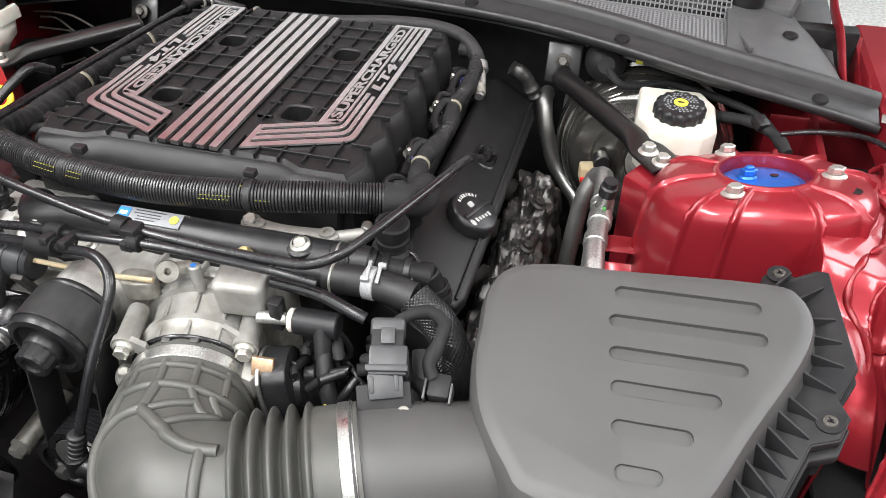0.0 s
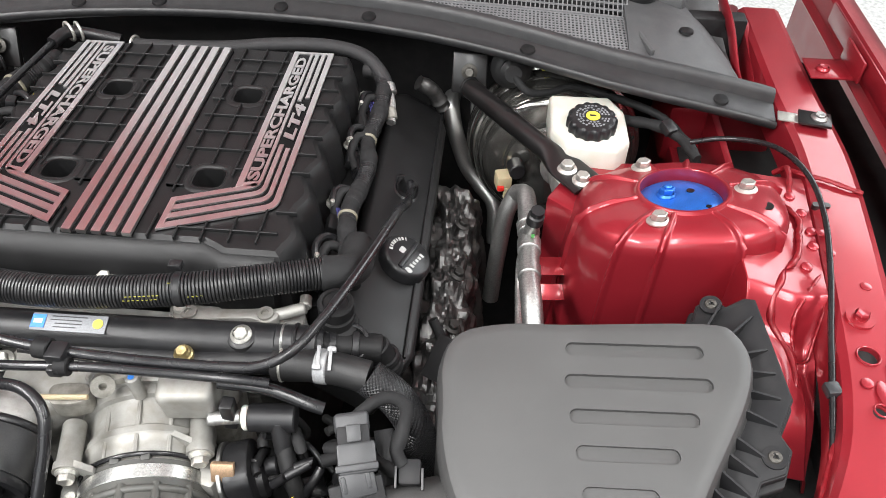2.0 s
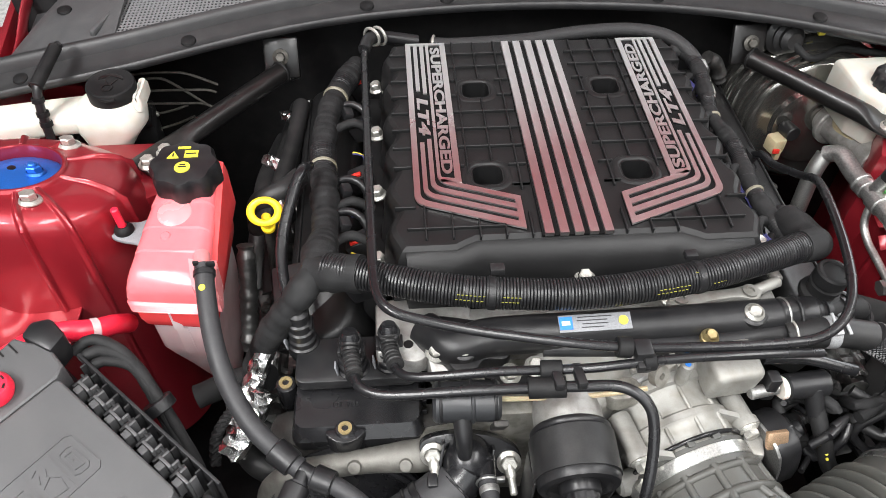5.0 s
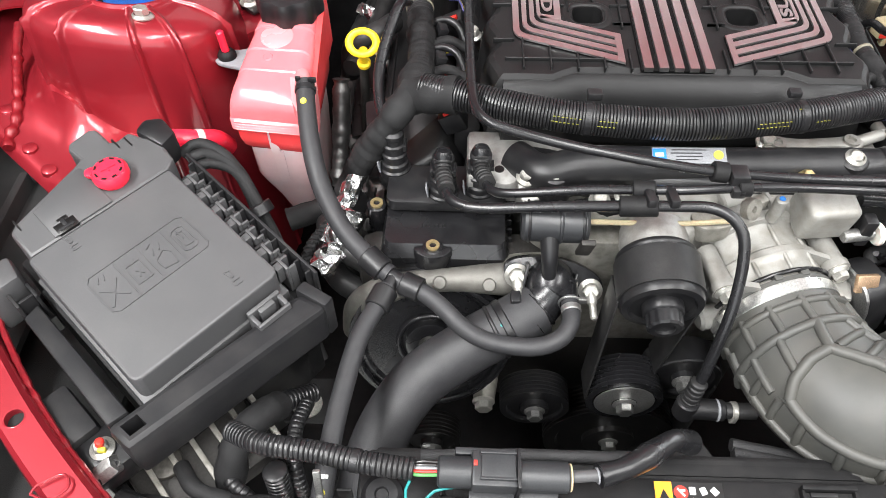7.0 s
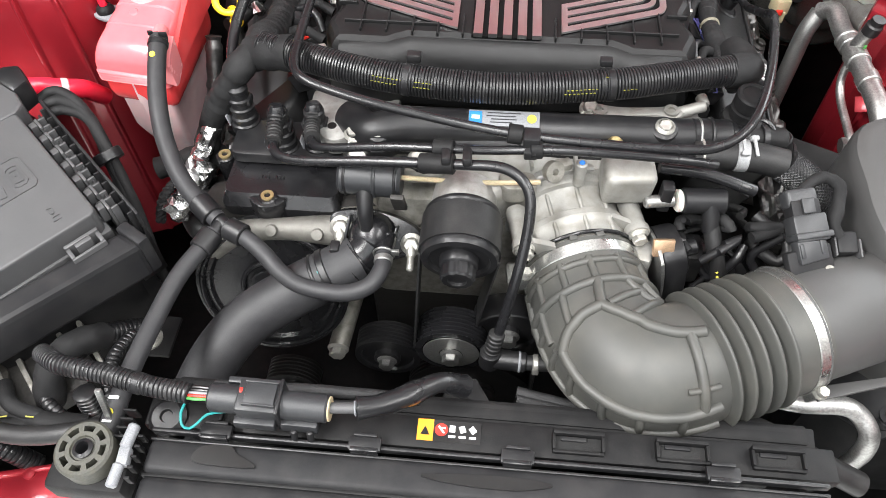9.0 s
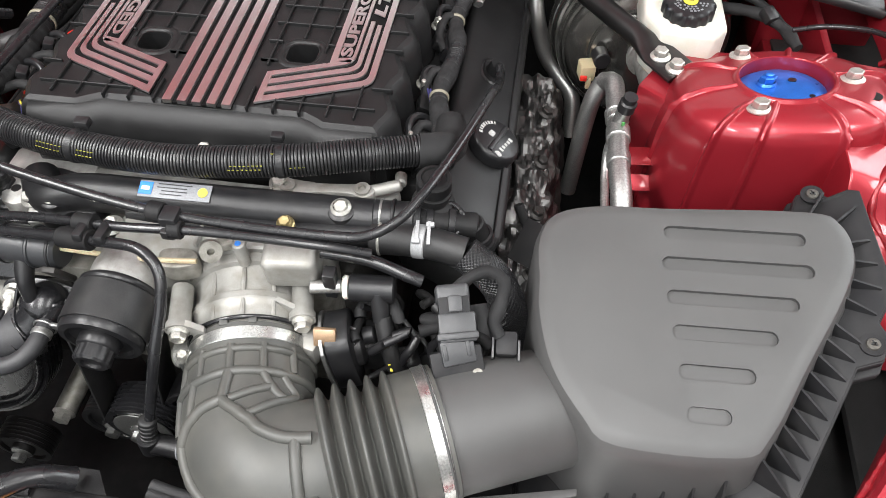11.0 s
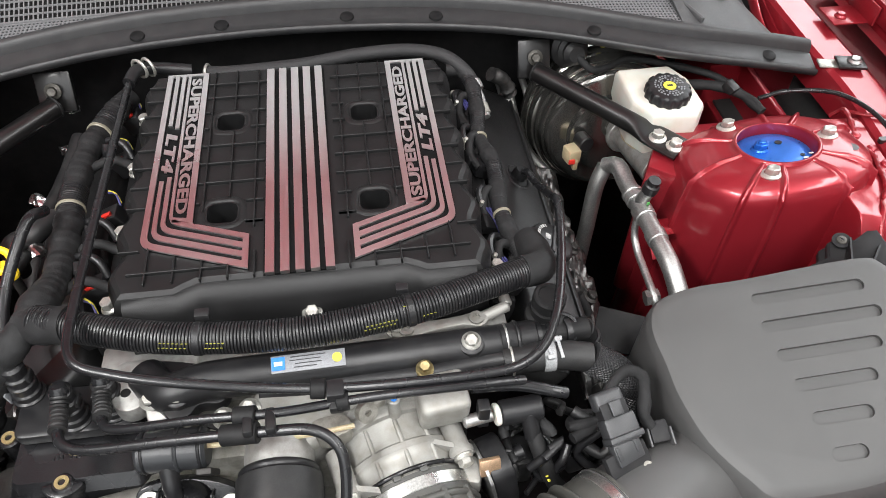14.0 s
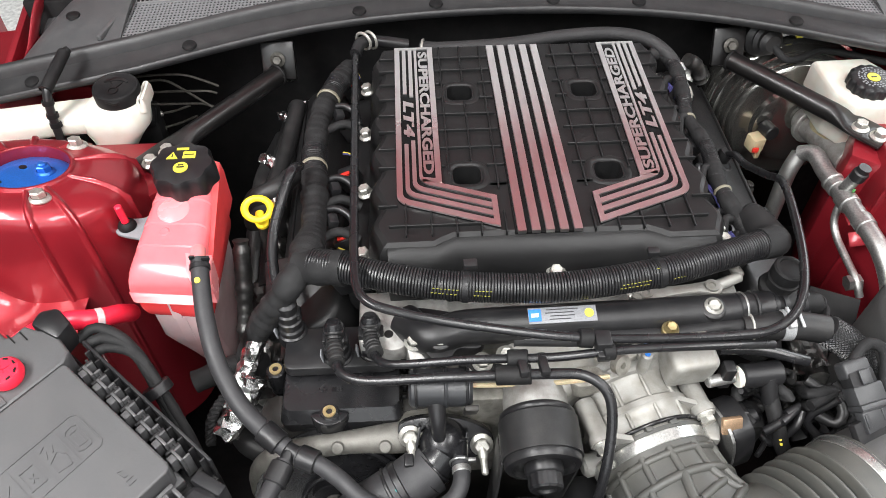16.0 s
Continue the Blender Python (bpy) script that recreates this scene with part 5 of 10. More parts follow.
LINE_C = [(-0.239, -0.09, 0.886), (-0.238, -0.106, 0.893), (-0.23, -0.137, 0.897), (-0.205, -0.15, 0.9), (-0.12, -0.16, 0.916), (-0.032, -0.17, 0.93), (0.005, -0.176, 0.934), (0.026, -0.19, 0.925), (0.03, -0.21, 0.905), (0.024, -0.24, 0.868), (0.012, -0.268, 0.81), (0.004, -0.28, 0.775)]
for q in ([(-0.239, -0.087, 0.899), (-0.2385, -0.1, 0.8945), (-0.2345, -0.125, 0.8965)], [(-0.201, -0.08, 0.898), (-0.2, -0.096, 0.8935), (-0.195, -0.117, 0.8985)]):
    end = thing("line_end_boot", q[1], "ribbed black rubber boot on a line's end", "boot", "line end boots")
    part("boot", ribbed(q, 0.0086, 0.0052, 0.2, 18), RUBBER, end)
    part("knuckle", lathe([(0, -0.006), (0.0085, -0.006), (0.0098, -0.002), (0.0098, 0.003), (0.007, 0.008), (0, 0.009)], 22, axis((q[0][0], q[0][1] + 0.003, q[0][2] + 0.002), (0, 0.3, 1))), GLOSS, end)
tl = line_thing("tank_vent_line", LINE_C, 0.0052, GLOSS, "glossy black vent line bent down before the throttle", [(0.45, 0.034, 1.9)])
part("boot", ribbed([(0.008, -0.274, 0.80), (0.003, -0.281, 0.77)], 0.0085, 0.006, 0.2), RUBBER, tl)
part("elbow_fitting", merge(rod((0.002, -0.282, 0.762), (0.04, -0.283, 0.76), 0.0105), rod((0.003, -0.281, 0.775), (0.002, -0.283, 0.752), 0.011)), PLASTIC, tl)
part("white_ring", rod((0.031, -0.283, 0.7605), (0.035, -0.283, 0.7605), 0.0112), LABELGREY, tl, "white ring")
part("hose_clip", merge(rod((0.046, -0.283, 0.76), (0.053, -0.283, 0.76), 0.0095), box((0.05, -0.287, 0.752), (0.007, 0.008, 0.008), 0.001)), ZINC, tl, "zinc hose clip")
part("tail", hose([(0.04, -0.283, 0.76), (0.07, -0.284, 0.762)], 0.008), RUBBER, tl)
for x in (-0.032, -0.052):
    part("clip_arm", box((x, -0.163, 0.9355), (0.009, 0.026, 0.009), 0.002, turn(-10, 0, 4)), PLASTIC, tl, "black line clip")
part("clip_arm", merge(box((0.027, -0.146, 0.945), (0.016, 0.018, 0.014), 0.002), box((0.027, -0.155, 0.937), (0.013, 0.014, 0.01), 0.002)), PLASTIC, breather, "black line clip")

# ---------------- corrugated loom across the cover's front ----------------
loom = thing("front_wiring_loom", (0, -0.06, 0.92), "thick black corrugated wiring sleeve with yellow marks", "wiring loom")
HOSE = [(-0.262, -0.022, 0.936), (-0.225, -0.036, 0.94), (-0.16, -0.057, 0.941), (-0.095, -0.068, 0.94), (0.0, -0.073, 0.94), (0.105, -0.061, 0.942), (0.165, -0.044, 0.94), (0.232, -0.02, 0.934)]
part("sleeve", ribbed(HOSE, 0.0158, 0.0032, 0.11, 22), LOOM, loom)
for f in (0.335, 0.735):
    part("cable_tie", band(HOSE, f, 0.008, 0.0168), PLASTIC, loom, "black cable tie")
part("tie_head", box((-0.094, -0.053, 0.958), (0.014, 0.010, 0.008), 0.001), PLASTIC, loom)
part("tie_head", box((0.098, -0.046, 0.958), (0.012, 0.009, 0.007), 0.001), PLASTIC, loom)
line = spline(HOSE, 0.002)
for f0, f1, h in ((0.265, 0.318, 0.30), (0.27, 0.325, 0.62), (0.35, 0.385, 0.3), (0.352, 0.39, 0.62), (0.64, 0.70, 0.25), (0.645, 0.705, 0.5), (0.755, 0.785, 0.3), (0.72, 0.735, 1.2)):
    k0, k1 = int(f0 * len(line)), int(f1 * len(line))
    pts = [line[k] + V((0, -0.0159 * math.cos(h), 0.0159 * math.sin(h))) for k in range(k0, k1, 2)]
    for a in pts:
        part("yellow_mark", box(tuple(a), (0.0024, 0.0007, 0.0005), 0), FADED, loom, "yellow paint mark")
part("boot", hose([(0.228, -0.021, 0.934), (0.248, -0.014, 0.93), (0.255, 0.01, 0.915), (0.25, 0.05, 0.905)], 0.0172, 18, lumps=0.12), TAPE, loom, "cloth taped end")

# wrapped loom down the passenger side
sl = thing("side_wiring_loom", (-0.27, 0.1, 0.86), "cloth taped wiring loom with corrugated stretches and pale ties", "wiring loom")
SIDE = [(-0.235, 0.385, 0.90), (-0.258, 0.33, 0.9), (-0.272, 0.27, 0.9), (-0.276, 0.2, 0.9), (-0.272, 0.13, 0.9), (-0.268, 0.06, 0.905), (-0.27, 0.01, 0.92), (-0.275, -0.02, 0.925), (-0.29, -0.04, 0.915), (-0.32, -0.045, 0.87), (-0.345, -0.05, 0.82), (-0.36, -0.07, 0.76)]
part("tape_wrap", sweep(spline(SIDE, 0.0021), lambda f, d: (0.0148 - 0.003 * max(0, f - 0.6)) * (1 + 0.07 * ((d / 0.0125) % 1.0) + 0.22 * noise.noise(V((d * 45, 2.2, 0))) + 0.25 * math.exp(-((f - 0.62) / 0.05) ** 2)), 20), TAPE, sl)
for a, b in ((0.30, 0.41), (0.03, 0.12)):
    ln = spline(SIDE, 0.005)
    part("sleeve", ribbed(ln[int(a * len(ln)):int(b * len(ln)):3], 0.0162, 0.0038, 0.13), LOOM, sl)
for f in (0.13, 0.36):
    part("cable_tie", band(SIDE, f, 0.005, 0.0170), TIE, sl, "pale cable tie")
part("junction", hose([(-0.225, -0.034, 0.938), (-0.252, -0.026, 0.932), (-0.275, -0.018, 0.922)], 0.0195, 18, lumps=0.15), TAPE, sl, "taped junction")
for y0, z0 in ((0.24, 0.9), (0.1, 0.895), (0.04, 0.9)):
    part("branch", hose([(-0.265, y0, z0), (-0.24, y0 + 0.015, z0), (-0.215, y0 + 0.01, z0 - 0.01)], 0.006, lumps=0.2), TAPE, sl)
    part("branch", hose([(-0.27, y0 + 0.05, z0 - 0.008), (-0.246, y0 + 0.05, z0 + 0.004), (-0.228, y0 + 0.04, z0 + 0.002), (-0.22, y0 + 0.028, z0 - 0.012)], 0.0045, lumps=0.2), LOOM, sl)
    part("clip", box((-0.247, y0 + 0.03, z0 + 0.003), (0.012, 0.016, 0.012), 0.002, turn(0, 20, 15)), PLASTIC, sl, "black clip")

# thin loom down the driver side
dl = thing("driver_side_loom", (0.232, 0.2, 0.87), "thin corrugated wiring loom beside the engine cover", "wiring loom")
DSIDE = [(0.205, 0.375, 0.915), (0.225, 0.37, 0.916), (0.236, 0.34, 0.91), (0.235, 0.29, 0.9), (0.229, 0.245, 0.897), (0.238, 0.19, 0.898), (0.234, 0.14, 0.9), (0.23, 0.1, 0.903), (0.238, 0.05, 0.9), (0.25, 0.0, 0.895)]
part("tape_wrap", sweep(spline(DSIDE, 0.0018), lambda f, d: 0.0098 * (1 + 0.07 * ((d / 0.009) % 1.0) + 0.2 * noise.noise(V((d * 45, 7.7, 0)))), 14), TAPE, dl)
ln = spline(DSIDE, 0.004)
for a, b in ((0.1, 0.36), (0.52, 0.72), (0.78, 0.95)):
    part("sleeve", ribbed(ln[int(a * len(ln)):int(b * len(ln)):3], 0.0102, 0.0034, 0.16, 16), LOOM, dl)
for f in (0.38, 0.76):
    part("cable_tie", band(DSIDE, f, 0.004, 0.0112), TIE, dl, "pale cable tie")
for k, y in enumerate((0.3, 0.215, 0.11, 0.02)):
    part("branch", hose([(0.234, y + 0.03, 0.897), (0.218, y + 0.025, 0.905), (0.212, y, 0.895), (0.222, y - 0.02, 0.888)], 0.0055, lumps=0.2), TAPE, dl)
    part("plug", box((0.226, y - 0.012, 0.882), (0.02, 0.026, 0.02), 0.003, turn(0, 30, 10)), PLASTIC, dl, "black connector")
for k, y in enumerate((0.30, 0.08, 0.0)):
    for j in range(3):
        part("wire", hose([(0.215 + 0.003 * j, y + 0.03, 0.9), (0.222 + 0.003 * j, y + 0.01, 0.897), (0.226 + 0.002 * j, y - 0.005, 0.889)], 0.0014, 8), VIOLET, dl, "violet wire")
for y, r in ((0.327, 0.016), (0.248, 0.018), (0.13, 0.017), (0.045, 0.02)):
    part("wire_loop", torus((0.22, y, 0.893), (0.7, -0.2, 0.65), r, 0.0042, 28, 8), LOOM, dl, "looped black wire")
    part("coil_plug", merge(box((0.214, y - 0.035, 0.888), (0.018, 0.022, 0.016), 0.003, turn(10, 25, 8)), rod((0.22, y - 0.03, 0.89), (0.232, y - 0.012, 0.896), 0.0048, 12)), MATT, dl, "black coil plug")
    part("pin", rod((0.207, y - 0.014, 0.893), (0.2105, y - 0.016, 0.909), 0.0028, 10), ZINC, dl, "thin zinc pin")
# injector plugs on the passenger side
ip = thing("injector_plugs", (-0.225, 0.18, 0.86), "black injector plugs with red locks and coloured wires", "connector")
for y in (0.36, 0.27, 0.17, 0.06, 0.0):
    pl = part("plug", box((-0.231, y, 0.878), (0.026, 0.024, 0.026), 0.003, turn(0, -25, 0)), PLASTIC, ip)
    part("lock", box((-0.236, y - 0.007, 0.892), (0.013, 0.006, 0.004), 0.001, turn(0, -25, 0)), REDW, pl, "red lock tab")
    for j, mt in enumerate((VIOLET, MARK)):
        part("wire", hose([(-0.222, y + 0.01 + 0.004 * j, 0.89), (-0.228, y + 0.025, 0.896), (-0.24, y + 0.035 + 0.003 * j, 0.89)], 0.0014, 8), mt, pl)

# ---------------- valve covers ----------------
def valve_cover(s):
    t = thing("valve_cover", (s * 0.285, 0.16, 0.78), "black satin valve cover beside the engine cover", "valve cover", "valve covers")
    m = Matrix.Translation((s * 0.28, 0.16, 0.847)) @ turn(0, s * 28, 0)
    outl = [(s * x, y) for x, y in ((-0.045, -0.185), (-0.03, -0.205), (0.035, -0.215), (0.046, -0.19), (0.046, 0.215), (0.03, 0.255), (-0.03, 0.255), (-0.045, 0.235))][::s]
    part("shell", prism(outl, -0.06, 0.0, 0.009, m, 3), COVER, t)
    part("ridge", prism([(s * x, y) for x, y in ((0.03, -0.2), (0.034, -0.2), (0.034, 0.24), (0.03, 0.24))][::s], -0.002, 0.003, 0.0015, m), COVER, t)
    part("skirt", prism(grow(outl, 0.006), -0.09, -0.05, 0.003, m), COVER, t)
    if s > 0:
        c = Matrix.Translation((0, 0, 0)) @ m @ Matrix.Translation((0.012, -0.072, 0.001))
        cap = part("oil_filler_cap", lathe([(0.0, 0.016), (0.026, 0.016), (0.0285, 0.0145), (0.0305, 0.011), (0.031, 0.0)], 48, c, lambda a, r, z: 1 + (0.015 * math.cos(18 * a) if r > 0.03 else 0)), PLASTIC, t, "black oil filler cap with white print")
        part("grip", moved(box((0, 0, 0.0165), (0.006, 0.05, 0.004), 0.0015), c @ turn(0, 0, -20)), PLASTIC, cap)
        ct = c @ turn(0, 0, -20)
        for k in range(8):
            part("print_bar", moved(box((0.0225, 0, 0.0163), (0.0042, 0.0028 if k % 3 else 0.0014, 0.0005), 0), ct @ turn(0, 0, 128 + 11 * k)), OLDPRINT, cap, "white print")
        for k in range(5):
            part("print_bar", moved(box((0.0105 + 0.0005 * k, -0.012 + 0.0058 * k, 0.0163), (0.0058 if k in (0, 4) else 0.0042, 0.0034, 0.0005), 0), ct), OLDPRINT, cap, "white print")
        part("can_symbol", moved(prism(rounded(0.007, 0.009, 0.0015, 2, -0.009, 0.0), 0.016, 0.0166, 0), ct), OLDPRINT, cap, "white oil can symbol")
        part("can_symbol", moved(prism(smooth_loop([(0.006, -0.022), (0.013, -0.024), (0.015, -0.019), (0.009, -0.0175)], 3), 0.016, 0.0166, 0), ct), OLDPRINT, cap, "white oil can symbol")
        w = m @ Matrix.Translation((0.0, 0.055, 0.0))
        part("port_well", moved(loft([[(a, b, z) for a, b in rounded(0.03 + g, 0.042 + g, 0.014, 4)] for g, z in ((-0.006, -0.002), (0.0, 0.002), (0.004, 0.0005))], False), w), PLASTIC, t)
        part("port", lathe([(0, 0.014), (0.010, 0.014), (0.011, 0.0), (0.011, -0.01)], 20, w), MATT, t)
        part("port_floor", moved(prism(rounded(0.026, 0.038, 0.012, 4), -0.001, 0.0012, 0), w), MATT, t)
    return t


valve_cover(1)
valve_cover(-1)
# rough castings below the driver-side cover
for s in (1, -1):
    mf = thing("exhaust_manifold", (s * 0.35, 0.1, 0.6), "sooty cast exhaust manifold with crumpled foil heat wrap", "manifold", "exhaust manifolds")
    def shield(u, v):
        y = -0.08 + 0.40 * v
        a = radians(-40 + 150 * u)
        wob = 0.012 * noise.noise(V((u * 7, y * 34, s * 3.0))) + 0.008 * abs(noise.noise(V((u * 9, y * 44, 1.0)))) + 0.0015 * noise.noise(V((u * 30, y * 120, 2.0)))
        r = 0.05 + wob
        return V((s * (0.335 + r * math.sin(a) * 0.8), y, 0.70 + 1.3 * r * math.cos(a)))
    hs = part("heat_shield", sheet(shield, 40, 120, 0.001), SOOTFOIL, mf, "crumpled sooty heat shield", 12)
    for k in range(4):
        part("bolt", hexhead((s * 0.352, -0.03 + 0.09 * k, 0.762 + 0.004 * (k % 2)), (s * 0.4, 0, 1), 0.007, 0.009, 1.5), DARKMETAL, hs, "rusty bolt")
    for k in range(4):
        y = 0.0 + 0.1 * k
        part("runner", hose([(s * 0.30, y, 0.74), (s * 0.34, y - 0.01, 0.73), (s * 0.365, y - 0.02, 0.68), (s * 0.37, y - 0.03, 0.6)], 0.021, lumps=0.1), DARKMETAL, mf)
    part("heat_wrap", sweep(spline([(s * 0.335, -0.09, 0.755), (s * 0.345, -0.02, 0.745), (s * 0.35, 0.06, 0.735), (s * 0.345, 0.2, 0.73)], 0.006), lambda f, d: 0.016 * (1 + 0.4 * noise.noise(V((d * 80, 5, s)))), 14), SOOTFOIL, mf, "crumpled foil wrap", 12)
    part("plug_lead", hose([(s * 0.33, 0.05, 0.79), (s * 0.345, 0.03, 0.76), (s * 0.34, -0.02, 0.74), (s * 0.345, -0.06, 0.70)], 0.006), TAPE, mf)

# ---------------- rubber intake elbow ----------------
RING1, D1 = TB0 + TBD * 0.085, TBD
D2 = V((0.911, 0.412, 0.018)).normalized()
BEL1 = V((0.2774, -0.2615, 0.823)) - D2 * 0.006
BEL0 = BEL1 - D2 * 0.086
elbow = thing("intake_elbow", (0.12, -0.28, 0.73), "weathered grey rubber intake elbow with ribs and bellows", "intake duct")


def bezier(a, b, c, d, n):
    return [(1 - t) ** 3 * a + 3 * t * (1 - t) ** 2 * b + 3 * t * t * (1 - t) * c + t ** 3 * d for t in [i / n for i in range(n + 1)]]


EL = bezier(RING1, RING1 + D1 * 0.08, BEL0 - D2 * 0.075, BEL0, 40)
part("elbow_tube", sweep(EL, lambda f, d: 0.058 + 0.004 * math.sin(math.pi * f), 48), ELBOW, elbow)


def elbow_rib(marks, r=0.0046):
    """A moulded ridge on the elbow: (how far along, angle round it: 0 outer side, 90 above, 180 inner side)."""
    pts = []
    for (i0, a0), (i1, a1) in zip(marks, marks[1:]):
        n = max(2, int(max(abs(i1 - i0) / 1.5, abs(a1 - a0) / 12)))
        for k in range(n):
            pts.append((i0 + (i1 - i0) * k / n, a0 + (a1 - a0) * k / n))
    pts.append(marks[-1])
    out = []
    for i, a in pts:
        j = int(min(38, max(1, i)))
        f = i - j
        c = EL[j] + (EL[min(40, j + 1)] - EL[j]) * f
        d = (EL[j + 1] - EL[j - 1]).normalized()
        side = d.cross(V((0, 0, 1))).normalized()
        up = side.cross(d)
        q = 0.0585 + 0.004 * math.sin(math.pi * i / 40)
        out.append(c + q * (math.cos(radians(a)) * side + math.sin(radians(a)) * up))
    part("rib", sweep(spline(out, 0.005), r, 10), ELBOW, elbow)


# two hoops before the bend, tied by short ridges
elbow_rib([(3, -30), (3, 190)], 0.0036)
elbow_rib([(8.5, -25), (8, 40), (8, 90), (9, 150), (10, 185)])
for a in (-5, 28, 56, 84, 112, 140):
    elbow_rib([(2, a), (8, a)], 0.0038)
# ridges meeting over the bend
elbow_rib([(8, 84), (14.5, 78)], 0.0052)
elbow_rib([(14.5, 78), (14.5, 60), (15.5, 42), (17, 26)], 0.0054)
elbow_rib([(14.5, 78), (19, 88), (25, 96), (31, 96), (39, 90)], 0.0054)
for a in (22, 50):
    elbow_rib([(8.2, a), (14.6, a - 4)], 0.0042)
# lower edge of the smooth panel and the outermost seam with its short ties
elbow_rib([(17, 26), (22, 20), (28, 17), (34, 18), (38.5, 22)], 0.0054)
elbow_rib([(5, 0), (12, -4), (20, -9), (30, -11), (39, -8)], 0.0045)
for i in (12, 16, 20.5, 25, 29.5, 34):
    elbow_rib([(i, -10), (i, 20)], 0.004)
elbow_rib([(36.5, 20), (36.5, 55), (36.5, 92)], 0.005)
elbow_rib([(34.5, 42), (38.5, 42)], 0.003)
# fan of ridges on the inner side
elbow_rib([(9, 112), (13, 118), (20, 128)], 0.004)
elbow_rib([(9.5, 130), (15, 138), (24, 142)], 0.004)
elbow_rib([(13, 118), (14, 104), (15, 84)], 0.004)
elbow_rib([(22, 92), (24, 120), (25, 150)], 0.004)
part("bellows", sweep(spline([BEL0 - D2 * 0.004, (BEL0 + BEL1) / 2, BEL1 - D2 * 0.02], 0.0008), lambda f, d: 0.0665 - 0.0135 * (0.5 + 0.5 * math.cos(2 * math.pi * d / 0.0146)) ** 1.1, 56), ELBOW, elbow, "rubber bellows")
part("cuff", sweep(spline([BEL1 - D2 * 0.022, BEL1, BEL1 + D2 * 0.016], 0.004), 0.0615, 56), ELBOW, elbow)
part("throttle_cuff", sweep(spline([RING1 - D1 * 0.012, RING1, RING1 + D1 * 0.012], 0.004), 0.0595, 56), ELBOW, elbow)


def worm_clamp(c, d, r, ang, w=0.0125):
    t = thing("hose_clamp", tuple(c - V((0, 0, r))), "shiny steel worm drive hose clamp round the rubber duct", "hose clamp", "hose clamps")
    part("strap", rod(c - d * w / 2, c + d * w / 2, r, 64, 0.0006), STRAP, t)
    m = axis(c, d)
    q = m @ V((r * math.cos(radians(ang)), r * math.sin(radians(ang)), 0))
    tang = m.to_3x3() @ V((-math.sin(radians(ang)), math.cos(radians(ang)), 0))
    part("screw_house", moved(box((0, 0, 0), (0.013, 0.011, 0.02), 0.002), axis(q, tang, d)), STEEL, t)
    part("screw", hexhead(q - tang * 0.012 + (q - c).normalized() * 0.002, -tang, 0.0055, 0.009, 1.25), ZINC, t, "pale screw")
    for k in range(8):
        a = radians(ang + 8 + 3.2 * k)
        part("thread", moved(box((0, 0, 0), (0.0008, 0.0012, w * 0.6), 0), axis(m @ V((r * math.cos(a), r * math.sin(a), 0)), d, m.to_3x3() @ V((math.cos(a), math.sin(a), 0)))), STEEL, t)
    return t


worm_clamp(RING1 - D1 * 0.001, D1, 0.0605, 175)
worm_clamp(BEL1 + D2 * 0.006, D2, 0.0625, 196)
for k, a in enumerate((78, 105)):
    m = axis(RING1 - D1 * 0.014, D1)
    part("stop_tab", moved(box((0, 0, 0), (0.008, 0.008, 0.008), 0.001), axis(m @ V((0.057 * math.cos(radians(a)), 0.057 * math.sin(radians(a)), 0)), D1)), ELBOW, elbow)

# ---------------- air filter box ----------------
airbox = thing("air_filter_box", (0.5, -0.15, 0.6), "dark grey moulded air filter box with six grooves in its lid", "air filter box")
TOPO = [(0.357, -0.13), (0.354, -0.09), (0.368, -0.062), (0.41, -0.051), (0.465, -0.05), (0.59, -0.045), (0.618, -0.055), (0.627, -0.085), (0.615, -0.125), (0.581, -0.19), (0.55, -0.25), (0.525, -0.268), (0.43, -0.268), (0.402, -0.248), (0.374, -0.21), (0.36, -0.165)]
TOPO = smooth_loop(TOPO[::-1], 4)


def top_z(x, y):
    z = 0.9215 + 0.17 * (y + 0.076) + 0.07 * (x - 0.53)
    f = max(0, -0.16 - y)
    return z - 0.9 * f * f


def flange_z(x, y):
    return min(0.905 + 0.25 * (x - 0.61) + 0.13 * (y + 0.007), 0.904 + 0.602 * (x - 0.61) + 0.161 * (y + 0.006))


rings = []
for g, k in ((0.010, 0.0), (0.007, 0.5), (0.005, 0.86), (0.0035, 0.93), (0.0005, 0.972), (-0.0045, 0.993), (-0.011, 1.0)):
    ring = []
    for x, y in grow(TOPO, g):
        a, b = flange_z(x, y) - 0.004, top_z(x, y)
        if k >= 0.8:
            z = b - (1 - k) * 0.12
        else:
            z = a + (b - 0.02 - a) * k / 0.8
        ring.append((x, y, min(z, b)))
    rings.append(ring)
blid = part("upper_shell", loft(rings), AIRBOX, airbox, "grey lid of the filter box", 50)
GROOVES = [(0.464, 0.587, -0.0765), (0.463, 0.592, -0.108), (0.467, 0.577, -0.1405), (0.472, 0.558, -0.1725), (0.477, 0.539, -0.2065), (0.484, 0.52, -0.2405)]
cutters = []
for x0, x1, y in GROOVES:
    c = V(((x0 + x1) / 2, y, top_z((x0 + x1) / 2, y)))
    e = 0.004
    nx = -(top_z(c.x + e, y) - top_z(c.x - e, y)) / (2 * e)
    ny = -(top_z(c.x, y + e) - top_z(c.x, y - e)) / (2 * e)
    m = axis(c, (nx, ny, 1), (0, 1, 0))
    cutters.append(prism(rounded(x1 - x0, 0.0135, 0.0066, 8), -0.0042, 0.02, 0, m))
cut(blid, cutters)
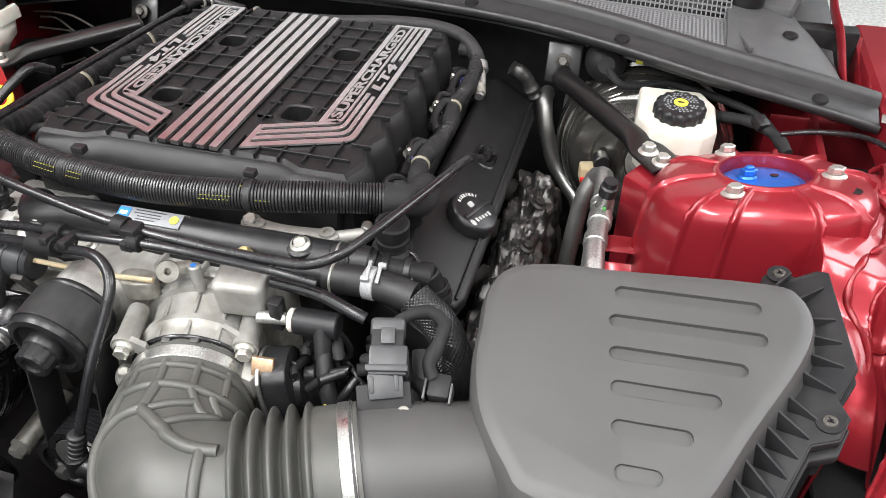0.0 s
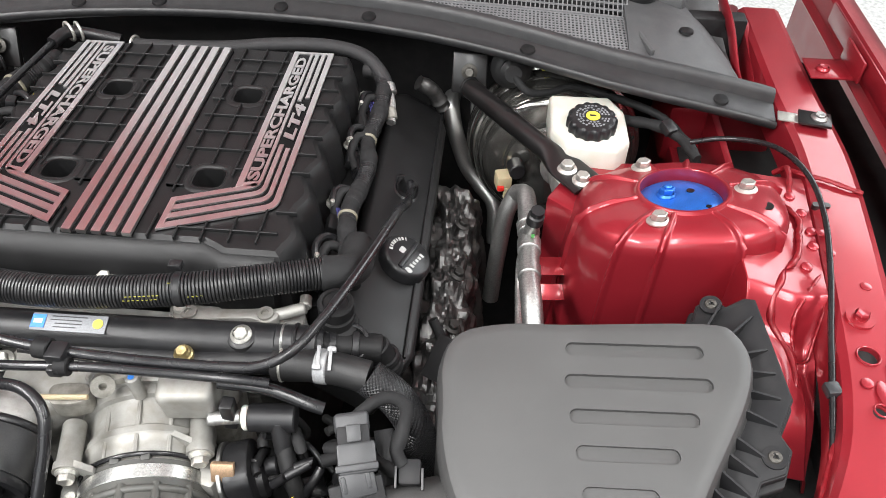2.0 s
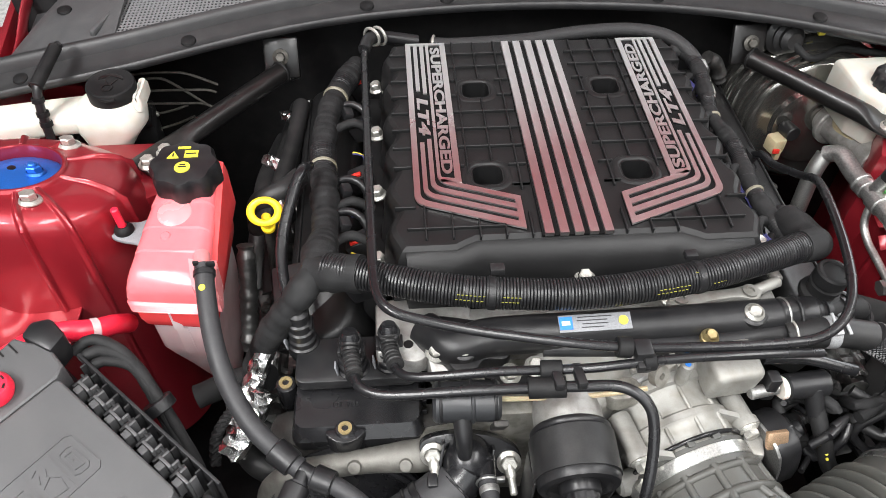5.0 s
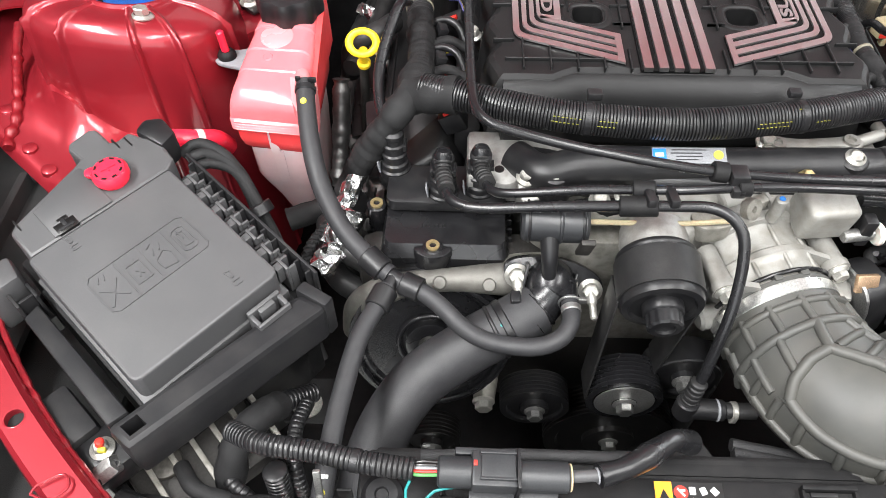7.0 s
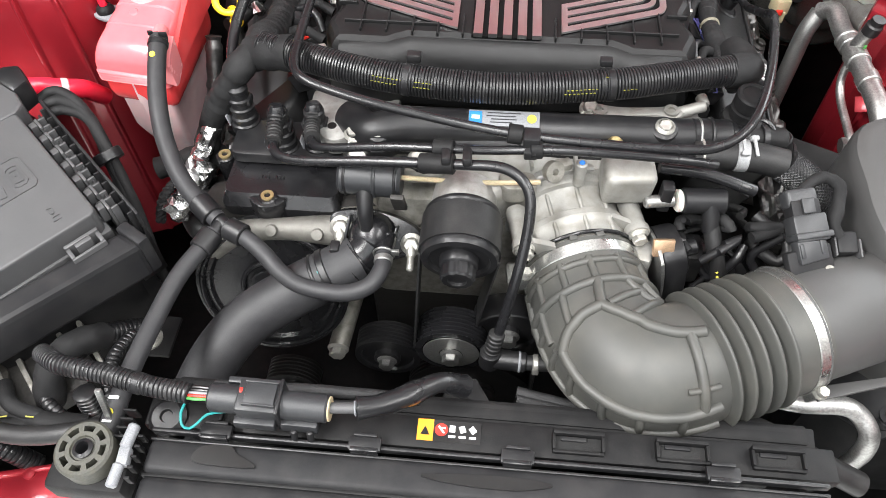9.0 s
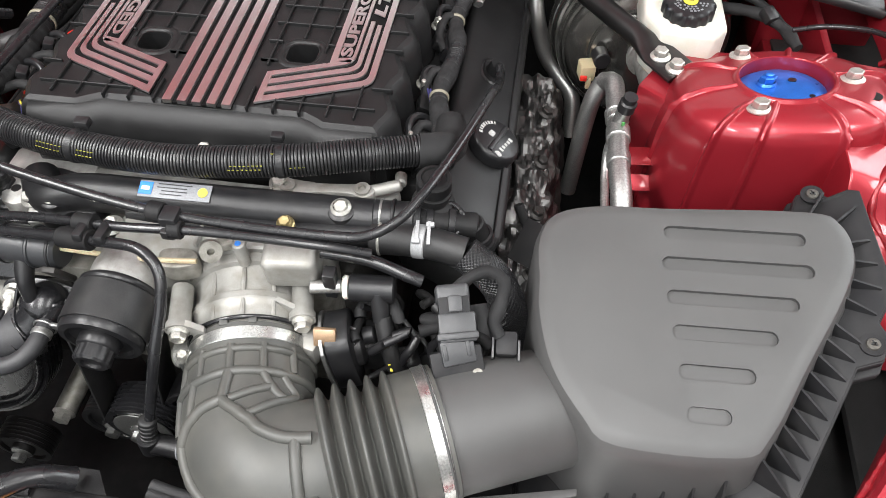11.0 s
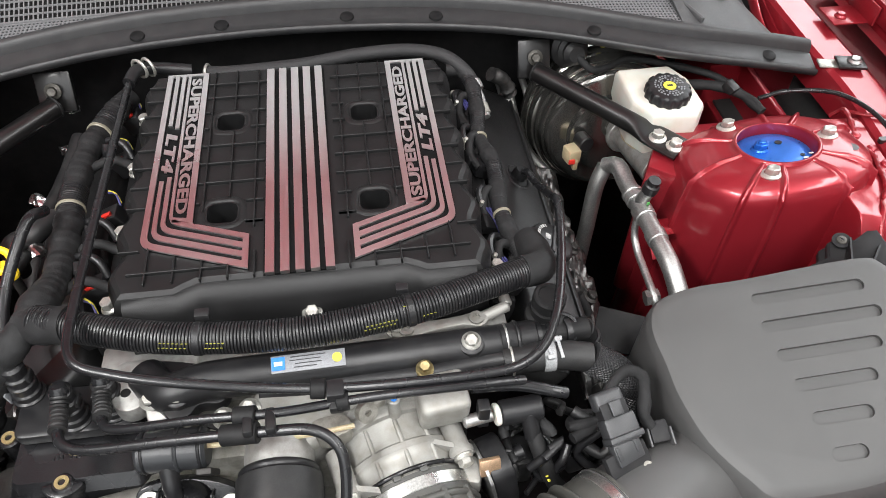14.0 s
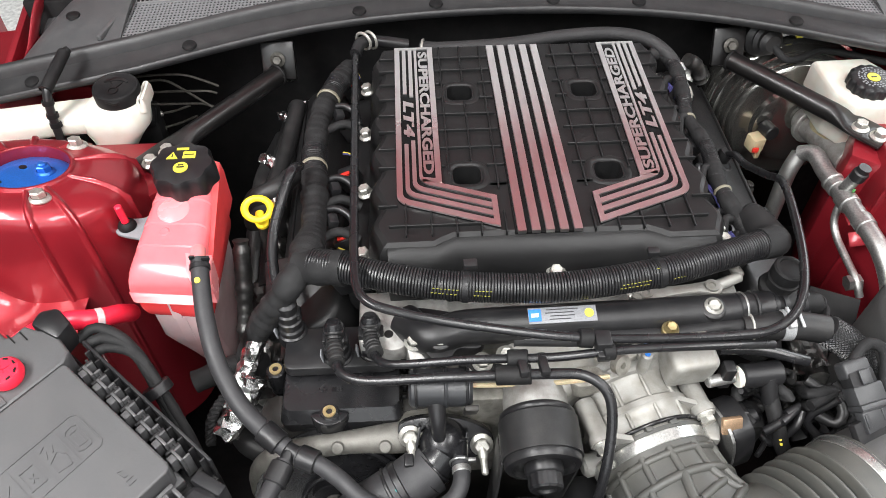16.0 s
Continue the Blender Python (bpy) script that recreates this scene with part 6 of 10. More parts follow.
FL = [(0.37, -0.03), (0.595, -0.012), (0.6, 0.004), (0.614, 0.006), (0.624, -0.004), (0.642, 0.004), (0.651, 0.002), (0.665, -0.105), (0.649, -0.136), (0.656, -0.152), (0.648, -0.172), (0.628, -0.178), (0.59, -0.262), (0.575, -0.295), (0.562, -0.3), (0.553, -0.312), (0.535, -0.31), (0.53, -0.295), (0.45, -0.295),
      (0.425, -0.305), (0.408, -0.31), (0.395, -0.296), (0.36, -0.26)]
part("flange", prism(FL[::-1], lambda x, y: flange_z(x, y) - 0.010, lambda x, y: flange_z(x, y), 0.0012), CHARCOAL, airbox, "charcoal flange of the lid")
# raised bead along the flange's edge, a dark joint, and the rim of the lower half beneath it
part("flange_bead", prism(grow(FL[::-1], 0.0012), lambda x, y: flange_z(x, y) - 0.0095, lambda x, y: flange_z(x, y) - 0.0015, 0.001), CHARCOAL, airbox, "thin outer edge of the flange")
lowo = grow(FL[::-1], -0.007)
part("lower_shell", prism(lowo, 0.5, lambda x, y: flange_z(x, y) - 0.0135, 0.004), MATT, airbox, "black lower half of the box")
part("lower_rim", prism(grow(FL[::-1], 0.0045), lambda x, y: flange_z(x, y) - 0.026, lambda x, y: flange_z(x, y) - 0.0165, 0.0015), CHARCOAL, airbox, "rim of the lower half")
for (x, y) in ((0.611, 0.0), (0.642, -0.158), (0.546, -0.300), (0.41, -0.299)):
    z = flange_z(x, y)
    sc = part("screw", lathe([(0.0075, 0), (0.0075, 0.0015), (0.0062, 0.0035), (0.003, 0.0042), (0, 0.0025)], 20, axis((x, y, z), (-0.2, -0.1, 1)) @ Matrix.Scale(0.85, 4)), GREASE, airbox, "dark cross head screw")
    part("screw_cross", merge(box((x, y, z + 0.0034), (0.0065, 0.0013, 0.001), 0, turn(0, 0, 30)), box((x, y, z + 0.0034), (0.0013, 0.0065, 0.001), 0, turn(0, 0, 30))), JETBLACK, sc)
    part("screw_collar", washer((x, y, z - 0.001), (-0.2, -0.1, 1), 0.006, 0.0105, 0.0028), CHARCOAL, airbox)
    part("screw_post", rod((x, y, z - 0.06), (x, y, z - 0.009), 0.0085), CHARCOAL, airbox)
# gusset ribs between shell and flange
rim = [(0.600, -0.035, 0.62, 0.0, 0), (0.618, -0.047, 0.645, -0.018, 0), (0.627, -0.065, 0.652, -0.055, 0), (0.627, -0.082, 0.655, -0.08, 0), (0.624, -0.1, 0.655, -0.105, 0), (0.619, -0.118, 0.648, -0.13, 0)]
for k in range(9):
    f = k / 8
    rim.append((0.608 - 0.058 * f, -0.142 - 0.12 * f, 0.634 - 0.058 * f, -0.158 - 0.125 * f, 0))
for k in range(5):
    rim.append((0.525 - 0.022 * k, -0.272, 0.527 - 0.022 * k, -0.296, 0))
for x0, y0, x1, y1, _ in rim:
    d = V((x1 - x0, y1 - y0))
    n = V((-d.y, d.x)).normalized() * 0.0011
    bm = bmesh.new()
    zt = min(top_z(x0, y0) - 0.014, flange_z(x0, y0) + 0.045)
    a = [bm.verts.new((x0 - d.x * 0.25 + q * n.x, y0 - d.y * 0.25 + q * n.y, zt)) for q in (1, -1)]
    b = [bm.verts.new((x1 + q * n.x, y1 + q * n.y, flange_z(x1, y1) + 0.002)) for q in (1, -1)]
    c = [bm.verts.new((x1 + q * n.x, y1 + q * n.y, flange_z(x1, y1) - 0.002)) for q in (1, -1)]
    e = [bm.verts.new((x0 - d.x * 0.25 + q * n.x, y0 - d.y * 0.25 + q * n.y, flange_z(x0, y0) - 0.002)) for q in (1, -1)]
    bm.faces.new((a[0], b[0], c[0], e[0]))
    bm.faces.new((a[1], e[1], c[1], b[1]))
    for p, q in ((a, b), (b, c), (c, e), (e, a)):
        bm.faces.new((p[0], p[1], q[1], q[0]))
    part("rib", bm, CHARCOAL, airbox)
# neck to the elbow
NK = [BEL1 - D2 * 0.002, BEL1 + D2 * 0.03, BEL1 + D2 * 0.06 + V((0, 0, -0.003)), BEL1 + D2 * 0.1 + V((0, 0, -0.009)), BEL1 + D2 * 0.14 + V((0, 0, -0.015))]
part("neck", sweep(spline(NK, 0.006), lambda f, d: 0.0575 + (0.006 if d < 0.014 and d > 0.010 else 0) - 0.004 * max(0, f - 0.35), 56), AIRBOX, airbox, "round grey neck")
part("neck_web", prism([(0.315, -0.315), (0.41, -0.285), (0.41, -0.278), (0.315, -0.30)], 0.785, 0.789, 0.001), AIRBOX, airbox, "thin web under the neck")
# front bracket of the box
brk = part("bracket", box((0.462, -0.317, 0.766), (0.07, 0.043, 0.016), 0.0005), CHARCOAL, airbox, "ribbed dark bracket")
for k in range(5):
    part("bracket_rib", box((0.462, -0.296 - 0.0105 * k, 0.7765), (0.07, 0.0022, 0.0055), 0.0004), CHARCOAL, brk)
for k in range(7):
    part("bracket_rib", box((0.43 + 0.0107 * k, -0.317, 0.776), (0.002, 0.043, 0.0045), 0.0004), CHARCOAL, brk)
# solid black block whose colour imitates the slot's depth
part("bracket_slot", box((0.462, -0.303, 0.776), (0.032, 0.010, 0.0135), 0.001), JETBLACK, brk, "black piece for the shade of a slot")
part("bracket_arm", box((0.53, -0.30, 0.765), (0.07, 0.025, 0.02), 0.003), CHARCOAL, airbox)

# mass air sensor on the neck
sen = thing("air_flow_sensor", (0.293, -0.205, 0.865), "grey air flow sensor plug on the intake neck", "sensor")
sb = turn(38, 0, 22)
st = turn(28, 0, 14)
part("base", box((0.293, -0.217, 0.874), (0.046, 0.030, 0.010), 0.002, sb), CHARCOAL, sen)
part("step", box((0.292, -0.209, 0.884), (0.03, 0.022, 0.012), 0.002, sb), PLUGGREY, sen)
part("step_rib", box((0.282, -0.215, 0.889), (0.004, 0.014, 0.004), 0.0008, sb), PLUGGREY, sen)
part("step_rib", box((0.301, -0.207, 0.889), (0.004, 0.014, 0.004), 0.0008, sb), PLUGGREY, sen)
part("plug", box((0.289, -0.191, 0.893), (0.033, 0.026, 0.020), 0.0025, st), PLUGGREY, sen, "grey plug collar")
part("plug_rim", box((0.2905, -0.199, 0.892), (0.036, 0.006, 0.022), 0.0015, st), PLUGGREY, sen)
part("neck_grip", box((0.284, -0.176, 0.902), (0.028, 0.018, 0.017), 0.002, st), CHARCOAL, sen)
part("latch", box((0.2855, -0.179, 0.9125), (0.012, 0.014, 0.003), 0.0008, st), PLUGGREY, sen)
part("boot", box((0.281, -0.166, 0.906), (0.030, 0.018, 0.018), 0.004, st, 3), PLUGGREY, sen, "grey boot")
for x, y, z in ((0.3115, -0.222, 0.878),):
    part("screw", lathe([(0.0045, -0.012), (0.0045, 0.0), (0.0062, 0.001), (0.0058, 0.003), (0.003, 0.0035), (0, 0.002)], 20, axis((x, y, z - 0.006), (0.1, -0.2, 1)) @ Matrix.Scale(0.8, 4)), DULLCAST, sen, "zinc screw")
part("plug_lead", hose([(0.284, -0.160, 0.906), (0.294, -0.148, 0.909), (0.31, -0.138, 0.908), (0.325, -0.143, 0.903), (0.324, -0.16, 0.893), (0.320, -0.176, 0.884), (0.326, -0.184, 0.876)], 0.0062, lumps=0.3), TAPE, sen, "taped cable")
part("side_plug", box((0.333, -0.187, 0.868), (0.02, 0.022, 0.02), 0.003, turn(20, 0, 5)), CHARCOAL, sen, "black plug")
for q in (-1, 1):
    part("plug_guide", box((0.333 + 0.0115 * q, -0.193, 0.868), (0.002, 0.018, 0.018), 0.0005, turn(20, 0, 5)), FUSEBOX, sen)
part("cable", hose([(0.303, -0.142, 0.86), (0.31, -0.17, 0.84), (0.3, -0.19, 0.79), (0.29, -0.19, 0.74)], 0.009, lumps=0.05), BRAID, sen, "braided cable")

# wiring mess between throttle and airbox
ww = thing("throttle_wiring", (0.24, -0.17, 0.78), "tangle of black taped wires and plugs beside the throttle", "wiring loom")
rnd = random.Random(5)
for k in range(13):
    a = V((0.19 + 0.1 * rnd.random(), -0.14 - 0.05 * rnd.random(), 0.84 + 0.02 * rnd.random()))
    pts = [a]
    for j in range(4):
        a = a + V((rnd.uniform(-0.03, 0.035), rnd.uniform(-0.03, 0.03), rnd.uniform(-0.04, 0.004)))
        pts.append(V((min(0.335, max(0.19, a.x)), min(-0.12, max(-0.215, a.y)), a.z)))
    part("wire", hose(pts, rnd.choice((0.003, 0.0045, 0.006)), 10, lumps=0.1), rnd.choice((TAPE, LOOM, RUBBER)), ww)
for k in range(4):
    part("plug", box((0.205 + 0.03 * k, -0.165 - 0.012 * (k % 2), 0.81 - 0.01 * k), (0.028, 0.022, 0.02), 0.003, turn(20 * k, 15, 30 * k)), PLASTIC, ww)
part("yellow_wire", hose([(0.222, -0.19, 0.818), (0.226, -0.197, 0.822), (0.23, -0.192, 0.815)], 0.0016, 8), MARK, ww, "yellow wire")
part("yellow_wire", hose([(0.226, -0.19, 0.822), (0.228, -0.2, 0.815)], 0.0016, 8), MARK, ww, "yellow wire")
part("bracket_plate", box((0.36, -0.02, 0.80), (0.06, 0.05, 0.004), 0.001, turn(30, 0, -25)), MATT, ww, "black bracket plate")

# ---------------- belt drive ----------------
def pulley(name, c, r, w, label, grooves=0, hub=0.35, face=JETBLACK, boltmat=STEEL, d=(0, -0.97, 0.0)):
    t = thing(name, (c[0], c[1], c[2] - r), label, "pulley", "belt pulleys")
    m = axis(c, d)
    prof = [(0, -w)]
    if grooves:
        prof.append((r, -w))
        for k in range(grooves):
            z = -w + w * (k + 0.5) / grooves
            prof += [(r, z - 0.0019), (r - 0.0035, z - 0.0003), (r - 0.0035, z + 0.0003), (r, z + 0.0019)]
        prof.append((r, 0))
    else:
        prof += [(r - 0.001, -w), (r, -w + 0.001), (r, -0.0015)]
    prof += [(r - 0.0015, 0), (r * 0.82, 0.0), (r * 0.78, -0.004), (r * hub, -0.004), (r * hub, 0.003), (r * hub * 0.9, 0.004), (0, 0.004)]
    part("wheel", lathe(prof, 56, m), face, t)
    part("bolt", hexhead(m @ V((0, 0, 0.003)), m.to_3x3() @ V((0, 0, 1)), 0.0095, 0.012, 1.35), boltmat, t, "hexagon bolt")
    return t


SD = (0.0, -0.93, -0.1)
snout = thing("supercharger_pulley", (-0.034, -0.2, 0.82), "black supercharger drive pulley wrapped by a ribbed belt", "pulley", "belt pulleys")
sm = axis((-0.034, -0.232, 0.86), SD)
part("collar", lathe([(0, -0.085), (0.031, -0.085), (0.033, -0.07), (0.033, -0.055), (0, -0.055)], 48, sm), CAST, snout, "silver cast collar")
part("wheel", lathe([(0, -0.055), (0.037, -0.055), (0.0385, -0.053)] + [(0.0385 - 0.0012 * (k % 2), -0.05 + 0.0016 * k) for k in range(24)] + [(0.0385, -0.0115), (0.0385, -0.003), (0.037, 0.0), (0.031, 0.001), (0.029, -0.003), (0.0, -0.003)], 64, sm), PLASTIC, snout)
part("hub", lathe([(0.019, -0.004), (0.019, 0.006), (0.0185, 0.007), (0.0165, 0.008), (0.0165, 0.02), (0.0145, 0.022), (0.0095, 0.022), (0.009, 0.019), (0, 0.019)], 72, sm, lambda a, r, z: 1 + (0.03 * math.cos(12 * a) if r > 0.014 and z > 0.0075 else 0)), PLASTIC, snout, "stepped black hub")
pulley("idler_pulley", (-0.041, -0.245, 0.70), 0.041, 0.035, "black grooved idler pulley with a steel face and bolt", 7, 0.34, GLOSS)
part("steel_face", lathe([(0.032, 0), (0.032, 0.001), (0.012, 0.003), (0.0, 0.003)], 40, axis((-0.041, -0.2455, 0.70), (0, -1, 0))), STEEL, bpy.data.objects["idler_pulley"], "grey steel face")
pulley("tensioner_pulley", (0.022, -0.225, 0.715), 0.04, 0.03, "black smooth belt tensioner pulley", 0, 0.3, PLASTIC)
pulley("lower_idler_pulley", (-0.126, -0.207, 0.6), 0.042, 0.03, "black lower idler pulley", 6, 0.4, PLASTIC)
pulley("crank_pulley", (-0.02, -0.2, 0.5), 0.085, 0.04, "black crankshaft pulley low in the bay", 7, 0.4, JETBLACK)
pulley("water_pump_pulley", (-0.25, -0.2, 0.735), 0.088, 0.03, "large glossy black water pump pulley", 5, 0.3, GLOSS, DARKMETAL, (0.05, -0.9, 0.35))
for r_, o_ in ((0.08, 0.003), (0.034, -0.002)):
    part("ring", torus(V((-0.25, -0.2, 0.735)) + V((0.05, -0.9, 0.35)).normalized() * o_, (0.05, -0.9, 0.35), r_, 0.0032, 56, 10), GLOSS, bpy.data.objects["water_pump_pulley"])
pulley("alternator_pulley", (-0.25, -0.24, 0.56), 0.035, 0.03, "black alternator pulley low in the bay", 6, 0.4, JETBLACK)


def belt(p, q, w, name="drive_belt"):
    """A flat ribbed run between two points, its width along y."""
    p, q = V(p), V(q)
    d = (q - p).normalized()
    n = d.cross(V((0, 1, 0))).normalized()
    bms = [moved(box((0, 0, 0), ((q - p).length, w, 0.0022), 0.0003), Matrix.Translation((p + q) / 2) @ Matrix((d, V((0, 1, 0)) - d * d.y, n)).transposed().to_4x4())]
    return bms[0]


drive = thing("drive_belt", (-0.03, -0.21, 0.5), "black ribbed rubber drive belt", "belt")
part("run", belt((-0.0735, -0.208, 0.855), (-0.083, -0.228, 0.70), 0.036), RUBBER, drive)
part("run", belt((0.005, -0.208, 0.85), (-0.014, -0.213, 0.735), 0.036), RUBBER, drive)
part("wrap", lathe([(0.0387, -0.046), (0.0404, -0.046), (0.0404, -0.008), (0.0387, -0.008), (0.0387, -0.046)], 64, sm), RUBBER, drive)
part("run", belt((0.06, -0.21, 0.70), (0.06, -0.2, 0.5), 0.034), RUBBER, drive)
for x, z in ((-0.188, 0.614),):
    lb = thing("mounting_bolt", (x, -0.217, z - 0.02), "zinc bolt in a cast boss low on the engine", "bolt")
    part("boss", rod((x + 0.012, -0.13, z + 0.02), (x, -0.205, z), 0.013), DULLCAST, lb)
    part("head", hexhead((x, -0.206, z), (0, -1, 0), 0.0105, 0.012, 1.3), ZINC, lb)

# cast arch over the water pump
arch = thing("water_pump_housing", (-0.25, -0.17, 0.78), "cast aluminium arch of the water pump housing", "pump housing")
part("arch", sweep(spline([(-0.335, -0.172, 0.715), (-0.322, -0.172, 0.765), (-0.285, -0.17, 0.797), (-0.23, -0.168, 0.808), (-0.17, -0.163, 0.805), (-0.12, -0.157, 0.80)], 0.006), lambda f, d: 0.015 + 0.003 * math.sin(9 * f), 18), GREYCAST, arch)
part("back", box((-0.23, -0.13, 0.74), (0.2, 0.05, 0.16), 0.02), DARKMETAL, arch)
for x, z in ((-0.312, 0.778), (-0.24, 0.82), (-0.19, 0.818)):
    part("rivet", lathe([(0.007, 0), (0.006, 0.004), (0, 0.005)], 16, axis((x, -0.178, z - 0.003), (0, -0.7, 0.7))), GREYCAST, arch)

# thermostat neck and its flange
th = thing("thermostat_housing", (-0.128, -0.18, 0.77), "black plastic thermostat neck on a bolted flange", "thermostat housing")
tn = V((0.0, -0.75, 0.62)).normalized()
tx = (V((-0.088, -0.178, 0.813)) - V((-0.163, -0.173, 0.829))).normalized()
ty = tn.cross(tx).normalized()
tm = Matrix((tx, ty, tn)).transposed().to_4x4()
tm.translation = V((-0.1255, -0.170, 0.818))
TPL = smooth_loop([(-0.052, 0.002), (-0.043, 0.013), (-0.014, 0.021), (0.016, 0.021), (0.042, 0.013), (0.052, 0.0), (0.043, -0.013), (0.018, -0.028), (-0.018, -0.028), (-0.043, -0.012)], 4)
part("flange", prism(TPL, -0.006, 0.006, 0.0015, tm), GLOSS, th, "black bolted flange")
part("gasket", prism(grow(TPL, 0.0015), -0.0085, -0.0065, 0, tm), RUBBER, th, "thin black gasket")
part("seat", moved(loft([[(x * k, y * k + dy, z) for x, y in grow(TPL, 0.005)] for k, dy, z in ((1.25, -0.004, -0.05), (1.12, 0.0, -0.026), (1.0, 0.0, -0.009))]), tm), DULLCAST, th, "dirty cast seat")
part("dome", moved(lathe([(0.0, 0.034), (0.012, 0.032), (0.02, 0.026), (0.0245, 0.016), (0.0255, 0.005)], 32), tm @ Matrix.Translation((-0.003, -0.004, 0))), GLOSS, th, "glossy domed outlet")
part("neck", hose([(-0.128, -0.186, 0.822), (-0.138, -0.196, 0.812), (-0.152, -0.21, 0.803)], 0.0225, 22), GLOSS, th)
for k in range(3):
    part("neck_ring", torus(V((-0.1415 - 0.005 * k, -0.1995 - 0.0045 * k, 0.8095 - 0.0025 * k)), (-0.75, -0.6, -0.38), 0.0232, 0.0018, 28, 8), GLOSS, th)
part("branch", merge(rod((-0.112, -0.186, 0.826), (-0.1135, -0.212, 0.828), 0.0088), rod((-0.118, -0.176, 0.826), (-0.112, -0.19, 0.828), 0.0105)), GLOSS, th)
for x in (-0.03, 0.02):
    part("web", moved(box((x, -0.002, 0.012), (0.003, 0.03, 0.014), 0.001), tm), GLOSS, th)
for x, y, z in ((-0.163, -0.175, 0.828), (-0.088, -0.180, 0.812)):
    p = V((x, y, z))
    sd = V((0.04, -0.93, -0.2)).normalized()
    part("stud", merge(hexhead(p, tn, 0.0085, 0.009, 1.45), rod(p + tn * 0.005, p + tn * 0.005 + sd * 0.03, 0.0038, 14), lathe([(0.0052, 0), (0.0052, 0.006), (0.004, 0.008)], 14, axis(p + tn * 0.005 + sd * 0.006, sd))), ZINC, th, "zinc stud and nut")
part("coolant_clip", merge(torus((-0.113, -0.208, 0.8295), (0, -1, 0.05), 0.0105, 0.0012, 24, 8), box((-0.101, -0.208, 0.834), (0.008, 0.004, 0.007), 0.0008)), STEEL, th, "steel clip")

# solenoid above the thermostat
so = thing("purge_solenoid", (-0.13, -0.15, 0.85), "grey black cylindrical solenoid with a thin pipe", "solenoid")
part("can", merge(rod((-0.162, -0.15, 0.883), (-0.098, -0.152, 0.883), 0.0195, 28, 0.003), torus((-0.125, -0.151, 0.883), (1, 0, 0), 0.0195, 0.002, 28, 8)), GREYP, so)
part("strap", box((-0.1, -0.17, 0.868), (0.014, 0.006, 0.04), 0.0015, turn(24, 0, 0)), DARKMETAL, so, "dull bracket")
part("nipple", sweep(spline([(-0.135, -0.163, 0.878), (-0.134, -0.178, 0.862), (-0.133, -0.186, 0.842)], 0.003), lambda f, d: 0.0095 - 0.0025 * f, 18), PLASTIC, so)
for x, y in ((-0.155, -0.15), (-0.104, -0.152)):
    part("band", torus((x, y, 0.883), (1, 0, 0), 0.0195, 0.0016, 28, 8), PLASTIC, so)
part("thin_pipe", hose([(-0.1, -0.153, 0.887), (-0.06, -0.156, 0.89), (-0.01, -0.158, 0.893), (0.04, -0.155, 0.895)], 0.0026, 8), AMBER, so, "thin pale pipe")

# ---------------- hoses at the front ----------------
tophose = thing("radiator_hose", (-0.28, -0.28, 0.7), "thick matt black radiator hose", "hose")
RH = [(-0.143, -0.2, 0.806), (-0.168, -0.215, 0.8), (-0.215, -0.236, 0.783), (-0.262, -0.265, 0.762), (-0.295, -0.31, 0.735), (-0.312, -0.366, 0.70), (-0.318, -0.43, 0.65)]
part("rubber", hose(RH, 0.0275, 28), HOSEGREY, tophose)
part("clamp", merge(band(RH, 0.10, 0.008, 0.0292, 32), band(RH, 0.135, 0.004, 0.0289, 32), box((-0.165, -0.203, 0.829), (0.01, 0.014, 0.008), 0.002)), PLASTIC, tophose, "black spring clamp")
for x, y, z in ((-0.185, -0.22, 0.8215), (-0.178, -0.23, 0.8215)):
    part("paint_dot", lathe([(0.0022, 0), (0.0018, 0.0008), (0, 0.001)], 10, axis((x, y, z), (0, -0.4, 1))), TEAL, tophose, "teal paint dot")

vent = thing("coolant_vent_hose", (-0.33, -0.12, 0.84), "black rubber coolant hose from the tank to a plastic tee", "hose")
VH = [(-0.386, -0.002, 0.925), (-0.383, -0.025, 0.918), (-0.374, -0.07, 0.9), (-0.36, -0.11, 0.88), (-0.335, -0.15, 0.862), (-0.305, -0.178, 0.85), (-0.288, -0.19, 0.845)]
part("rubber", hose(VH, 0.0098, 18), HOSEGREY, vent)
VB = [(-0.277, -0.198, 0.845), (-0.255, -0.208, 0.842), (-0.235, -0.22, 0.833), (-0.215, -0.236, 0.824), (-0.19, -0.248, 0.82), (-0.15, -0.254, 0.822), (-0.124, -0.246, 0.826), (-0.113, -0.228, 0.83), (-0.113, -0.204, 0.83)]
part("rubber", hose(VB, 0.0088, 18), HOSEGREY, vent)
VC = [(-0.289, -0.203, 0.842), (-0.297, -0.222, 0.84), (-0.312, -0.26, 0.838), (-0.322, -0.32, 0.835), (-0.326, -0.37, 0.835), (-0.328, -0.42, 0.83)]
part("rubber", hose(VC, 0.0092, 18), HOSEGREY, vent)
part("tee", merge(rod((-0.3, -0.182, 0.847), (-0.266, -0.203, 0.841), 0.0075), rod((-0.284, -0.193, 0.844), (-0.291, -0.21, 0.841), 0.0075)), PLASTIC, vent, "black plastic tee")
part("sleeve_end", merge(band(VH, 0.93, 0.024, 0.0128), band(VB, 0.06, 0.02, 0.0122), band(VC, 0.07, 0.022, 0.0124)), PLASTIC, vent, "smooth black crimp sleeves")
part("spring_clip", merge(band(VH, 0.045, 0.007, 0.0112), box((-0.377, -0.008, 0.9335), (0.009, 0.003, 0.006), 0.001), box((-0.392, -0.006, 0.933), (0.006, 0.003, 0.006), 0.001)), PLASTIC, vent, "black spring clip")
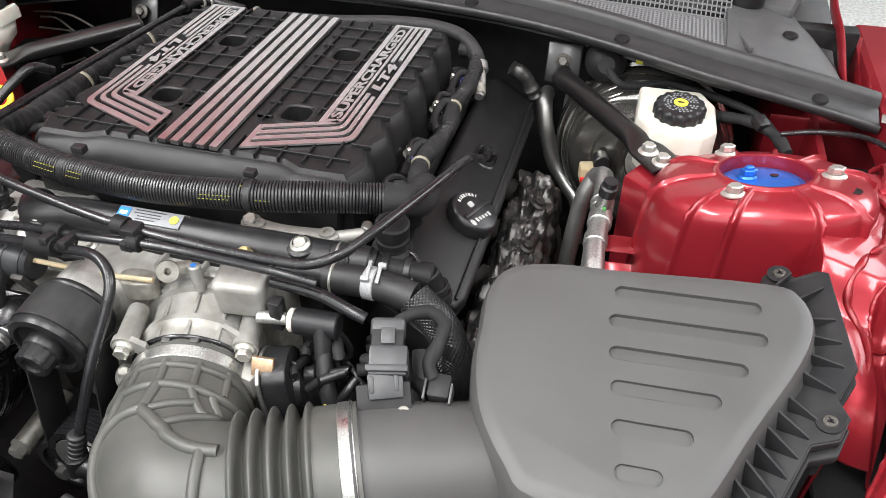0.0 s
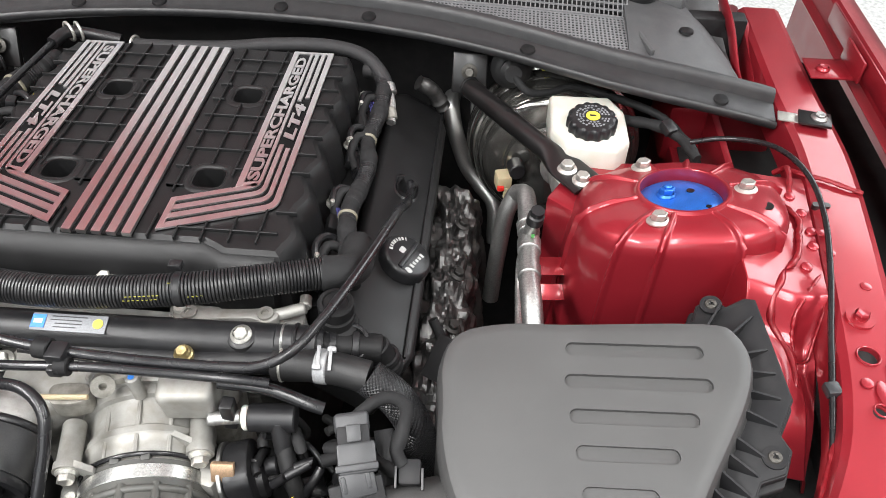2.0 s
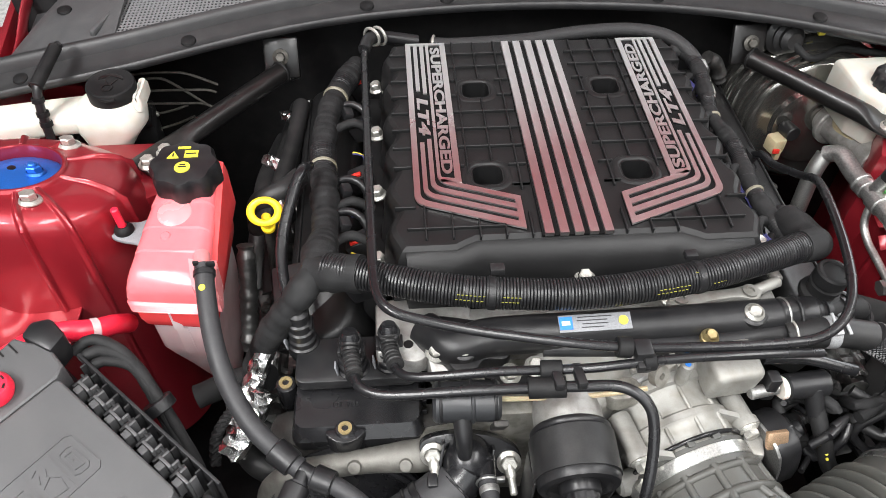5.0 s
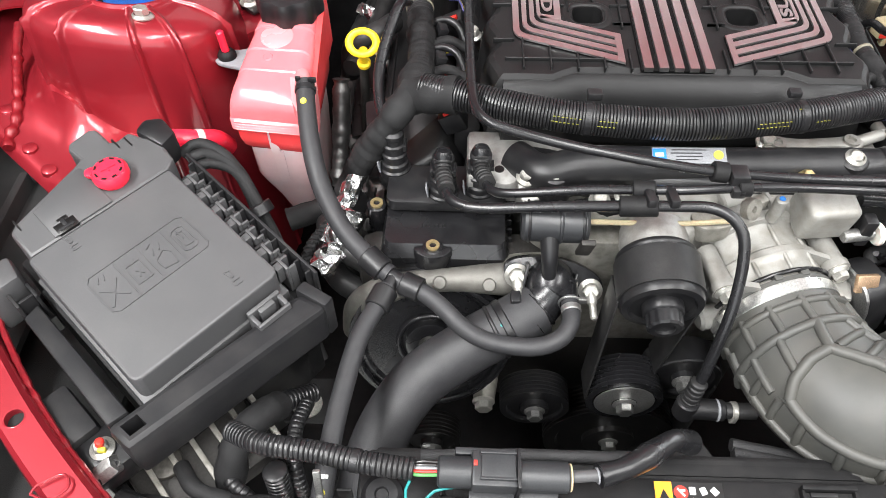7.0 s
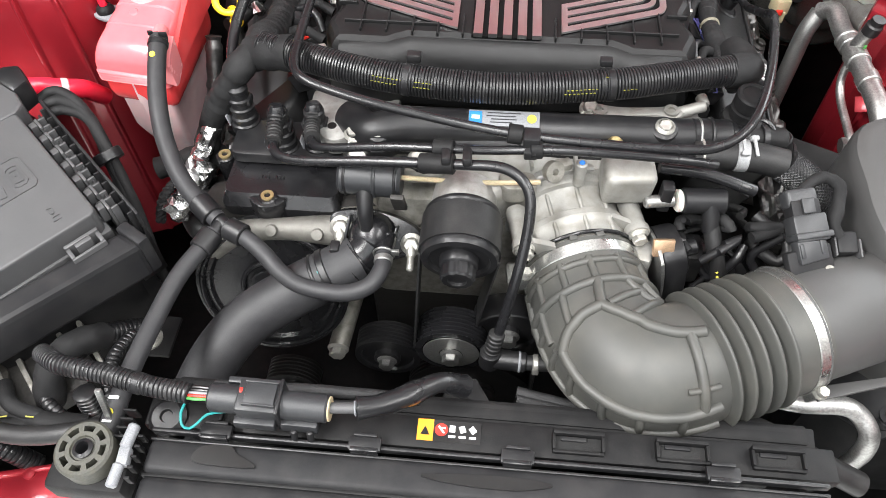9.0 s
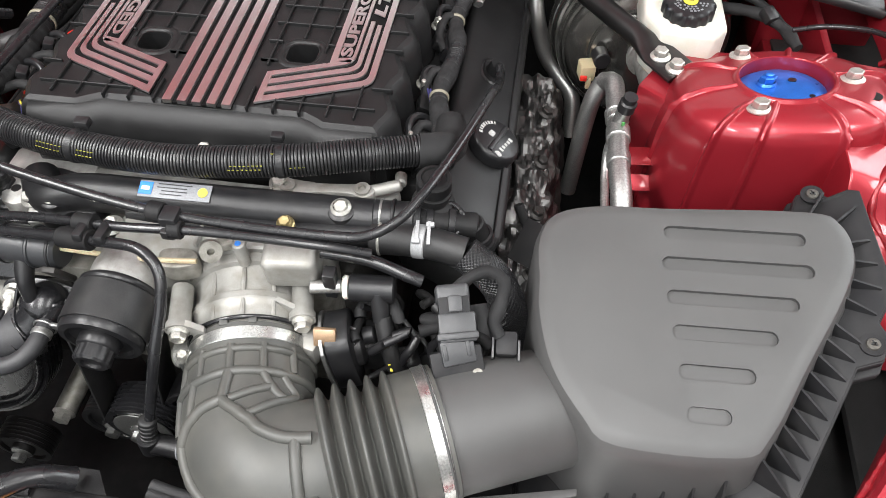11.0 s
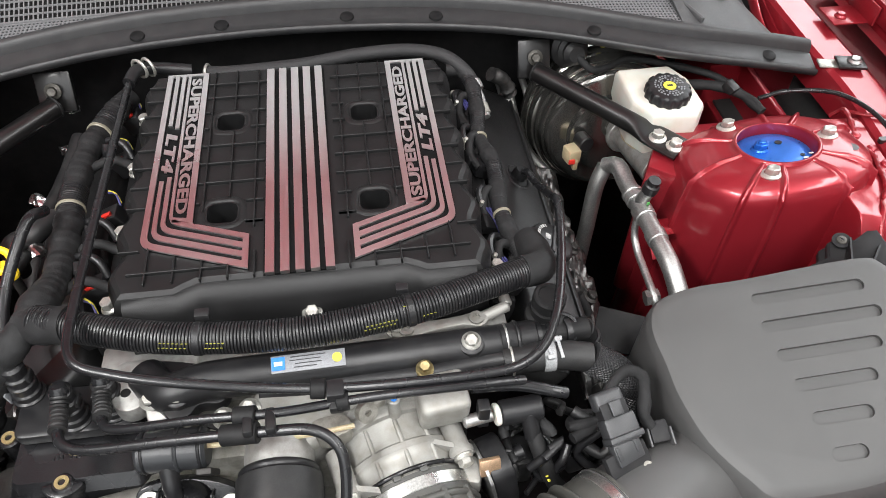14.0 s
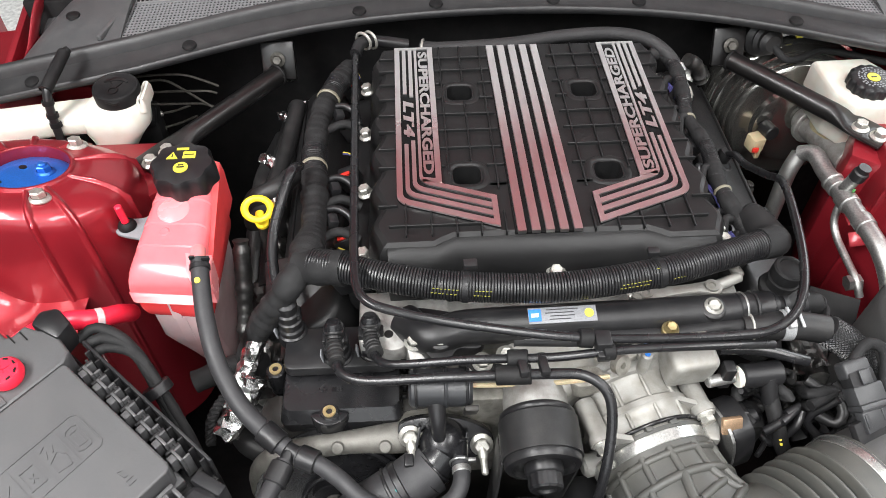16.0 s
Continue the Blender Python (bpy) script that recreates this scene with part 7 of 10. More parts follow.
part("yellow_dot", lathe([(0.0035, 0), (0.0028, 0.001), (0, 0.0014)], 12, axis((-0.3835, -0.032, 0.926), (0, -0.5, 0.9))), MARK, vent, "yellow paint dot")
part("yellow_dot", lathe([(0.0035, 0), (0.0028, 0.001), (0, 0.0014)], 12, axis((-0.327, -0.405, 0.8415), (0, -0.3, 0.9))), MARK, vent, "yellow paint dot")
part("print", merge(box((-0.327, -0.392, 0.8435), (0.009, 0.003, 0.0008), 0), box((-0.327, -0.413, 0.8405), (0.008, 0.002, 0.0008), 0)), WHITE, vent, "white print")
part("hose_clip", band(VB, 0.95, 0.007, 0.0098), STEEL, vent, "steel clip")
lowerh = thing("heater_hoses", (-0.35, -0.1, 0.68), "pair of black rubber heater hoses low beside the engine", "hose")
part("rubber", hose([(-0.38, 0.0, 0.70), (-0.372, -0.07, 0.775), (-0.352, -0.11, 0.79), (-0.32, -0.13, 0.785), (-0.29, -0.14, 0.78)], 0.014, 18), RUBBER, lowerh)
part("rubber", hose([(-0.39, -0.02, 0.66), (-0.375, -0.09, 0.745), (-0.35, -0.135, 0.755), (-0.315, -0.15, 0.75), (-0.29, -0.15, 0.745)], 0.014, 18), RUBBER, lowerh)
part("foil", crumpled([(-0.332, -0.05, 0.845), (-0.345, -0.072, 0.822), (-0.356, -0.092, 0.805), (-0.366, -0.11, 0.792)], 0.0105, 1), FOIL, lowerh, "crumpled foil sleeve", 4)
part("foil", crumpled([(-0.336, -0.088, 0.82), (-0.348, -0.108, 0.806), (-0.36, -0.126, 0.792), (-0.372, -0.138, 0.78)], 0.0145, 2, 0.5), FOIL, lowerh, "crumpled foil sleeve", 4)
TW = [(-0.352, -0.085, 0.81), (-0.372, -0.1, 0.8), (-0.386, -0.122, 0.79), (-0.387, -0.145, 0.775)]
for k in range(3):
    part("twisted_lead", helix(spline(TW, 0.003), 0.0035, 5, 2.1 * k, 0.0032, 8), TAPE, lowerh, "twisted grey lead")

# ---------------- crankcase vent box ----------------
pcv = thing("oil_separator_box", (-0.235, -0.1, 0.78), "glossy black plastic oil separator box with brass bushings", "separator box")
part("body", loft([[(x, y + dy, z) for x, y in rounded(w, d, 0.01, 4, -0.236, -0.095)] for w, d, dy, z in ((0.125, 0.09, -0.012, 0.772), (0.13, 0.094, -0.01, 0.795), (0.132, 0.098, -0.008, 0.822), (0.124, 0.086, -0.004, 0.834))]), GLOSS, pcv)
part("top_step", prism(rounded(0.125, 0.055, 0.01, 4, -0.236, -0.075), 0.838, 0.853, 0.003), PLASTIC, pcv)
for x, y in ((-0.248, -0.146), (-0.31, -0.09)):
    ear = part("ear", rod((x, y, 0.795), (x, y, 0.836), 0.0105), GLOSS, pcv)
    part("bushing", washer((x, y, 0.836), (0, 0, 1), 0.0035, 0.007, 0.0018), BRASS, ear, "brass bushing")
for x, y in ((-0.239, -0.085), (-0.201, -0.08), (-0.292, -0.05)):
    prof = [(0, -0.022), (0.0168, -0.022), (0.0168, -0.012), (0.0145, -0.0105), (0.0145, -0.004), (0.0125, -0.002), (0.0125, 0.004), (0.0138, 0.0055), (0.0138, 0.0085), (0.0118, 0.01), (0.0112, 0.016), (0.0128, 0.0175), (0.0128, 0.0205), (0.0105, 0.022), (0.0098, 0.028), (0.0112, 0.0295), (0.0112, 0.034), (0.008, 0.037), (0, 0.0375)]
    f = part("fitting", lathe(prof, 28, axis((x, y, 0.866), (0, 0.05, 1))), PLASTIC, pcv, "black ribbed quick connector")
    part("tag", box((x - 0.0165, y - 0.006, 0.859), (0.0018, 0.009, 0.015), 0.0006, turn(0, -8, 0)), LABELGREY, f, "pale tag")
    part("grip", merge(box((x - 0.0115, y, 0.884), (0.004, 0.014, 0.008), 0.001), box((x + 0.0115, y, 0.884), (0.004, 0.014, 0.008), 0.001)), PLASTIC, f)
part("ledge", prism(rounded(0.138, 0.104, 0.012, 4, -0.236, -0.105), 0.789, 0.7945, 0.0015), GLOSS, pcv, "moulded edge round the box")
part("front_tab", prism(smooth_loop([(-0.266, -0.146), (-0.262, -0.156), (-0.248, -0.161), (-0.234, -0.156), (-0.23, -0.146)], 4), 0.79, 0.8345, 0.002), GLOSS, pcv)
for k in range(5):
    part("end_rib", box((-0.1685, -0.125 + 0.012 * k, 0.808), (0.005, 0.0022, 0.036), 0.0006), GLOSS, pcv)
part("moulding_mark", merge(*[box((-0.262 + 0.0042 * k, -0.118, 0.8345), (0.0022, 0.0048, 0.001), 0) for k in range(7) if k != 3]), PLASTIC, pcv, "unreadable moulded mark")
VL = [(-0.292, -0.05, 0.88), (-0.297, -0.04, 0.89), (-0.309, -0.005, 0.9), (-0.312, 0.04, 0.915), (-0.3, 0.09, 0.938), (-0.292, 0.115, 0.945), (-0.287, 0.14, 0.93)]
line_thing("fresh_air_line", VL, 0.0062, GLOSS, "glossy black fresh air line beside the dipstick")
part("back_guard", box((-0.285, 0.01, 0.84), (0.09, 0.1, 0.02), 0.004, turn(20, -15, 0)), PLASTIC, pcv, "black plastic guard")

# ---------------- coolant tank ----------------
tank = thing("coolant_tank", (-0.43, 0.07, 0.73), "pink translucent coolant tank with a black cap", "coolant tank")


def tank_ring(x0, x1, y0, y1, z, r=0.008):
    # the front is cut askew: further forward on the engine side; the far side narrows towards the back
    out = []
    w, d = x1 - x0, y1 - y0
    for x, y in rounded(w, d, r, 5, (x0 + x1) / 2, (y0 + y1) / 2):
        f = (y1 - y) / d
        g = (x1 - x) / w
        out.append((x + 0.024 * g * (1 - f), y - 0.010 * (1 - g) * f, z))
    return out


def tank_section(y, x0, x1, top):
    """A slice across the upper shell, rounded above."""
    z0, r = 0.872, 0.0145
    arc = [(x1 - r + r * math.sin(radians(15 * k)), top - r + r * math.cos(radians(15 * k))) for k in range(6, -1, -1)]
    arc2 = [(x0 + r - r * math.sin(radians(15 * k)), top - r + r * math.cos(radians(15 * k))) for k in range(7)]
    dy = lambda x: -0.010 * (x - x0) / (x1 - x0) * max(0.0, 1 - y / 0.15)
    return [(x, y + dy(x), z) for x, z in [(x1, z0)] + arc + arc2 + [(x0, z0)]]


part("lower_bowl", loft([tank_ring(-0.442, -0.398, 0.03, 0.11, 0.68), tank_ring(-0.45, -0.396, 0.012, 0.125, 0.735), tank_ring(-0.461, -0.396, 0.004, 0.13, 0.768), tank_ring(-0.4655, -0.395, 0.0, 0.132, 0.785), tank_ring(-0.466, -0.395, -0.001, 0.133, 0.83)]), PALE, tank, "clear lower bowl", 60)
part("coolant_band", loft([tank_ring(-0.466, -0.392, 0.0, 0.136, 0.828), tank_ring(-0.472, -0.389, -0.004, 0.14, 0.836), tank_ring(-0.4745, -0.388, -0.005, 0.142, 0.845), tank_ring(-0.475, -0.388, -0.005, 0.142, 0.866)]), CORAL, tank, "coolant filled coral band", 60)
ring_list = []
for k in range(9):
    e = (0.0, 0.0016, 0.003)[k % 2 * 2] if 0 < k < 8 else 0.0
    ring_list.append(tank_ring(-0.4755 - e, -0.3885 + e, -0.0055 - e, 0.144 + e, 0.8615 + 0.0019 * k))
part("seam_band", loft(ring_list), PINK, tank, "pink ribbed weld seam", 20)
secs = []
for y, top in ((-0.0045, 0.8885), (-0.003, 0.8945), (0.0015, 0.9005), (0.0075, 0.9055), (0.016, 0.909), (0.034, 0.9125), (0.0355, 0.9142), (0.062, 0.9185), (0.0635, 0.9205), (0.094, 0.9245), (0.0955, 0.927), (0.135, 0.93), (0.146, 0.927), (0.15, 0.915)):
    secs.append(tank_section(y, -0.4755 + 0.024 * max(0, y) / 0.15, -0.3885, top))
part("upper_shell", loft(secs), PINK, tank, "pale pink upper shell with stepped panels", 24)
part("coolant_side", loft([[(-0.3895 + a, -0.004 + 0.0 * b, 0.866 + b) for a, b in ((0, 0), (0.006, 0), (0.006, 0.012), (0, 0.012))], [(-0.3895 + a, 0.045, 0.866 + b) for a, b in ((0, 0), (0.006, 0), (0.006, 0.034), (0, 0.036))],
                           [(-0.3895 + a, 0.125, 0.866 + b) for a, b in ((0, 0), (0.006, 0), (0.006, 0.058), (0, 0.062))], [(-0.3895 + a, 0.145, 0.866 + b) for a, b in ((0, 0), (0.006, 0), (0.006, 0.07), (0, 0.073))], [(-0.3895 + a, 0.152, 0.866 + b) for a, b in ((0, 0), (0.006, 0), (0.006, 0.05), (0, 0.052))]]), CORAL, tank, "deep coral side seen through")
part("rib", loft([[(-0.433 + a, -0.0095, z) for a in (-0.005, 0.005)] + [(-0.433 + a, 0.002, z) for a in (0.005, -0.005)] for z in (0.83, 0.862)]), PALE, tank, "pale moulded rib")
part("rib", loft([[(-0.431 + a, y0, z) for a in (-0.006, 0.006)] + [(-0.431 + a, 0.02, z) for a in (0.006, -0.006)] for z, y0 in ((0.77, -0.001), (0.785, -0.0065), (0.829, -0.0075))]), PALE, tank, "pale moulded rib")
part("disc", lathe([(0.0185, -0.004), (0.0185, 0.0008), (0.017, 0.0018), (0, 0.002)], 32, axis((-0.43, 0.079, 0.9222), (0, -0.15, 1))), BLUSH, tank, "round pale patch")
part("boss", lathe([(0.006, 0), (0.0045, 0.0016), (0, 0.0018)], 20, axis((-0.436, 0.05, 0.9168), (0, -0.15, 1))), PINK, tank)
part("filler_neck", lathe([(0.036, -0.012), (0.03, 0.0), (0.0275, 0.006), (0.0275, 0.02)], 36, axis((-0.4215, 0.124, 0.918), (0, -0.04, 1))), PALE, tank)
capm = axis((-0.4215, 0.128, 0.9235), (0, -0.04, 1))
tcap = part("cap", lathe([(0.033, 0), (0.037, 0.002), (0.037, 0.024), (0.034, 0.03), (0.022, 0.033), (0, 0.033)], 72, capm, lambda a, r, z: 1 + (0.055 * math.cos(8 * a) if r > 0.03 else 0)), PLASTIC, tank, "black lobed cap with yellow symbols")
for nm, bm in (("yellow_symbol", prism([(-0.017, 0.003), (-0.004, 0.003), (-0.0105, 0.014)], 0.033, 0.0342, 0)),
               ("yellow_symbol", box((0.009, 0.009, 0.0336), (0.015, 0.011, 0.0012), 0.0003)),
               ("yellow_symbol", lathe([(0.0085, 0.033), (0.0085, 0.0342), (0, 0.0342)], 28, Matrix.Translation((0.002, -0.012, 0)))),
               ("yellow_symbol", box((0.0, 0.0195, 0.0336), (0.014, 0.003, 0.0012), 0))):
    part(nm, moved(bm, capm), MARK, tcap, "yellow printed symbol")
for bm in (box((-0.0105, 0.0075, 0.0344), (0.0014, 0.005, 0.0006), 0), box((0.009, 0.009, 0.0344), (0.011, 0.0014, 0.0006), 0), box((0.002, -0.012, 0.0344), (0.009, 0.0018, 0.0006), 0), box((0.002, -0.0085, 0.0344), (0.006, 0.0018, 0.0006), 0)):
    part("symbol_line", moved(bm, capm), PLASTIC, tcap)
part("nozzle", merge(rod((-0.394, 0.022, 0.915), (-0.388, -0.004, 0.922), 0.0085), loft([[(-0.392 + a * 0.028, 0.014, 0.893 + b * 0.026) for a, b in ((-0.5, -1), (0.45, -0.8), (0.5, 0.8), (-0.5, 1))], [(-0.389 + a * 0.025, -0.012, 0.888 + b * 0.02) for a, b in ((-0.5, -0.6), (0.5, -1), (0.5, 0.9), (-0.5, 1))], [(-0.387 + a * 0.021, -0.02, 0.884 + b * 0.014) for a, b in ((-0.4, -0.6), (0.5, -1), (0.5, 1), (-0.4, 1))]])), BLUSH, tank, "milky gusseted nozzle")
part("ear", prism(smooth_loop([(-0.46, 0.07), (-0.485, 0.074), (-0.508, 0.082), (-0.513, 0.096), (-0.503, 0.106), (-0.48, 0.108), (-0.455, 0.125)], 4), 0.879, 0.884, 0.0015), LABELGREY, tank, "pale mounting ear")
part("stud", merge(washer((-0.498, 0.093, 0.884), (0, 0, 1), 0.004, 0.009, 0.006), rod((-0.498, 0.093, 0.884), (-0.5, 0.094, 0.918), 0.0045)), REDCAP, tank, "red painted stud")
part("ear_nut", lathe([(0.011, 0), (0.011, 0.003), (0.009, 0.0065), (0.0065, 0.009), (0.005, 0.009)], 24, axis((-0.498, 0.093, 0.884), (0, 0, 1))), MATT, tank, "black nut")

# ---------------- dipstick ----------------
dip = thing("oil_dipstick", (-0.34, 0.1, 0.7), "yellow looped oil dipstick handle in a dark tube", "dipstick")
loopm = V((0.05, -0.75, 0.55))
part("loop", lathe([(0.0138 + 0.0042 * math.cos(2 * math.pi * k / 12), 0.003 * math.sin(2 * math.pi * k / 12)) for k in range(13)], 40, axis((-0.3365, 0.09, 0.908), loopm) @ Matrix.Diagonal((1.12, 0.95, 1, 1))), YELLOW, dip)
part("stem", merge(rod((-0.338, 0.098, 0.893), (-0.34, 0.106, 0.867), 0.0055), lathe([(0.008, 0), (0.0085, 0.005), (0.006, 0.008)], 20, axis((-0.34, 0.107, 0.864), (0, -0.2, 1)))), YELLOW, dip)
part("tube", hose([(-0.34, 0.107, 0.87), (-0.343, 0.11, 0.82), (-0.348, 0.10, 0.74), (-0.35, 0.08, 0.66)], 0.0058), DARKMETAL, dip, "dark dipstick tube")
part("wrap", sweep(spline([(-0.366, 0.085, 0.86), (-0.368, 0.055, 0.81), (-0.372, 0.015, 0.75)], 0.004), lambda f, d: 0.0105 * (1 + 0.35 * noise.noise(V((d * 90, 9, 1)))), 14), SOOTFOIL, dip, "dull crumpled foil", 30)

# ---------------- fuse box ----------------
U, W2 = V((-0.7455, 0.6665, 0)), V((0.6665, 0.7455, 0))
F0 = V((-0.476, -0.343, 0.0))
fuse = thing("fuse_box", (-0.49, -0.22, 0.78), "charcoal plastic fuse box with a clipped lid and embossed symbols", "fuse box")


def fb(u, w, z):
    return F0 + U * u + W2 * w + V((0, 0, z))


def fb_prism(pts, z0, z1, bev, dz=True):
    """A block in the plan of the fuse box; its top follows the lid's slope."""
    p3 = [(fb(u, w, 0).x, fb(u, w, 0).y) for u, w in pts]
    area = sum(a[0] * b[1] - b[0] * a[1] for a, b in zip(p3, p3[1:] + p3[:1]))
    if area < 0:
        p3 = p3[::-1]

    def slope(x, y):
        d = V((x, y, 0)) - F0
        return 0.09 * d.dot(U) + 0.03 * d.dot(W2)
    return prism(p3, (lambda x, y: z0 + slope(x, y)), (lambda x, y: z1 + slope(x, y)), bev)


def sq(u0, u1, w0, w1):
    return [(u0, w0), (u1, w0), (u1, w1), (u0, w1)]


flid = part("lid", fb_prism([(0, 0.007), (0.002, 0.002), (0.007, 0), (0.16, 0.0), (0.163, 0.003), (0.163, 0.144), (0.16, 0.147), (0.007, 0.147), (0.002, 0.145), (0, 0.14)], 0.868, 0.9, 0.005), FUSEBOX, fuse, "charcoal lid", 20)
part("lid_skirt", fb_prism(sq(-0.003, 0.164, -0.003, 0.15), 0.858, 0.872, 0.002), FUSEBOX, fuse)
part("gasket", fb_prism(sq(-0.007, 0.164, -0.0055, 0.1525), 0.852, 0.8575, 0.0015), CHARCOAL, fuse, "thin lower edge of the lid")
part("base", fb_prism(sq(-0.01, 0.215, -0.004, 0.165), 0.72, 0.85, 0.006), MATT, fuse, "black base")
deck = part("deck", fb_prism([(0.1645, 0.004), (0.2, 0.004), (0.206, 0.012), (0.229, 0.085), (0.233, 0.094), (0.252, 0.092), (0.258, 0.097), (0.261, 0.12), (0.256, 0.126), (0.232, 0.126), (0.229, 0.132), (0.231, 0.146), (0.214, 0.153), (0.213, 0.163), (0.172, 0.158), (0.1645, 0.147)], 0.856, 0.8985, 0.003), FUSEBOX, fuse, "charcoal deck beside the lid", 20)
part("deck_plate", fb_prism([(0.167, 0.03), (0.205, 0.03), (0.222, 0.078), (0.222, 0.088), (0.167, 0.088)], 0.89, 0.9003, 0.0008), FUSEBOX, deck, "raised plate of the deck")
part("deck_cap", fb_prism([(0.19, 0.158), (0.225, 0.15), (0.232, 0.165), (0.222, 0.18), (0.196, 0.178)], 0.868, 0.902, 0.004), PLASTIC, fuse, "black corner cap")
# opening drawn as a black patch on the deck, shade put into colour
part("slot", merge(fb_prism(sq(0.166, 0.178, 0.034, 0.054), 0.886, 0.9006, 0.0005), fb_prism(sq(0.178, 0.183, 0.04, 0.05), 0.886, 0.9006, 0.0005)), JETBLACK, deck, "black patch for the shade of a clip opening")
part("slot_clip", merge(fb_prism(sq(0.169, 0.172, 0.037, 0.051), 0.886, 0.9012, 0.0004), fb_prism(sq(0.172, 0.18, 0.042, 0.046), 0.886, 0.9012, 0.0004)), CHARCOAL, deck, "clip in the opening")
for u, w in ((0.196, 0.012), (0.219, 0.128), (0.213, 0.138)):
    part("groove", fb_prism(sq(u, u + 0.014, w, w + 0.0016), 0.89, 0.8991, 0), JETBLACK, deck, "thin dark groove")
CAPM = axis((-0.549, -0.139, 0.924), (0, -0.08, 1))
cap = part("jump_terminal_cap", lathe([(0.0145, -0.026), (0.015, -0.003), (0.0172, -0.001), (0.0172, 0.005), (0.0145, 0.0085), (0, 0.0095)], 36, CAPM), REDCAP, fuse, "red jump terminal cap")
for k in range(8):
    part("cap_slot", moved(box((0.0122, 0, 0.0089), (0.0018, 0.0046, 0.0012), 0), CAPM @ turn(0, 0, 45 * k)), JETBLACK, cap)
part("cap_ridge", merge(moved(box((0, 0, 0.0095), (0.014, 0.001, 0.0012), 0), CAPM @ turn(0, 0, 40)), moved(box((0, 0, 0.0095), (0.008, 0.001, 0.0012), 0), CAPM @ turn(0, 0, 130))), REDCAP, cap)
part("cap_strap", moved(prism(smooth_loop([(-0.012, -0.004), (-0.022, -0.005), (-0.025, 0.001), (-0.02, 0.006), (-0.01, 0.005)], 3), -0.0005, 0.0035, 0.0008), CAPM), REDCAP, cap, "red strap loop")
# latch row along one side: lugs of the lid hooked by loops of the base over a black block that darkens the gap
part("trough", fb_prism(sq(-0.012, 0.185, 0.1505, 0.178), 0.79, 0.845, 0.001), JETBLACK, fuse, "black block darkening the latch gap")
for k in range(7):
    u = 0.008 + 0.0225 * k
    part("latch", merge(fb_prism(sq(u, u + 0.008, 0.149, 0.156), 0.872, 0.8905, 0.0008), fb_prism(sq(u - 0.0035, u + 0.0115, 0.1565, 0.1595), 0.855, 0.8895, 0.0007), fb_prism(sq(u - 0.0035, u - 0.001, 0.1595, 0.167), 0.855, 0.8875, 0.0006), fb_prism(sq(u + 0.009, u + 0.0115, 0.1595, 0.167), 0.855, 0.8875, 0.0006)), FUSEBOX, fuse, "lid latch")
    part("loop", merge(fb_prism(sq(u + 0.0135, u + 0.0165, 0.152, 0.168), 0.84, 0.884, 0.0006), fb_prism(sq(u + 0.0115, u + 0.0185, 0.163, 0.1655), 0.84, 0.8855, 0.0005)), CHARCOAL, fuse, "latch loop")
wall = part("latch_wall", fb_prism(sq(-0.012, 0.185, 0.1745, 0.1775), 0.82, 0.882, 0.0008), CHARCOAL, fuse, "thin outer wall")
for k in range(12):
    part("wall_rib", fb_prism(sq(-0.006 + 0.016 * k, -0.004 + 0.016 * k, 0.1685, 0.1742), 0.82, 0.8815, 0.0004), CHARCOAL, wall)
for u, w in ((-0.004, 0.104),):
    part("latch", merge(fb_prism(sq(u - 0.004, u, w, w + 0.034), 0.86, 0.888, 0.0008), fb_prism(sq(u - 0.016, u - 0.004, w, w + 0.004), 0.86, 0.886, 0.0008), fb_prism(sq(u - 0.016, u - 0.004, w + 0.03, w + 0.034), 0.86, 0.886, 0.0008), fb_prism(sq(u - 0.019, u - 0.016, w, w + 0.034), 0.86, 0.886, 0.0008), fb_prism(sq(u - 0.009, u - 0.004, w + 0.009, w + 0.025), 0.86, 0.8875, 0.0008)), FUSEBOX, fuse, "lid latch")
    # black floor set in to deepen the shade between the latch arms
    part("latch_pit", fb_prism(sq(u - 0.016, u - 0.004, w + 0.004, w + 0.03), 0.855, 0.868, 0), JETBLACK, fuse)
# embossed symbol frame on the lid
EMB = 0.9002


def emb(u0, w0, u1, w1, t=0.001):
    a, b = V((u0, w0)), V((u1, w1))
    n = V((-(b - a).y, (b - a).x)).normalized() * t / 2
    return fb_prism([tuple(a + n), tuple(b + n), tuple(b - n), tuple(a - n)], EMB - 0.001, EMB + 0.0007, 0)


def emb_path(pts, t=0.001, close=True):
    return [emb(*p, *q, t) for p, q in zip(pts, pts[1:] + pts[:1] if close else pts[1:])]


lines = emb_path([(0.063, 0.03), (0.067, 0.024), (0.104, 0.023), (0.109, 0.027), (0.1105, 0.117), (0.107, 0.122), (0.07, 0.123), (0.065, 0.119)])
for w in (0.05, 0.074, 0.0985):
    lines.append(emb(0.0635, w, 0.1095, w))
# crossed tools, a battery, a hand, an open book
lines += [emb(0.07, 0.027, 0.094, 0.044, 0.0022), emb(0.092, 0.027, 0.072, 0.045, 0.0022), emb(0.098, 0.03, 0.104, 0.033), emb(0.098, 0.036, 0.104, 0.038)]
lines += emb_path([(0.074, 0.055), (0.074, 0.069), (0.096, 0.069), (0.096, 0.055)]) + [emb(0.08, 0.06, 0.088, 0.064), emb(0.088, 0.06, 0.081, 0.065), emb(0.096, 0.057, 0.1, 0.057, 0.003), emb(0.096, 0.067, 0.1, 0.067, 0.003)]
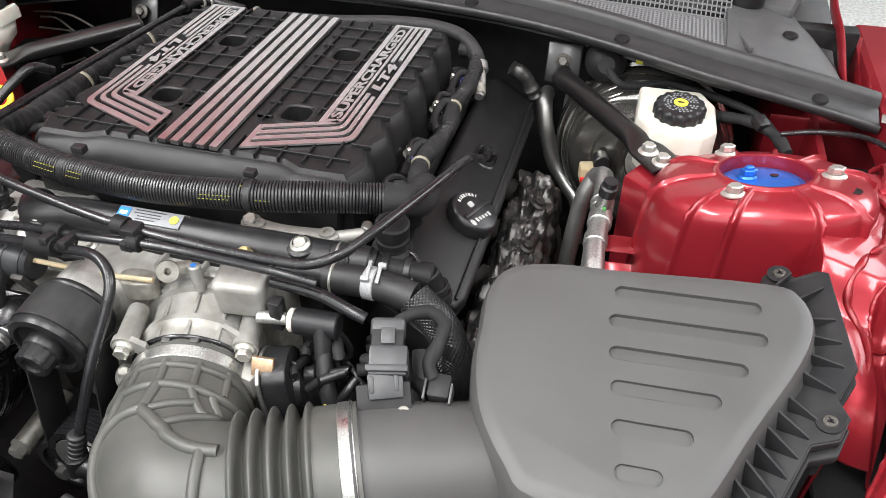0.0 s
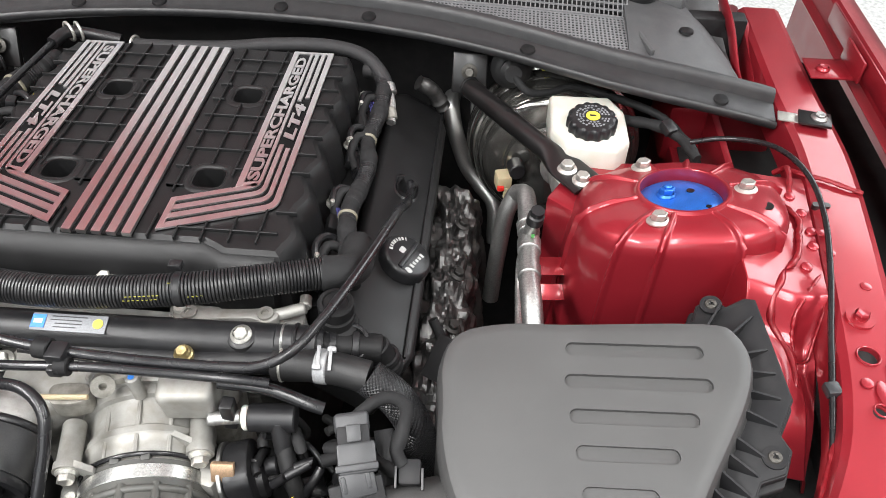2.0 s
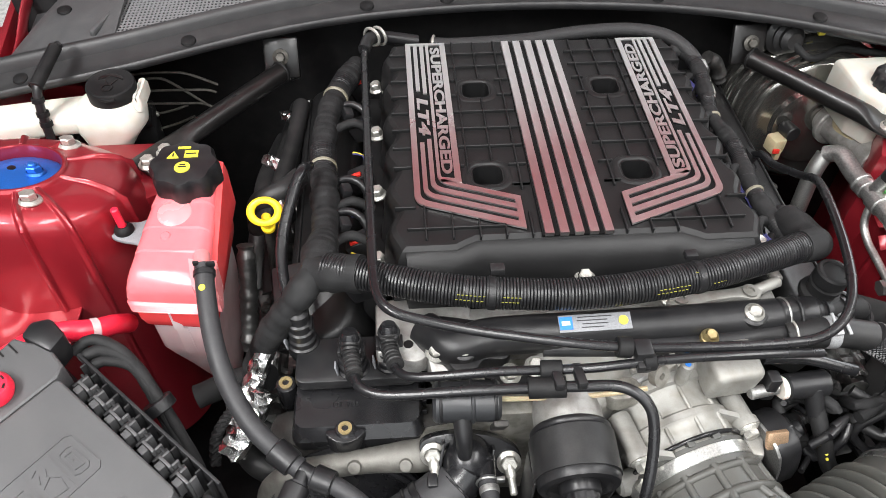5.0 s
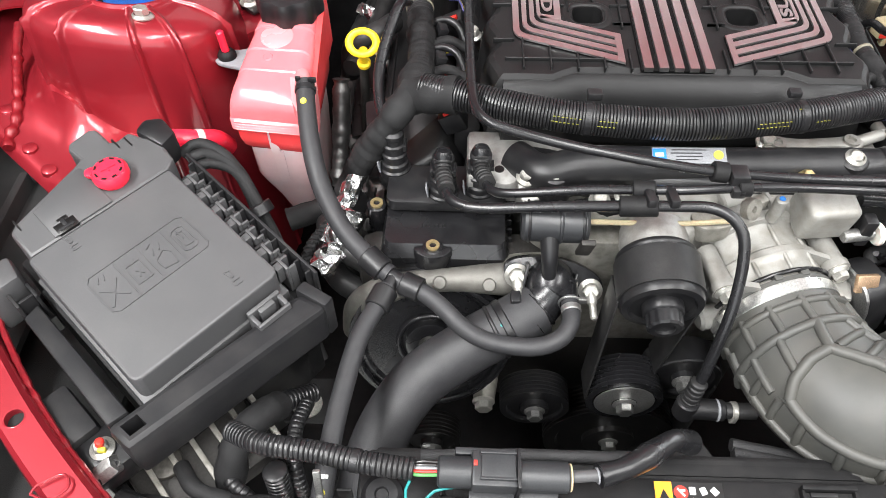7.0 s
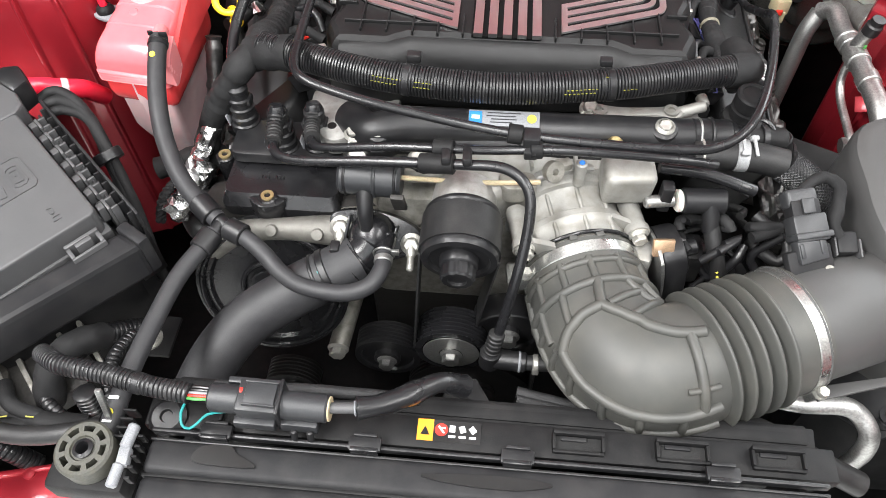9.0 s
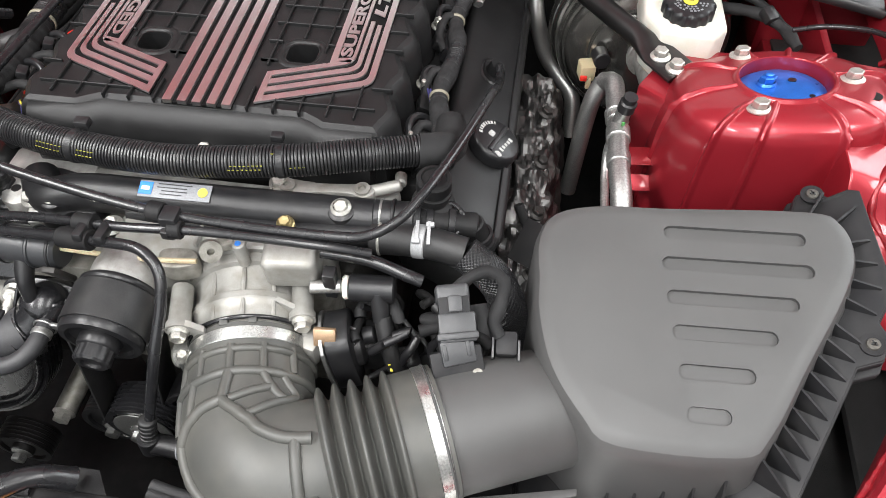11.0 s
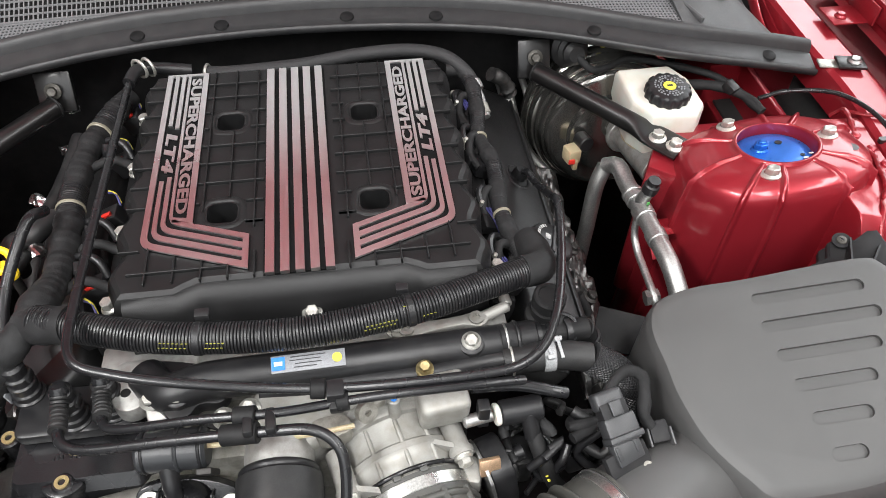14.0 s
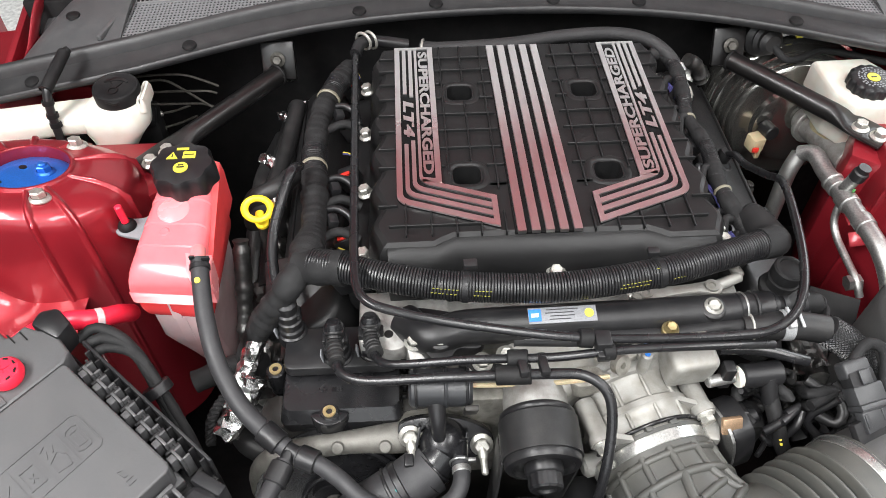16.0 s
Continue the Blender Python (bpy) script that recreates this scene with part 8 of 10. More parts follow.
lines += emb_path([(0.072, 0.08), (0.07, 0.092), (0.083, 0.094), (0.09, 0.089), (0.084, 0.079)]) + [emb(0.09, 0.08, 0.097, 0.083), emb(0.092, 0.087, 0.098, 0.09), emb(0.1, 0.079, 0.103, 0.084)]
lines += emb_path([(0.075, 0.103), (0.073, 0.107), (0.073, 0.114), (0.077, 0.117), (0.099, 0.116), (0.101, 0.112), (0.1, 0.105), (0.097, 0.103)]) + emb_path([(0.079, 0.106), (0.078, 0.113), (0.095, 0.113), (0.095, 0.106)]) + [emb(0.099, 0.109, 0.087, 0.1095)]
for u, w in ((0.152, 0.036), (0.024, 0.114)):
    lines += emb_path([(u, w), (u + 0.009, w - 0.002), (u + 0.007, w + 0.003), (u, w + 0.002)]) + [emb(u - 0.009, w - 0.002, u - 0.004, w - 0.002), emb(u - 0.009, w - 0.002, u - 0.009, w + 0.005), emb(u - 0.004, w - 0.002, u - 0.004, w + 0.005)]
for ln_ in lines:
    part("embossed_line", ln_, FUSEBOX, flid, "embossed symbol line")
# surrounding tray
tray = thing("fuse_box_tray", (-0.49, -0.28, 0.72), "black plastic tray frame carrying the fuse box", "tray")


def tray_bar(pts, z0, z1, bev=0.005):
    p3 = [(fb(u, w, 0).x, fb(u, w, 0).y) for u, w in pts]
    area = sum(a[0] * b[1] - b[0] * a[1] for a, b in zip(p3, p3[1:] + p3[:1]))
    return prism(p3 if area > 0 else p3[::-1], z0, z1, bev)


fbar = part("front_bar", tray_bar([(-0.034, -0.034), (-0.004, -0.036), (-0.015, 0.153), (-0.044, 0.16)], 0.832, 0.882, 0.006), CHARCOAL, tray, "charcoal front bar", 20)
sbar = part("side_bar", tray_bar([(-0.0035, -0.034), (0.14, -0.031), (0.145, -0.0145), (-0.005, -0.0155)], 0.84, 0.8815, 0.003), CHARCOAL, tray)
HOLE = [(-0.025, -0.026), (-0.012, -0.027), (-0.0125, -0.012), (-0.0255, -0.011)]
cut(fbar, [tray_bar(HOLE, 0.8, 0.9, 0)])
part("end_cap", tray_bar([(-0.044, 0.158), (-0.010, 0.151), (-0.008, 0.164), (-0.042, 0.17)], 0.835, 0.884, 0.003), CHARCOAL, tray)
part("rear_block", tray_bar([(0.163, -0.046), (0.195, -0.04), (0.196, -0.008), (0.165, -0.012)], 0.85, 0.902, 0.005), FUSEBOX, tray, "charcoal corner block")
part("rear_latch", merge(tray_bar([(0.142, -0.03), (0.162, -0.03), (0.162, -0.027), (0.142, -0.027)], 0.85, 0.893, 0.0008), tray_bar([(0.142, -0.013), (0.162, -0.013), (0.162, -0.010), (0.142, -0.010)], 0.85, 0.893, 0.0008), tray_bar([(0.148, -0.027), (0.151, -0.027), (0.151, -0.013), (0.148, -0.013)], 0.85, 0.89, 0.0006)), CHARCOAL, tray, "open latch frame")
# black slab that paints the shade under the open latch
part("latch_pit", tray_bar([(0.14, -0.029), (0.163, -0.029), (0.163, -0.009), (0.14, -0.009)], 0.84, 0.86, 0), JETBLACK, tray)
part("under_body", tray_bar([(-0.012, 0.0), (0.2, 0.0), (0.2, 0.15), (-0.012, 0.15)], 0.68, 0.84, 0.008), MATT, tray)
part("side_box", tray_bar([(0.022, -0.075), (0.08, -0.075), (0.08, -0.038), (0.022, -0.038)], 0.80, 0.852, 0.005), CHARCOAL, tray, "black relay box")
for u, w, z in ((0.005, -0.047, 0.845), (0.21, -0.062, 0.868)):
    p = fb(u, w, z)
    stud = part("stud_nut", hexhead(p, (0, 0, 1), 0.0065, 0.008, 1.6), ZINC, tray, "zinc nut")
    part("yellow_paint", box(tuple(p + V((0.003, -0.004, 0.007))), (0.0065, 0.004, 0.005), 0.001), MARK, stud, "yellow paint mark")
    part("red_tip", rod(p + V((0, 0, 0.007)), p + V((0.002, 0.001, 0.015)), 0.0036), REDW, stud, "red tip")
    part("bracket", box(tuple(p - V((0, 0, 0.016))), (0.06, 0.045, 0.03), 0.006, turn(0, 0, 45)), PLASTIC, tray)

# cables behind the fuse box
cb = thing("fuse_box_cables", (-0.43, -0.12, 0.72), "black taped cables leaving the fuse box", "cable")
for k, (o, r) in enumerate(((0, 0.006), (0.010, 0.0065), (0.02, 0.0055))):
    part("cable", hose([(-0.507 + o, -0.078 - o, 0.892), (-0.488 + o * 0.6, -0.07 - o, 0.9 - o * 0.4), (-0.455 + o * 0.4, -0.085 - o * 0.5, 0.89 - o * 0.4), (-0.42 - o * 0.2, -0.125 - o * 0.2, 0.85 - o * 0.4), (-0.39 - o * 0.4, -0.17, 0.80), (-0.365 - o * 0.4, -0.22, 0.73)], r, lumps=0.15), TAPE, cb)
part("tie", band([(-0.435, -0.113, 0.865), (-0.42, -0.128, 0.845)], 0.5, 0.012, 0.016), PLASTIC, cb)
part("cross_cable", hose([(-0.42, -0.06, 0.77), (-0.39, -0.05, 0.775), (-0.36, -0.05, 0.79), (-0.335, -0.06, 0.80)], 0.014, lumps=0.2), TAPE, cb)
rc = thing("battery_cable", (-0.5, -0.03, 0.84), "thick pinkish red battery cable", "cable")
RCP = [(-0.6, -0.045, 0.845), (-0.56, -0.045, 0.872), (-0.53, -0.043, 0.879), (-0.505, -0.038, 0.874), (-0.492, -0.022, 0.86), (-0.495, 0.01, 0.82)]
part("cable", hose(RCP, 0.011, 18), REDCAP, rc)
part("tie", band(RCP, 0.60, 0.008, 0.012), PALE, rc, "pale band")

# module, ground lug and rough wiring below the tray
low = thing("control_module", (-0.43, -0.36, 0.72), "finned metal control module below the fuse box", "module")
part("case", box((-0.452, -0.352, 0.768), (0.12, 0.075, 0.04), 0.008, turn(12, 0, 42)), DARKMETAL, low, "oily dark cast case")
for k in range(6):
    part("fin", moved(prism(rounded(0.005, 0.055, 0.0024, 3), 0.0, 0.010, 0.0008), Matrix.Translation((-0.478 + 0.0155 * k, -0.385 + 0.0142 * k, 0.785)) @ turn(12, 0, 42)), DULLCAST, low, "dull metal fin")
part("lug_plate", prism(smooth_loop([(-0.50, -0.365), (-0.478, -0.38), (-0.462, -0.37), (-0.468, -0.352), (-0.492, -0.345)], 4), 0.79, 0.796, 0.0015), GREASE, low, "rounded cast lug")
lug = thing("ground_lug", (-0.517, -0.396, 0.812), "pale metal ground lug bolted to the red rail", "ground lug")
nd = V((0.62, 0.32, 0.42)).normalized()
n0 = V((-0.520, -0.399, 0.830))
part("seat", lathe([(0, -0.004), (0.0105, -0.004), (0.0105, 0.003), (0.009, 0.004), (0, 0.004)], 24, axis(n0, nd)), ZINC, lug, "pale collar")
part("nut", lathe([(0, 0.003), (0.0085, 0.003), (0.009, 0.005), (0.009, 0.030), (0.0078, 0.032), (0.004, 0.032), (0.0035, 0.029), (0, 0.029)], 6, axis(n0, nd)), ALU, lug, "pale long hexagon nut")
part("tongue", moved(box((0, 0, 0), (0.026, 0.011, 0.004), 0.0015), Matrix.Translation((-0.503, -0.408, 0.823)) @ turn(0, 15, -32)), STEEL, lug, "grey crimped tongue")
CBL = [(-0.494, -0.411, 0.823), (-0.47, -0.417, 0.82), (-0.449, -0.421, 0.817), (-0.41, -0.424, 0.817), (-0.373, -0.42, 0.82), (-0.34, -0.41, 0.82)]
part("cable", hose(CBL, 0.0088, 18), RUBBER, lug, "thick black cable")
part("shrink", hose([(-0.497, -0.4105, 0.8235), (-0.484, -0.4135, 0.8215), (-0.472, -0.4165, 0.82)], 0.0102, 18), PLASTIC, lug, "shrunk sleeve")
part("shrink_ring", band(CBL, 0.30, 0.01, 0.0104), PLASTIC, lug)
mess = thing("corner_wiring", (-0.42, -0.34, 0.68), "tangle of taped and corrugated cables in the front corner", "wiring loom")
for pts, r, kind in (([(-0.385, -0.31, 0.80), (-0.395, -0.335, 0.825), (-0.41, -0.36, 0.82), (-0.42, -0.375, 0.78)], 0.014, 0), ([(-0.36, -0.28, 0.77), (-0.385, -0.31, 0.80), (-0.405, -0.345, 0.81)], 0.010, 1),
                     ([(-0.375, -0.375, 0.81), (-0.372, -0.385, 0.76), (-0.37, -0.39, 0.69)], 0.011, 1), ([(-0.5, -0.41, 0.77), (-0.46, -0.42, 0.775), (-0.43, -0.425, 0.74)], 0.010, 1), ([(-0.44, -0.4, 0.79), (-0.40, -0.405, 0.8), (-0.37, -0.4, 0.79)], 0.011, 0),
                     ([(-0.46, -0.37, 0.80), (-0.44, -0.392, 0.806), (-0.41, -0.4, 0.80), (-0.385, -0.405, 0.77)], 0.007, 0), ([(-0.43, -0.345, 0.79), (-0.415, -0.38, 0.8), (-0.395, -0.395, 0.79), (-0.38, -0.42, 0.75)], 0.006, 1),
                     ([(-0.49, -0.40, 0.79), (-0.47, -0.405, 0.80), (-0.44, -0.41, 0.80), (-0.41, -0.405, 0.795)], 0.008, 0), ([(-0.36, -0.30, 0.79), (-0.365, -0.335, 0.80), (-0.36, -0.37, 0.79), (-0.35, -0.39, 0.74)], 0.007, 1), ([(-0.52, -0.38, 0.78), (-0.5, -0.395, 0.79), (-0.47, -0.40, 0.77)], 0.006, 0)):
    part("cable", ribbed(pts, r, 0.005, 0.14, 16) if kind else hose(pts, r, lumps=0.2), LOOM if kind else TAPE, mess)
part("yellow_mark", merge(box((-0.448, -0.407, 0.8095), (0.022, 0.0012, 0.0008), 0, turn(0, 0, 12)), box((-0.415, -0.404, 0.811), (0.008, 0.0012, 0.0008), 0)), FADED, mess, "yellow paint mark")
bk = thing("bracket_bolt", (-0.373, -0.274, 0.72), "zinc nut on a black bracket beside the radiator hose", "bolt")
part("plate", box((-0.37, -0.268, 0.728), (0.05, 0.05, 0.006), 0.002), MATT, bk)
part("nut", merge(washer((-0.373, -0.274, 0.731), (0, 0, 1), 0.004, 0.0155, 0.002), hexhead((-0.373, -0.274, 0.733), (0, 0, 1), 0.0075, 0.008, 1.1), rod((-0.373, -0.274, 0.74), (-0.373, -0.274, 0.749), 0.0035)), ZINC, bk)

# ---------------- radiator panel ----------------
rad = thing("radiator", (0, -0.42, 0.5), "black plastic radiator support panel with slots and clips", "radiator")
part("top_beam", box((0.0, -0.394, 0.822), (0.60, 0.030, 0.014), 0.003), MATT, rad)
part("tank_top", box((0.0, -0.436, 0.823), (0.575, 0.03, 0.02), 0.006, seg=3), CHARCOAL, rad, "satin black radiator tank")
part("tank_ridge", box((0.0, -0.4145, 0.8315), (0.575, 0.004, 0.009), 0.0015), PLASTIC, rad)
part("tank_ridge", box((0.0, -0.4215, 0.8285), (0.575, 0.003, 0.008), 0.0012), PLASTIC, rad)
part("tank_foot", box((0, -0.4655, 0.815), (0.575, 0.027, 0.03), 0.007, seg=3), CHARCOAL, rad)
part("tank_groove", box((0, -0.4515, 0.822), (0.575, 0.004, 0.012), 0.001), MATT, rad)
part("beam_end", lathe([(0, -0.02), (0.016, -0.02), (0.017, 0.002), (0.013, 0.006), (0.006, 0.006), (0.005, 0.003), (0, 0.003)], 28, axis((-0.279, -0.401, 0.829), (0, -0.1, 1))), PLASTIC, rad, "round black fixing")
part("core", box((0, -0.44, 0.6), (0.56, 0.04, 0.42), 0.002), JETBLACK, rad)
part("shroud", box((0.0, -0.36, 0.62), (0.58, 0.02, 0.38), 0.004), MATT, rad, "black fan shroud")
for x in (-0.21, 0.062 + 0.02, 0.17, 0.25):
    rim = part("slot_frame", merge(box((x, -0.3865, 0.8325), (0.044, 0.004, 0.009), 0.001), box((x, -0.4025, 0.8305), (0.044, 0.003, 0.005), 0.001), box((x - 0.021, -0.3945, 0.8315), (0.003, 0.014, 0.007), 0.001), box((x + 0.021, -0.3945, 0.8315), (0.003, 0.014, 0.007), 0.001)), MATT, rad)
    # thin black sheet inside the frame, painted darkness of the slot
    part("slot", box((x, -0.3945, 0.8294), (0.039, 0.0135, 0.0008), 0), DEADBLACK, rim, "black piece for the shade of a slot")
    part("slot_tongue", box((x - 0.004, -0.391, 0.8312), (0.022, 0.004, 0.003), 0.0008), CHARCOAL, rim)
for x in (-0.23, -0.1, 0.03, 0.2):
    cl = part("clip", box((x, -0.4135, 0.838), (0.028, 0.012, 0.005), 0.001), PLASTIC, rad, "black clip")
    part("clip_tongue", box((x, -0.419, 0.8375), (0.024, 0.004, 0.009), 0.0008), GLOSS, cl)
    part("clip_bar", box((x, -0.4065, 0.8405), (0.02, 0.003, 0.005), 0.0006), PLASTIC, cl)
part("stain", prism(smooth_loop([(-0.245, -0.432), (-0.235, -0.425), (-0.215, -0.424), (-0.208, -0.43), (-0.19, -0.441), (-0.24, -0.441)], 4), 0.8346, 0.8356, 0), JETBLACK, rad, "wet black patch")
part("stain", prism(smooth_loop([(-0.05, -0.434), (0.02, -0.43), (0.06, -0.434), (0.03, -0.441), (-0.02, -0.44)], 4), 0.8346, 0.8356, 0), JETBLACK, rad, "wet black patch")
# guard fins behind the beam
for x, h, w in ((-0.022, 0.055, 0.05), (-0.075, 0.035, 0.03), (-0.115, 0.03, 0.03), (-0.14, 0.03, 0.02)):
    part("guard_fin", loft([[(x - w / 2, -0.385, 0.80), (x + w * 0.9, -0.385, 0.80), (x + w * 0.9, -0.378, 0.80), (x - w / 2, -0.378, 0.80)], [(x - w * 0.25, -0.384 + h * 0.9, 0.80 + 0.01), (x + w * 0.25, -0.384 + h * 0.9, 0.80 + 0.01), (x + w * 0.25, -0.38 + h * 0.9, 0.80 + 0.01), (x - w * 0.25, -0.38 + h * 0.9, 0.80 + 0.01)]]), MATT, rad)
part("shroud_top", box((0.0, -0.368, 0.805), (0.59, 0.03, 0.006), 0.002, turn(12, 0, 0)), MATT, rad)
for k in range(3):
    part("fan_cable", hose([(0.03, -0.345 + 0.008 * k, 0.785), (0.1, -0.352 + 0.006 * k, 0.78), (0.18, -0.362 + 0.004 * k, 0.775), (0.27, -0.37, 0.77)], 0.006, lumps=0.1), BRAID, rad, "braided cable")
part("fan_cable", hose([(-0.25, -0.362, 0.818), (-0.15, -0.358, 0.816), (-0.06, -0.356, 0.81)], 0.006, lumps=0.1), BRAID, rad, "braided cable")
# warning label
wl = part("warning_label", box((-0.03, -0.3925, 0.8295), (0.056, 0.019, 0.0008), 0, turn(4, 0, 0)), JETBLACK, rad, "warning sticker")
part("orange_field", box((-0.0505, -0.3925, 0.8302), (0.014, 0.019, 0.0006), 0, turn(4, 0, 0)), ORANGE, wl, "orange field")
part("triangle", prism([(-0.0545, -0.397), (-0.0465, -0.397), (-0.0505, -0.389)], 0.8302, 0.8309, 0), JETBLACK, wl)
part("red_disc", lathe([(0.0058, 0), (0.0058, 0.0006), (0, 0.0006)], 24, axis((-0.0365, -0.3915, 0.83), (0, 0, 1))), REDW, wl, "red printed disc")
part("disc_mark", merge(box((-0.0365, -0.3915, 0.8308), (0.0016, 0.008, 0.0004), 0, turn(0, 0, 40)), box((-0.0355, -0.39, 0.8308), (0.005, 0.0014, 0.0004), 0)), WHITE, wl, "white mark")
for k, x in enumerate((-0.027, -0.018, -0.009)):
    part("white_symbol", merge(box((x, -0.39, 0.8301), (0.005, 0.006, 0.0005), 0, turn(0, 0, 20 * k)), box((x, -0.397, 0.8301), (0.006, 0.002, 0.0005), 0)), WHITE, wl, "white symbol")
# fan plug and corrugated lead
fp = thing("fan_connector", (-0.17, -0.392, 0.84), "grey black fan connector with coloured wires", "connector")
ft = turn(0, 2, 0)
part("rear_barrel", rod((-0.234, -0.3925, 0.863), (-0.203, -0.393, 0.863), 0.0125, 24, 0.002), GREYP, fp)
part("body", box((-0.19, -0.394, 0.864), (0.036, 0.029, 0.026), 0.0025, ft), GREYP, fp)
part("body_cap", box((-0.187, -0.3935, 0.8785), (0.026, 0.021, 0.004), 0.001, ft), GREYP, fp)
part("cap_rib", box((-0.187, -0.3835, 0.8805), (0.028, 0.002, 0.003), 0.0005, ft), GREYP, fp)
part("cap_rib", box((-0.187, -0.4035, 0.8795), (0.028, 0.002, 0.003), 0.0005, ft), GREYP, fp)
part("wing", box((-0.197, -0.3775, 0.866), (0.047, 0.006, 0.006), 0.001, ft), GREYP, fp)
part("wing", box((-0.192, -0.4105, 0.857), (0.035, 0.007, 0.011), 0.001, ft), GREYP, fp)
part("body_band", box((-0.1715, -0.394, 0.864), (0.003, 0.032, 0.030), 0.0008, ft), PLASTIC, fp)
part("front_barrel", rod((-0.172, -0.3945, 0.8635), (-0.131, -0.3945, 0.8625), 0.0122, 24, 0.002), GREYP, fp)
part("foot", box((-0.1565, -0.405, 0.850), (0.033, 0.010, 0.014), 0.0012, ft), GREYP, fp)
for x in (-0.161, -0.147):
    part("peg", rod((x, -0.41, 0.848), (x, -0.413, 0.836), 0.003, 12), PLASTIC, fp)
part("red_lock", box((-0.2045, -0.3905, 0.8765), (0.003, 0.0045, 0.003), 0.0005), REDW, fp, "red lock")
part("yellow_ring", rod((-0.1312, -0.3945, 0.8625), (-0.1295, -0.3945, 0.8625), 0.0108, 24, 0.0005), AMBER, fp, "pale yellow seal")
part("grey_wire", hose([(-0.13, -0.3945, 0.864), (-0.12, -0.3935, 0.864), (-0.108, -0.392, 0.863)], 0.0048, 12), FUSEBOX, fp, "grey wires")
part("tie", torus((-0.109, -0.392, 0.862), (1, 0.15, 0), 0.0058, 0.0009, 20, 8), LABELGREY, fp, "pale tie")
part("clear_sleeve", hose([(-0.108, -0.392, 0.862), (-0.092, -0.387, 0.86), (-0.075, -0.378, 0.856), (-0.055, -0.364, 0.851), (-0.04, -0.354, 0.846), (-0.02, -0.346, 0.825)], 0.0095, lumps=0.3), GLOSS, fp, "shiny black cable sleeve")
LEAD = [(-0.41, -0.354, 0.842), (-0.378, -0.3715, 0.858), (-0.332, -0.379, 0.862), (-0.291, -0.387, 0.863), (-0.252, -0.3915, 0.8635)]
part("lead", ribbed(LEAD, 0.0092, 0.0042, 0.13, 20), LOOM, fp, "corrugated black lead")
part("lead_tape", band(LEAD, 0.72, 0.008, 0.0097), PLASTIC, fp)
for k, mt in enumerate((GREENW, REDW, LABELGREY, JETBLACK, JETBLACK)):
    part("wire", hose([(-0.256, -0.3955 + 0.0022 * k, 0.8645), (-0.245, -0.398 + 0.0028 * k, 0.868), (-0.23, -0.397 + 0.0024 * k, 0.868)], 0.0015, 8), mt, fp)
part("teal_wire", hose([(-0.254, -0.398, 0.862), (-0.2585, -0.405, 0.855), (-0.257, -0.414, 0.849), (-0.25, -0.4165, 0.848), (-0.243, -0.411, 0.85), (-0.236, -0.405, 0.854), (-0.22, -0.403, 0.858), (-0.205, -0.403, 0.859)], 0.0012, 8), TEAL, fp, "teal wire")

gr = thing("rubber_mount", (-0.333, -0.442, 0.82), "round slotted black rubber radiator mount", "rubber mount")
gm = axis((-0.333, -0.442, 0.848), (0, -0.05, 1))
ring = part("ring", lathe([(0.007, 0.001), (0.010, 0.001), (0.011, 0.003), (0.0225, 0.003), (0.0245, 0.001), (0.0245, -0.018), (0.007, -0.018), (0.007, 0.001)], 56, gm), GREYRUBBER, gr, "greyed rubber ring")
slots = []
for k in range(8):
    a0 = radians(45 * k - 15)
    arc = [(r * math.cos(a0 + radians(30) * i / 6), r * math.sin(a0 + radians(30) * i / 6)) for r, order in ((0.0195, range(7)), (0.0145, range(6, -1, -1))) for i in order]
    slots.append(prism(arc, -0.012, 0.02, 0, gm))
cut(ring, slots)
part("core", lathe([(0.0075, -0.006), (0.0085, 0.003), (0.0055, 0.0045), (0.0045, 0.001), (0.0045, -0.012), (0, -0.012)], 24, gm), PLASTIC, gr, "black bush")
part("bracket", box((-0.335, -0.445, 0.812), (0.07, 0.05, 0.03), 0.006), MATT, gr)
part("metal_strip", box((-0.327, -0.405, 0.852), (0.006, 0.004, 0.045), 0.001, turn(-15, 0, 0)), STEEL, gr)
for k in range(4):
    part("fin", box((-0.308, -0.403 - 0.008 * k, 0.838), (0.012, 0.002, 0.016), 0.0005), MATT, gr)
part("white_clip", rod((-0.298, -0.416, 0.846), (-0.3005, -0.437, 0.845), 0.0052, 16), LABELGREY, gr, "pale plastic clip")
part("white_clip", box((-0.299, -0.444, 0.843), (0.010, 0.016, 0.010), 0.002, turn(0, 0, 5)), LABELGREY, gr, "pale plastic clip")
part("white_clip", rod((-0.3005, -0.45, 0.845), (-0.302, -0.47, 0.843), 0.0048, 16), LABELGREY, gr, "pale plastic clip")
for k in range(5):
    part("clip_rib", box((-0.291, -0.425 - 0.009 * k, 0.838), (0.005, 0.0022, 0.014), 0.0004), MATT, gr)

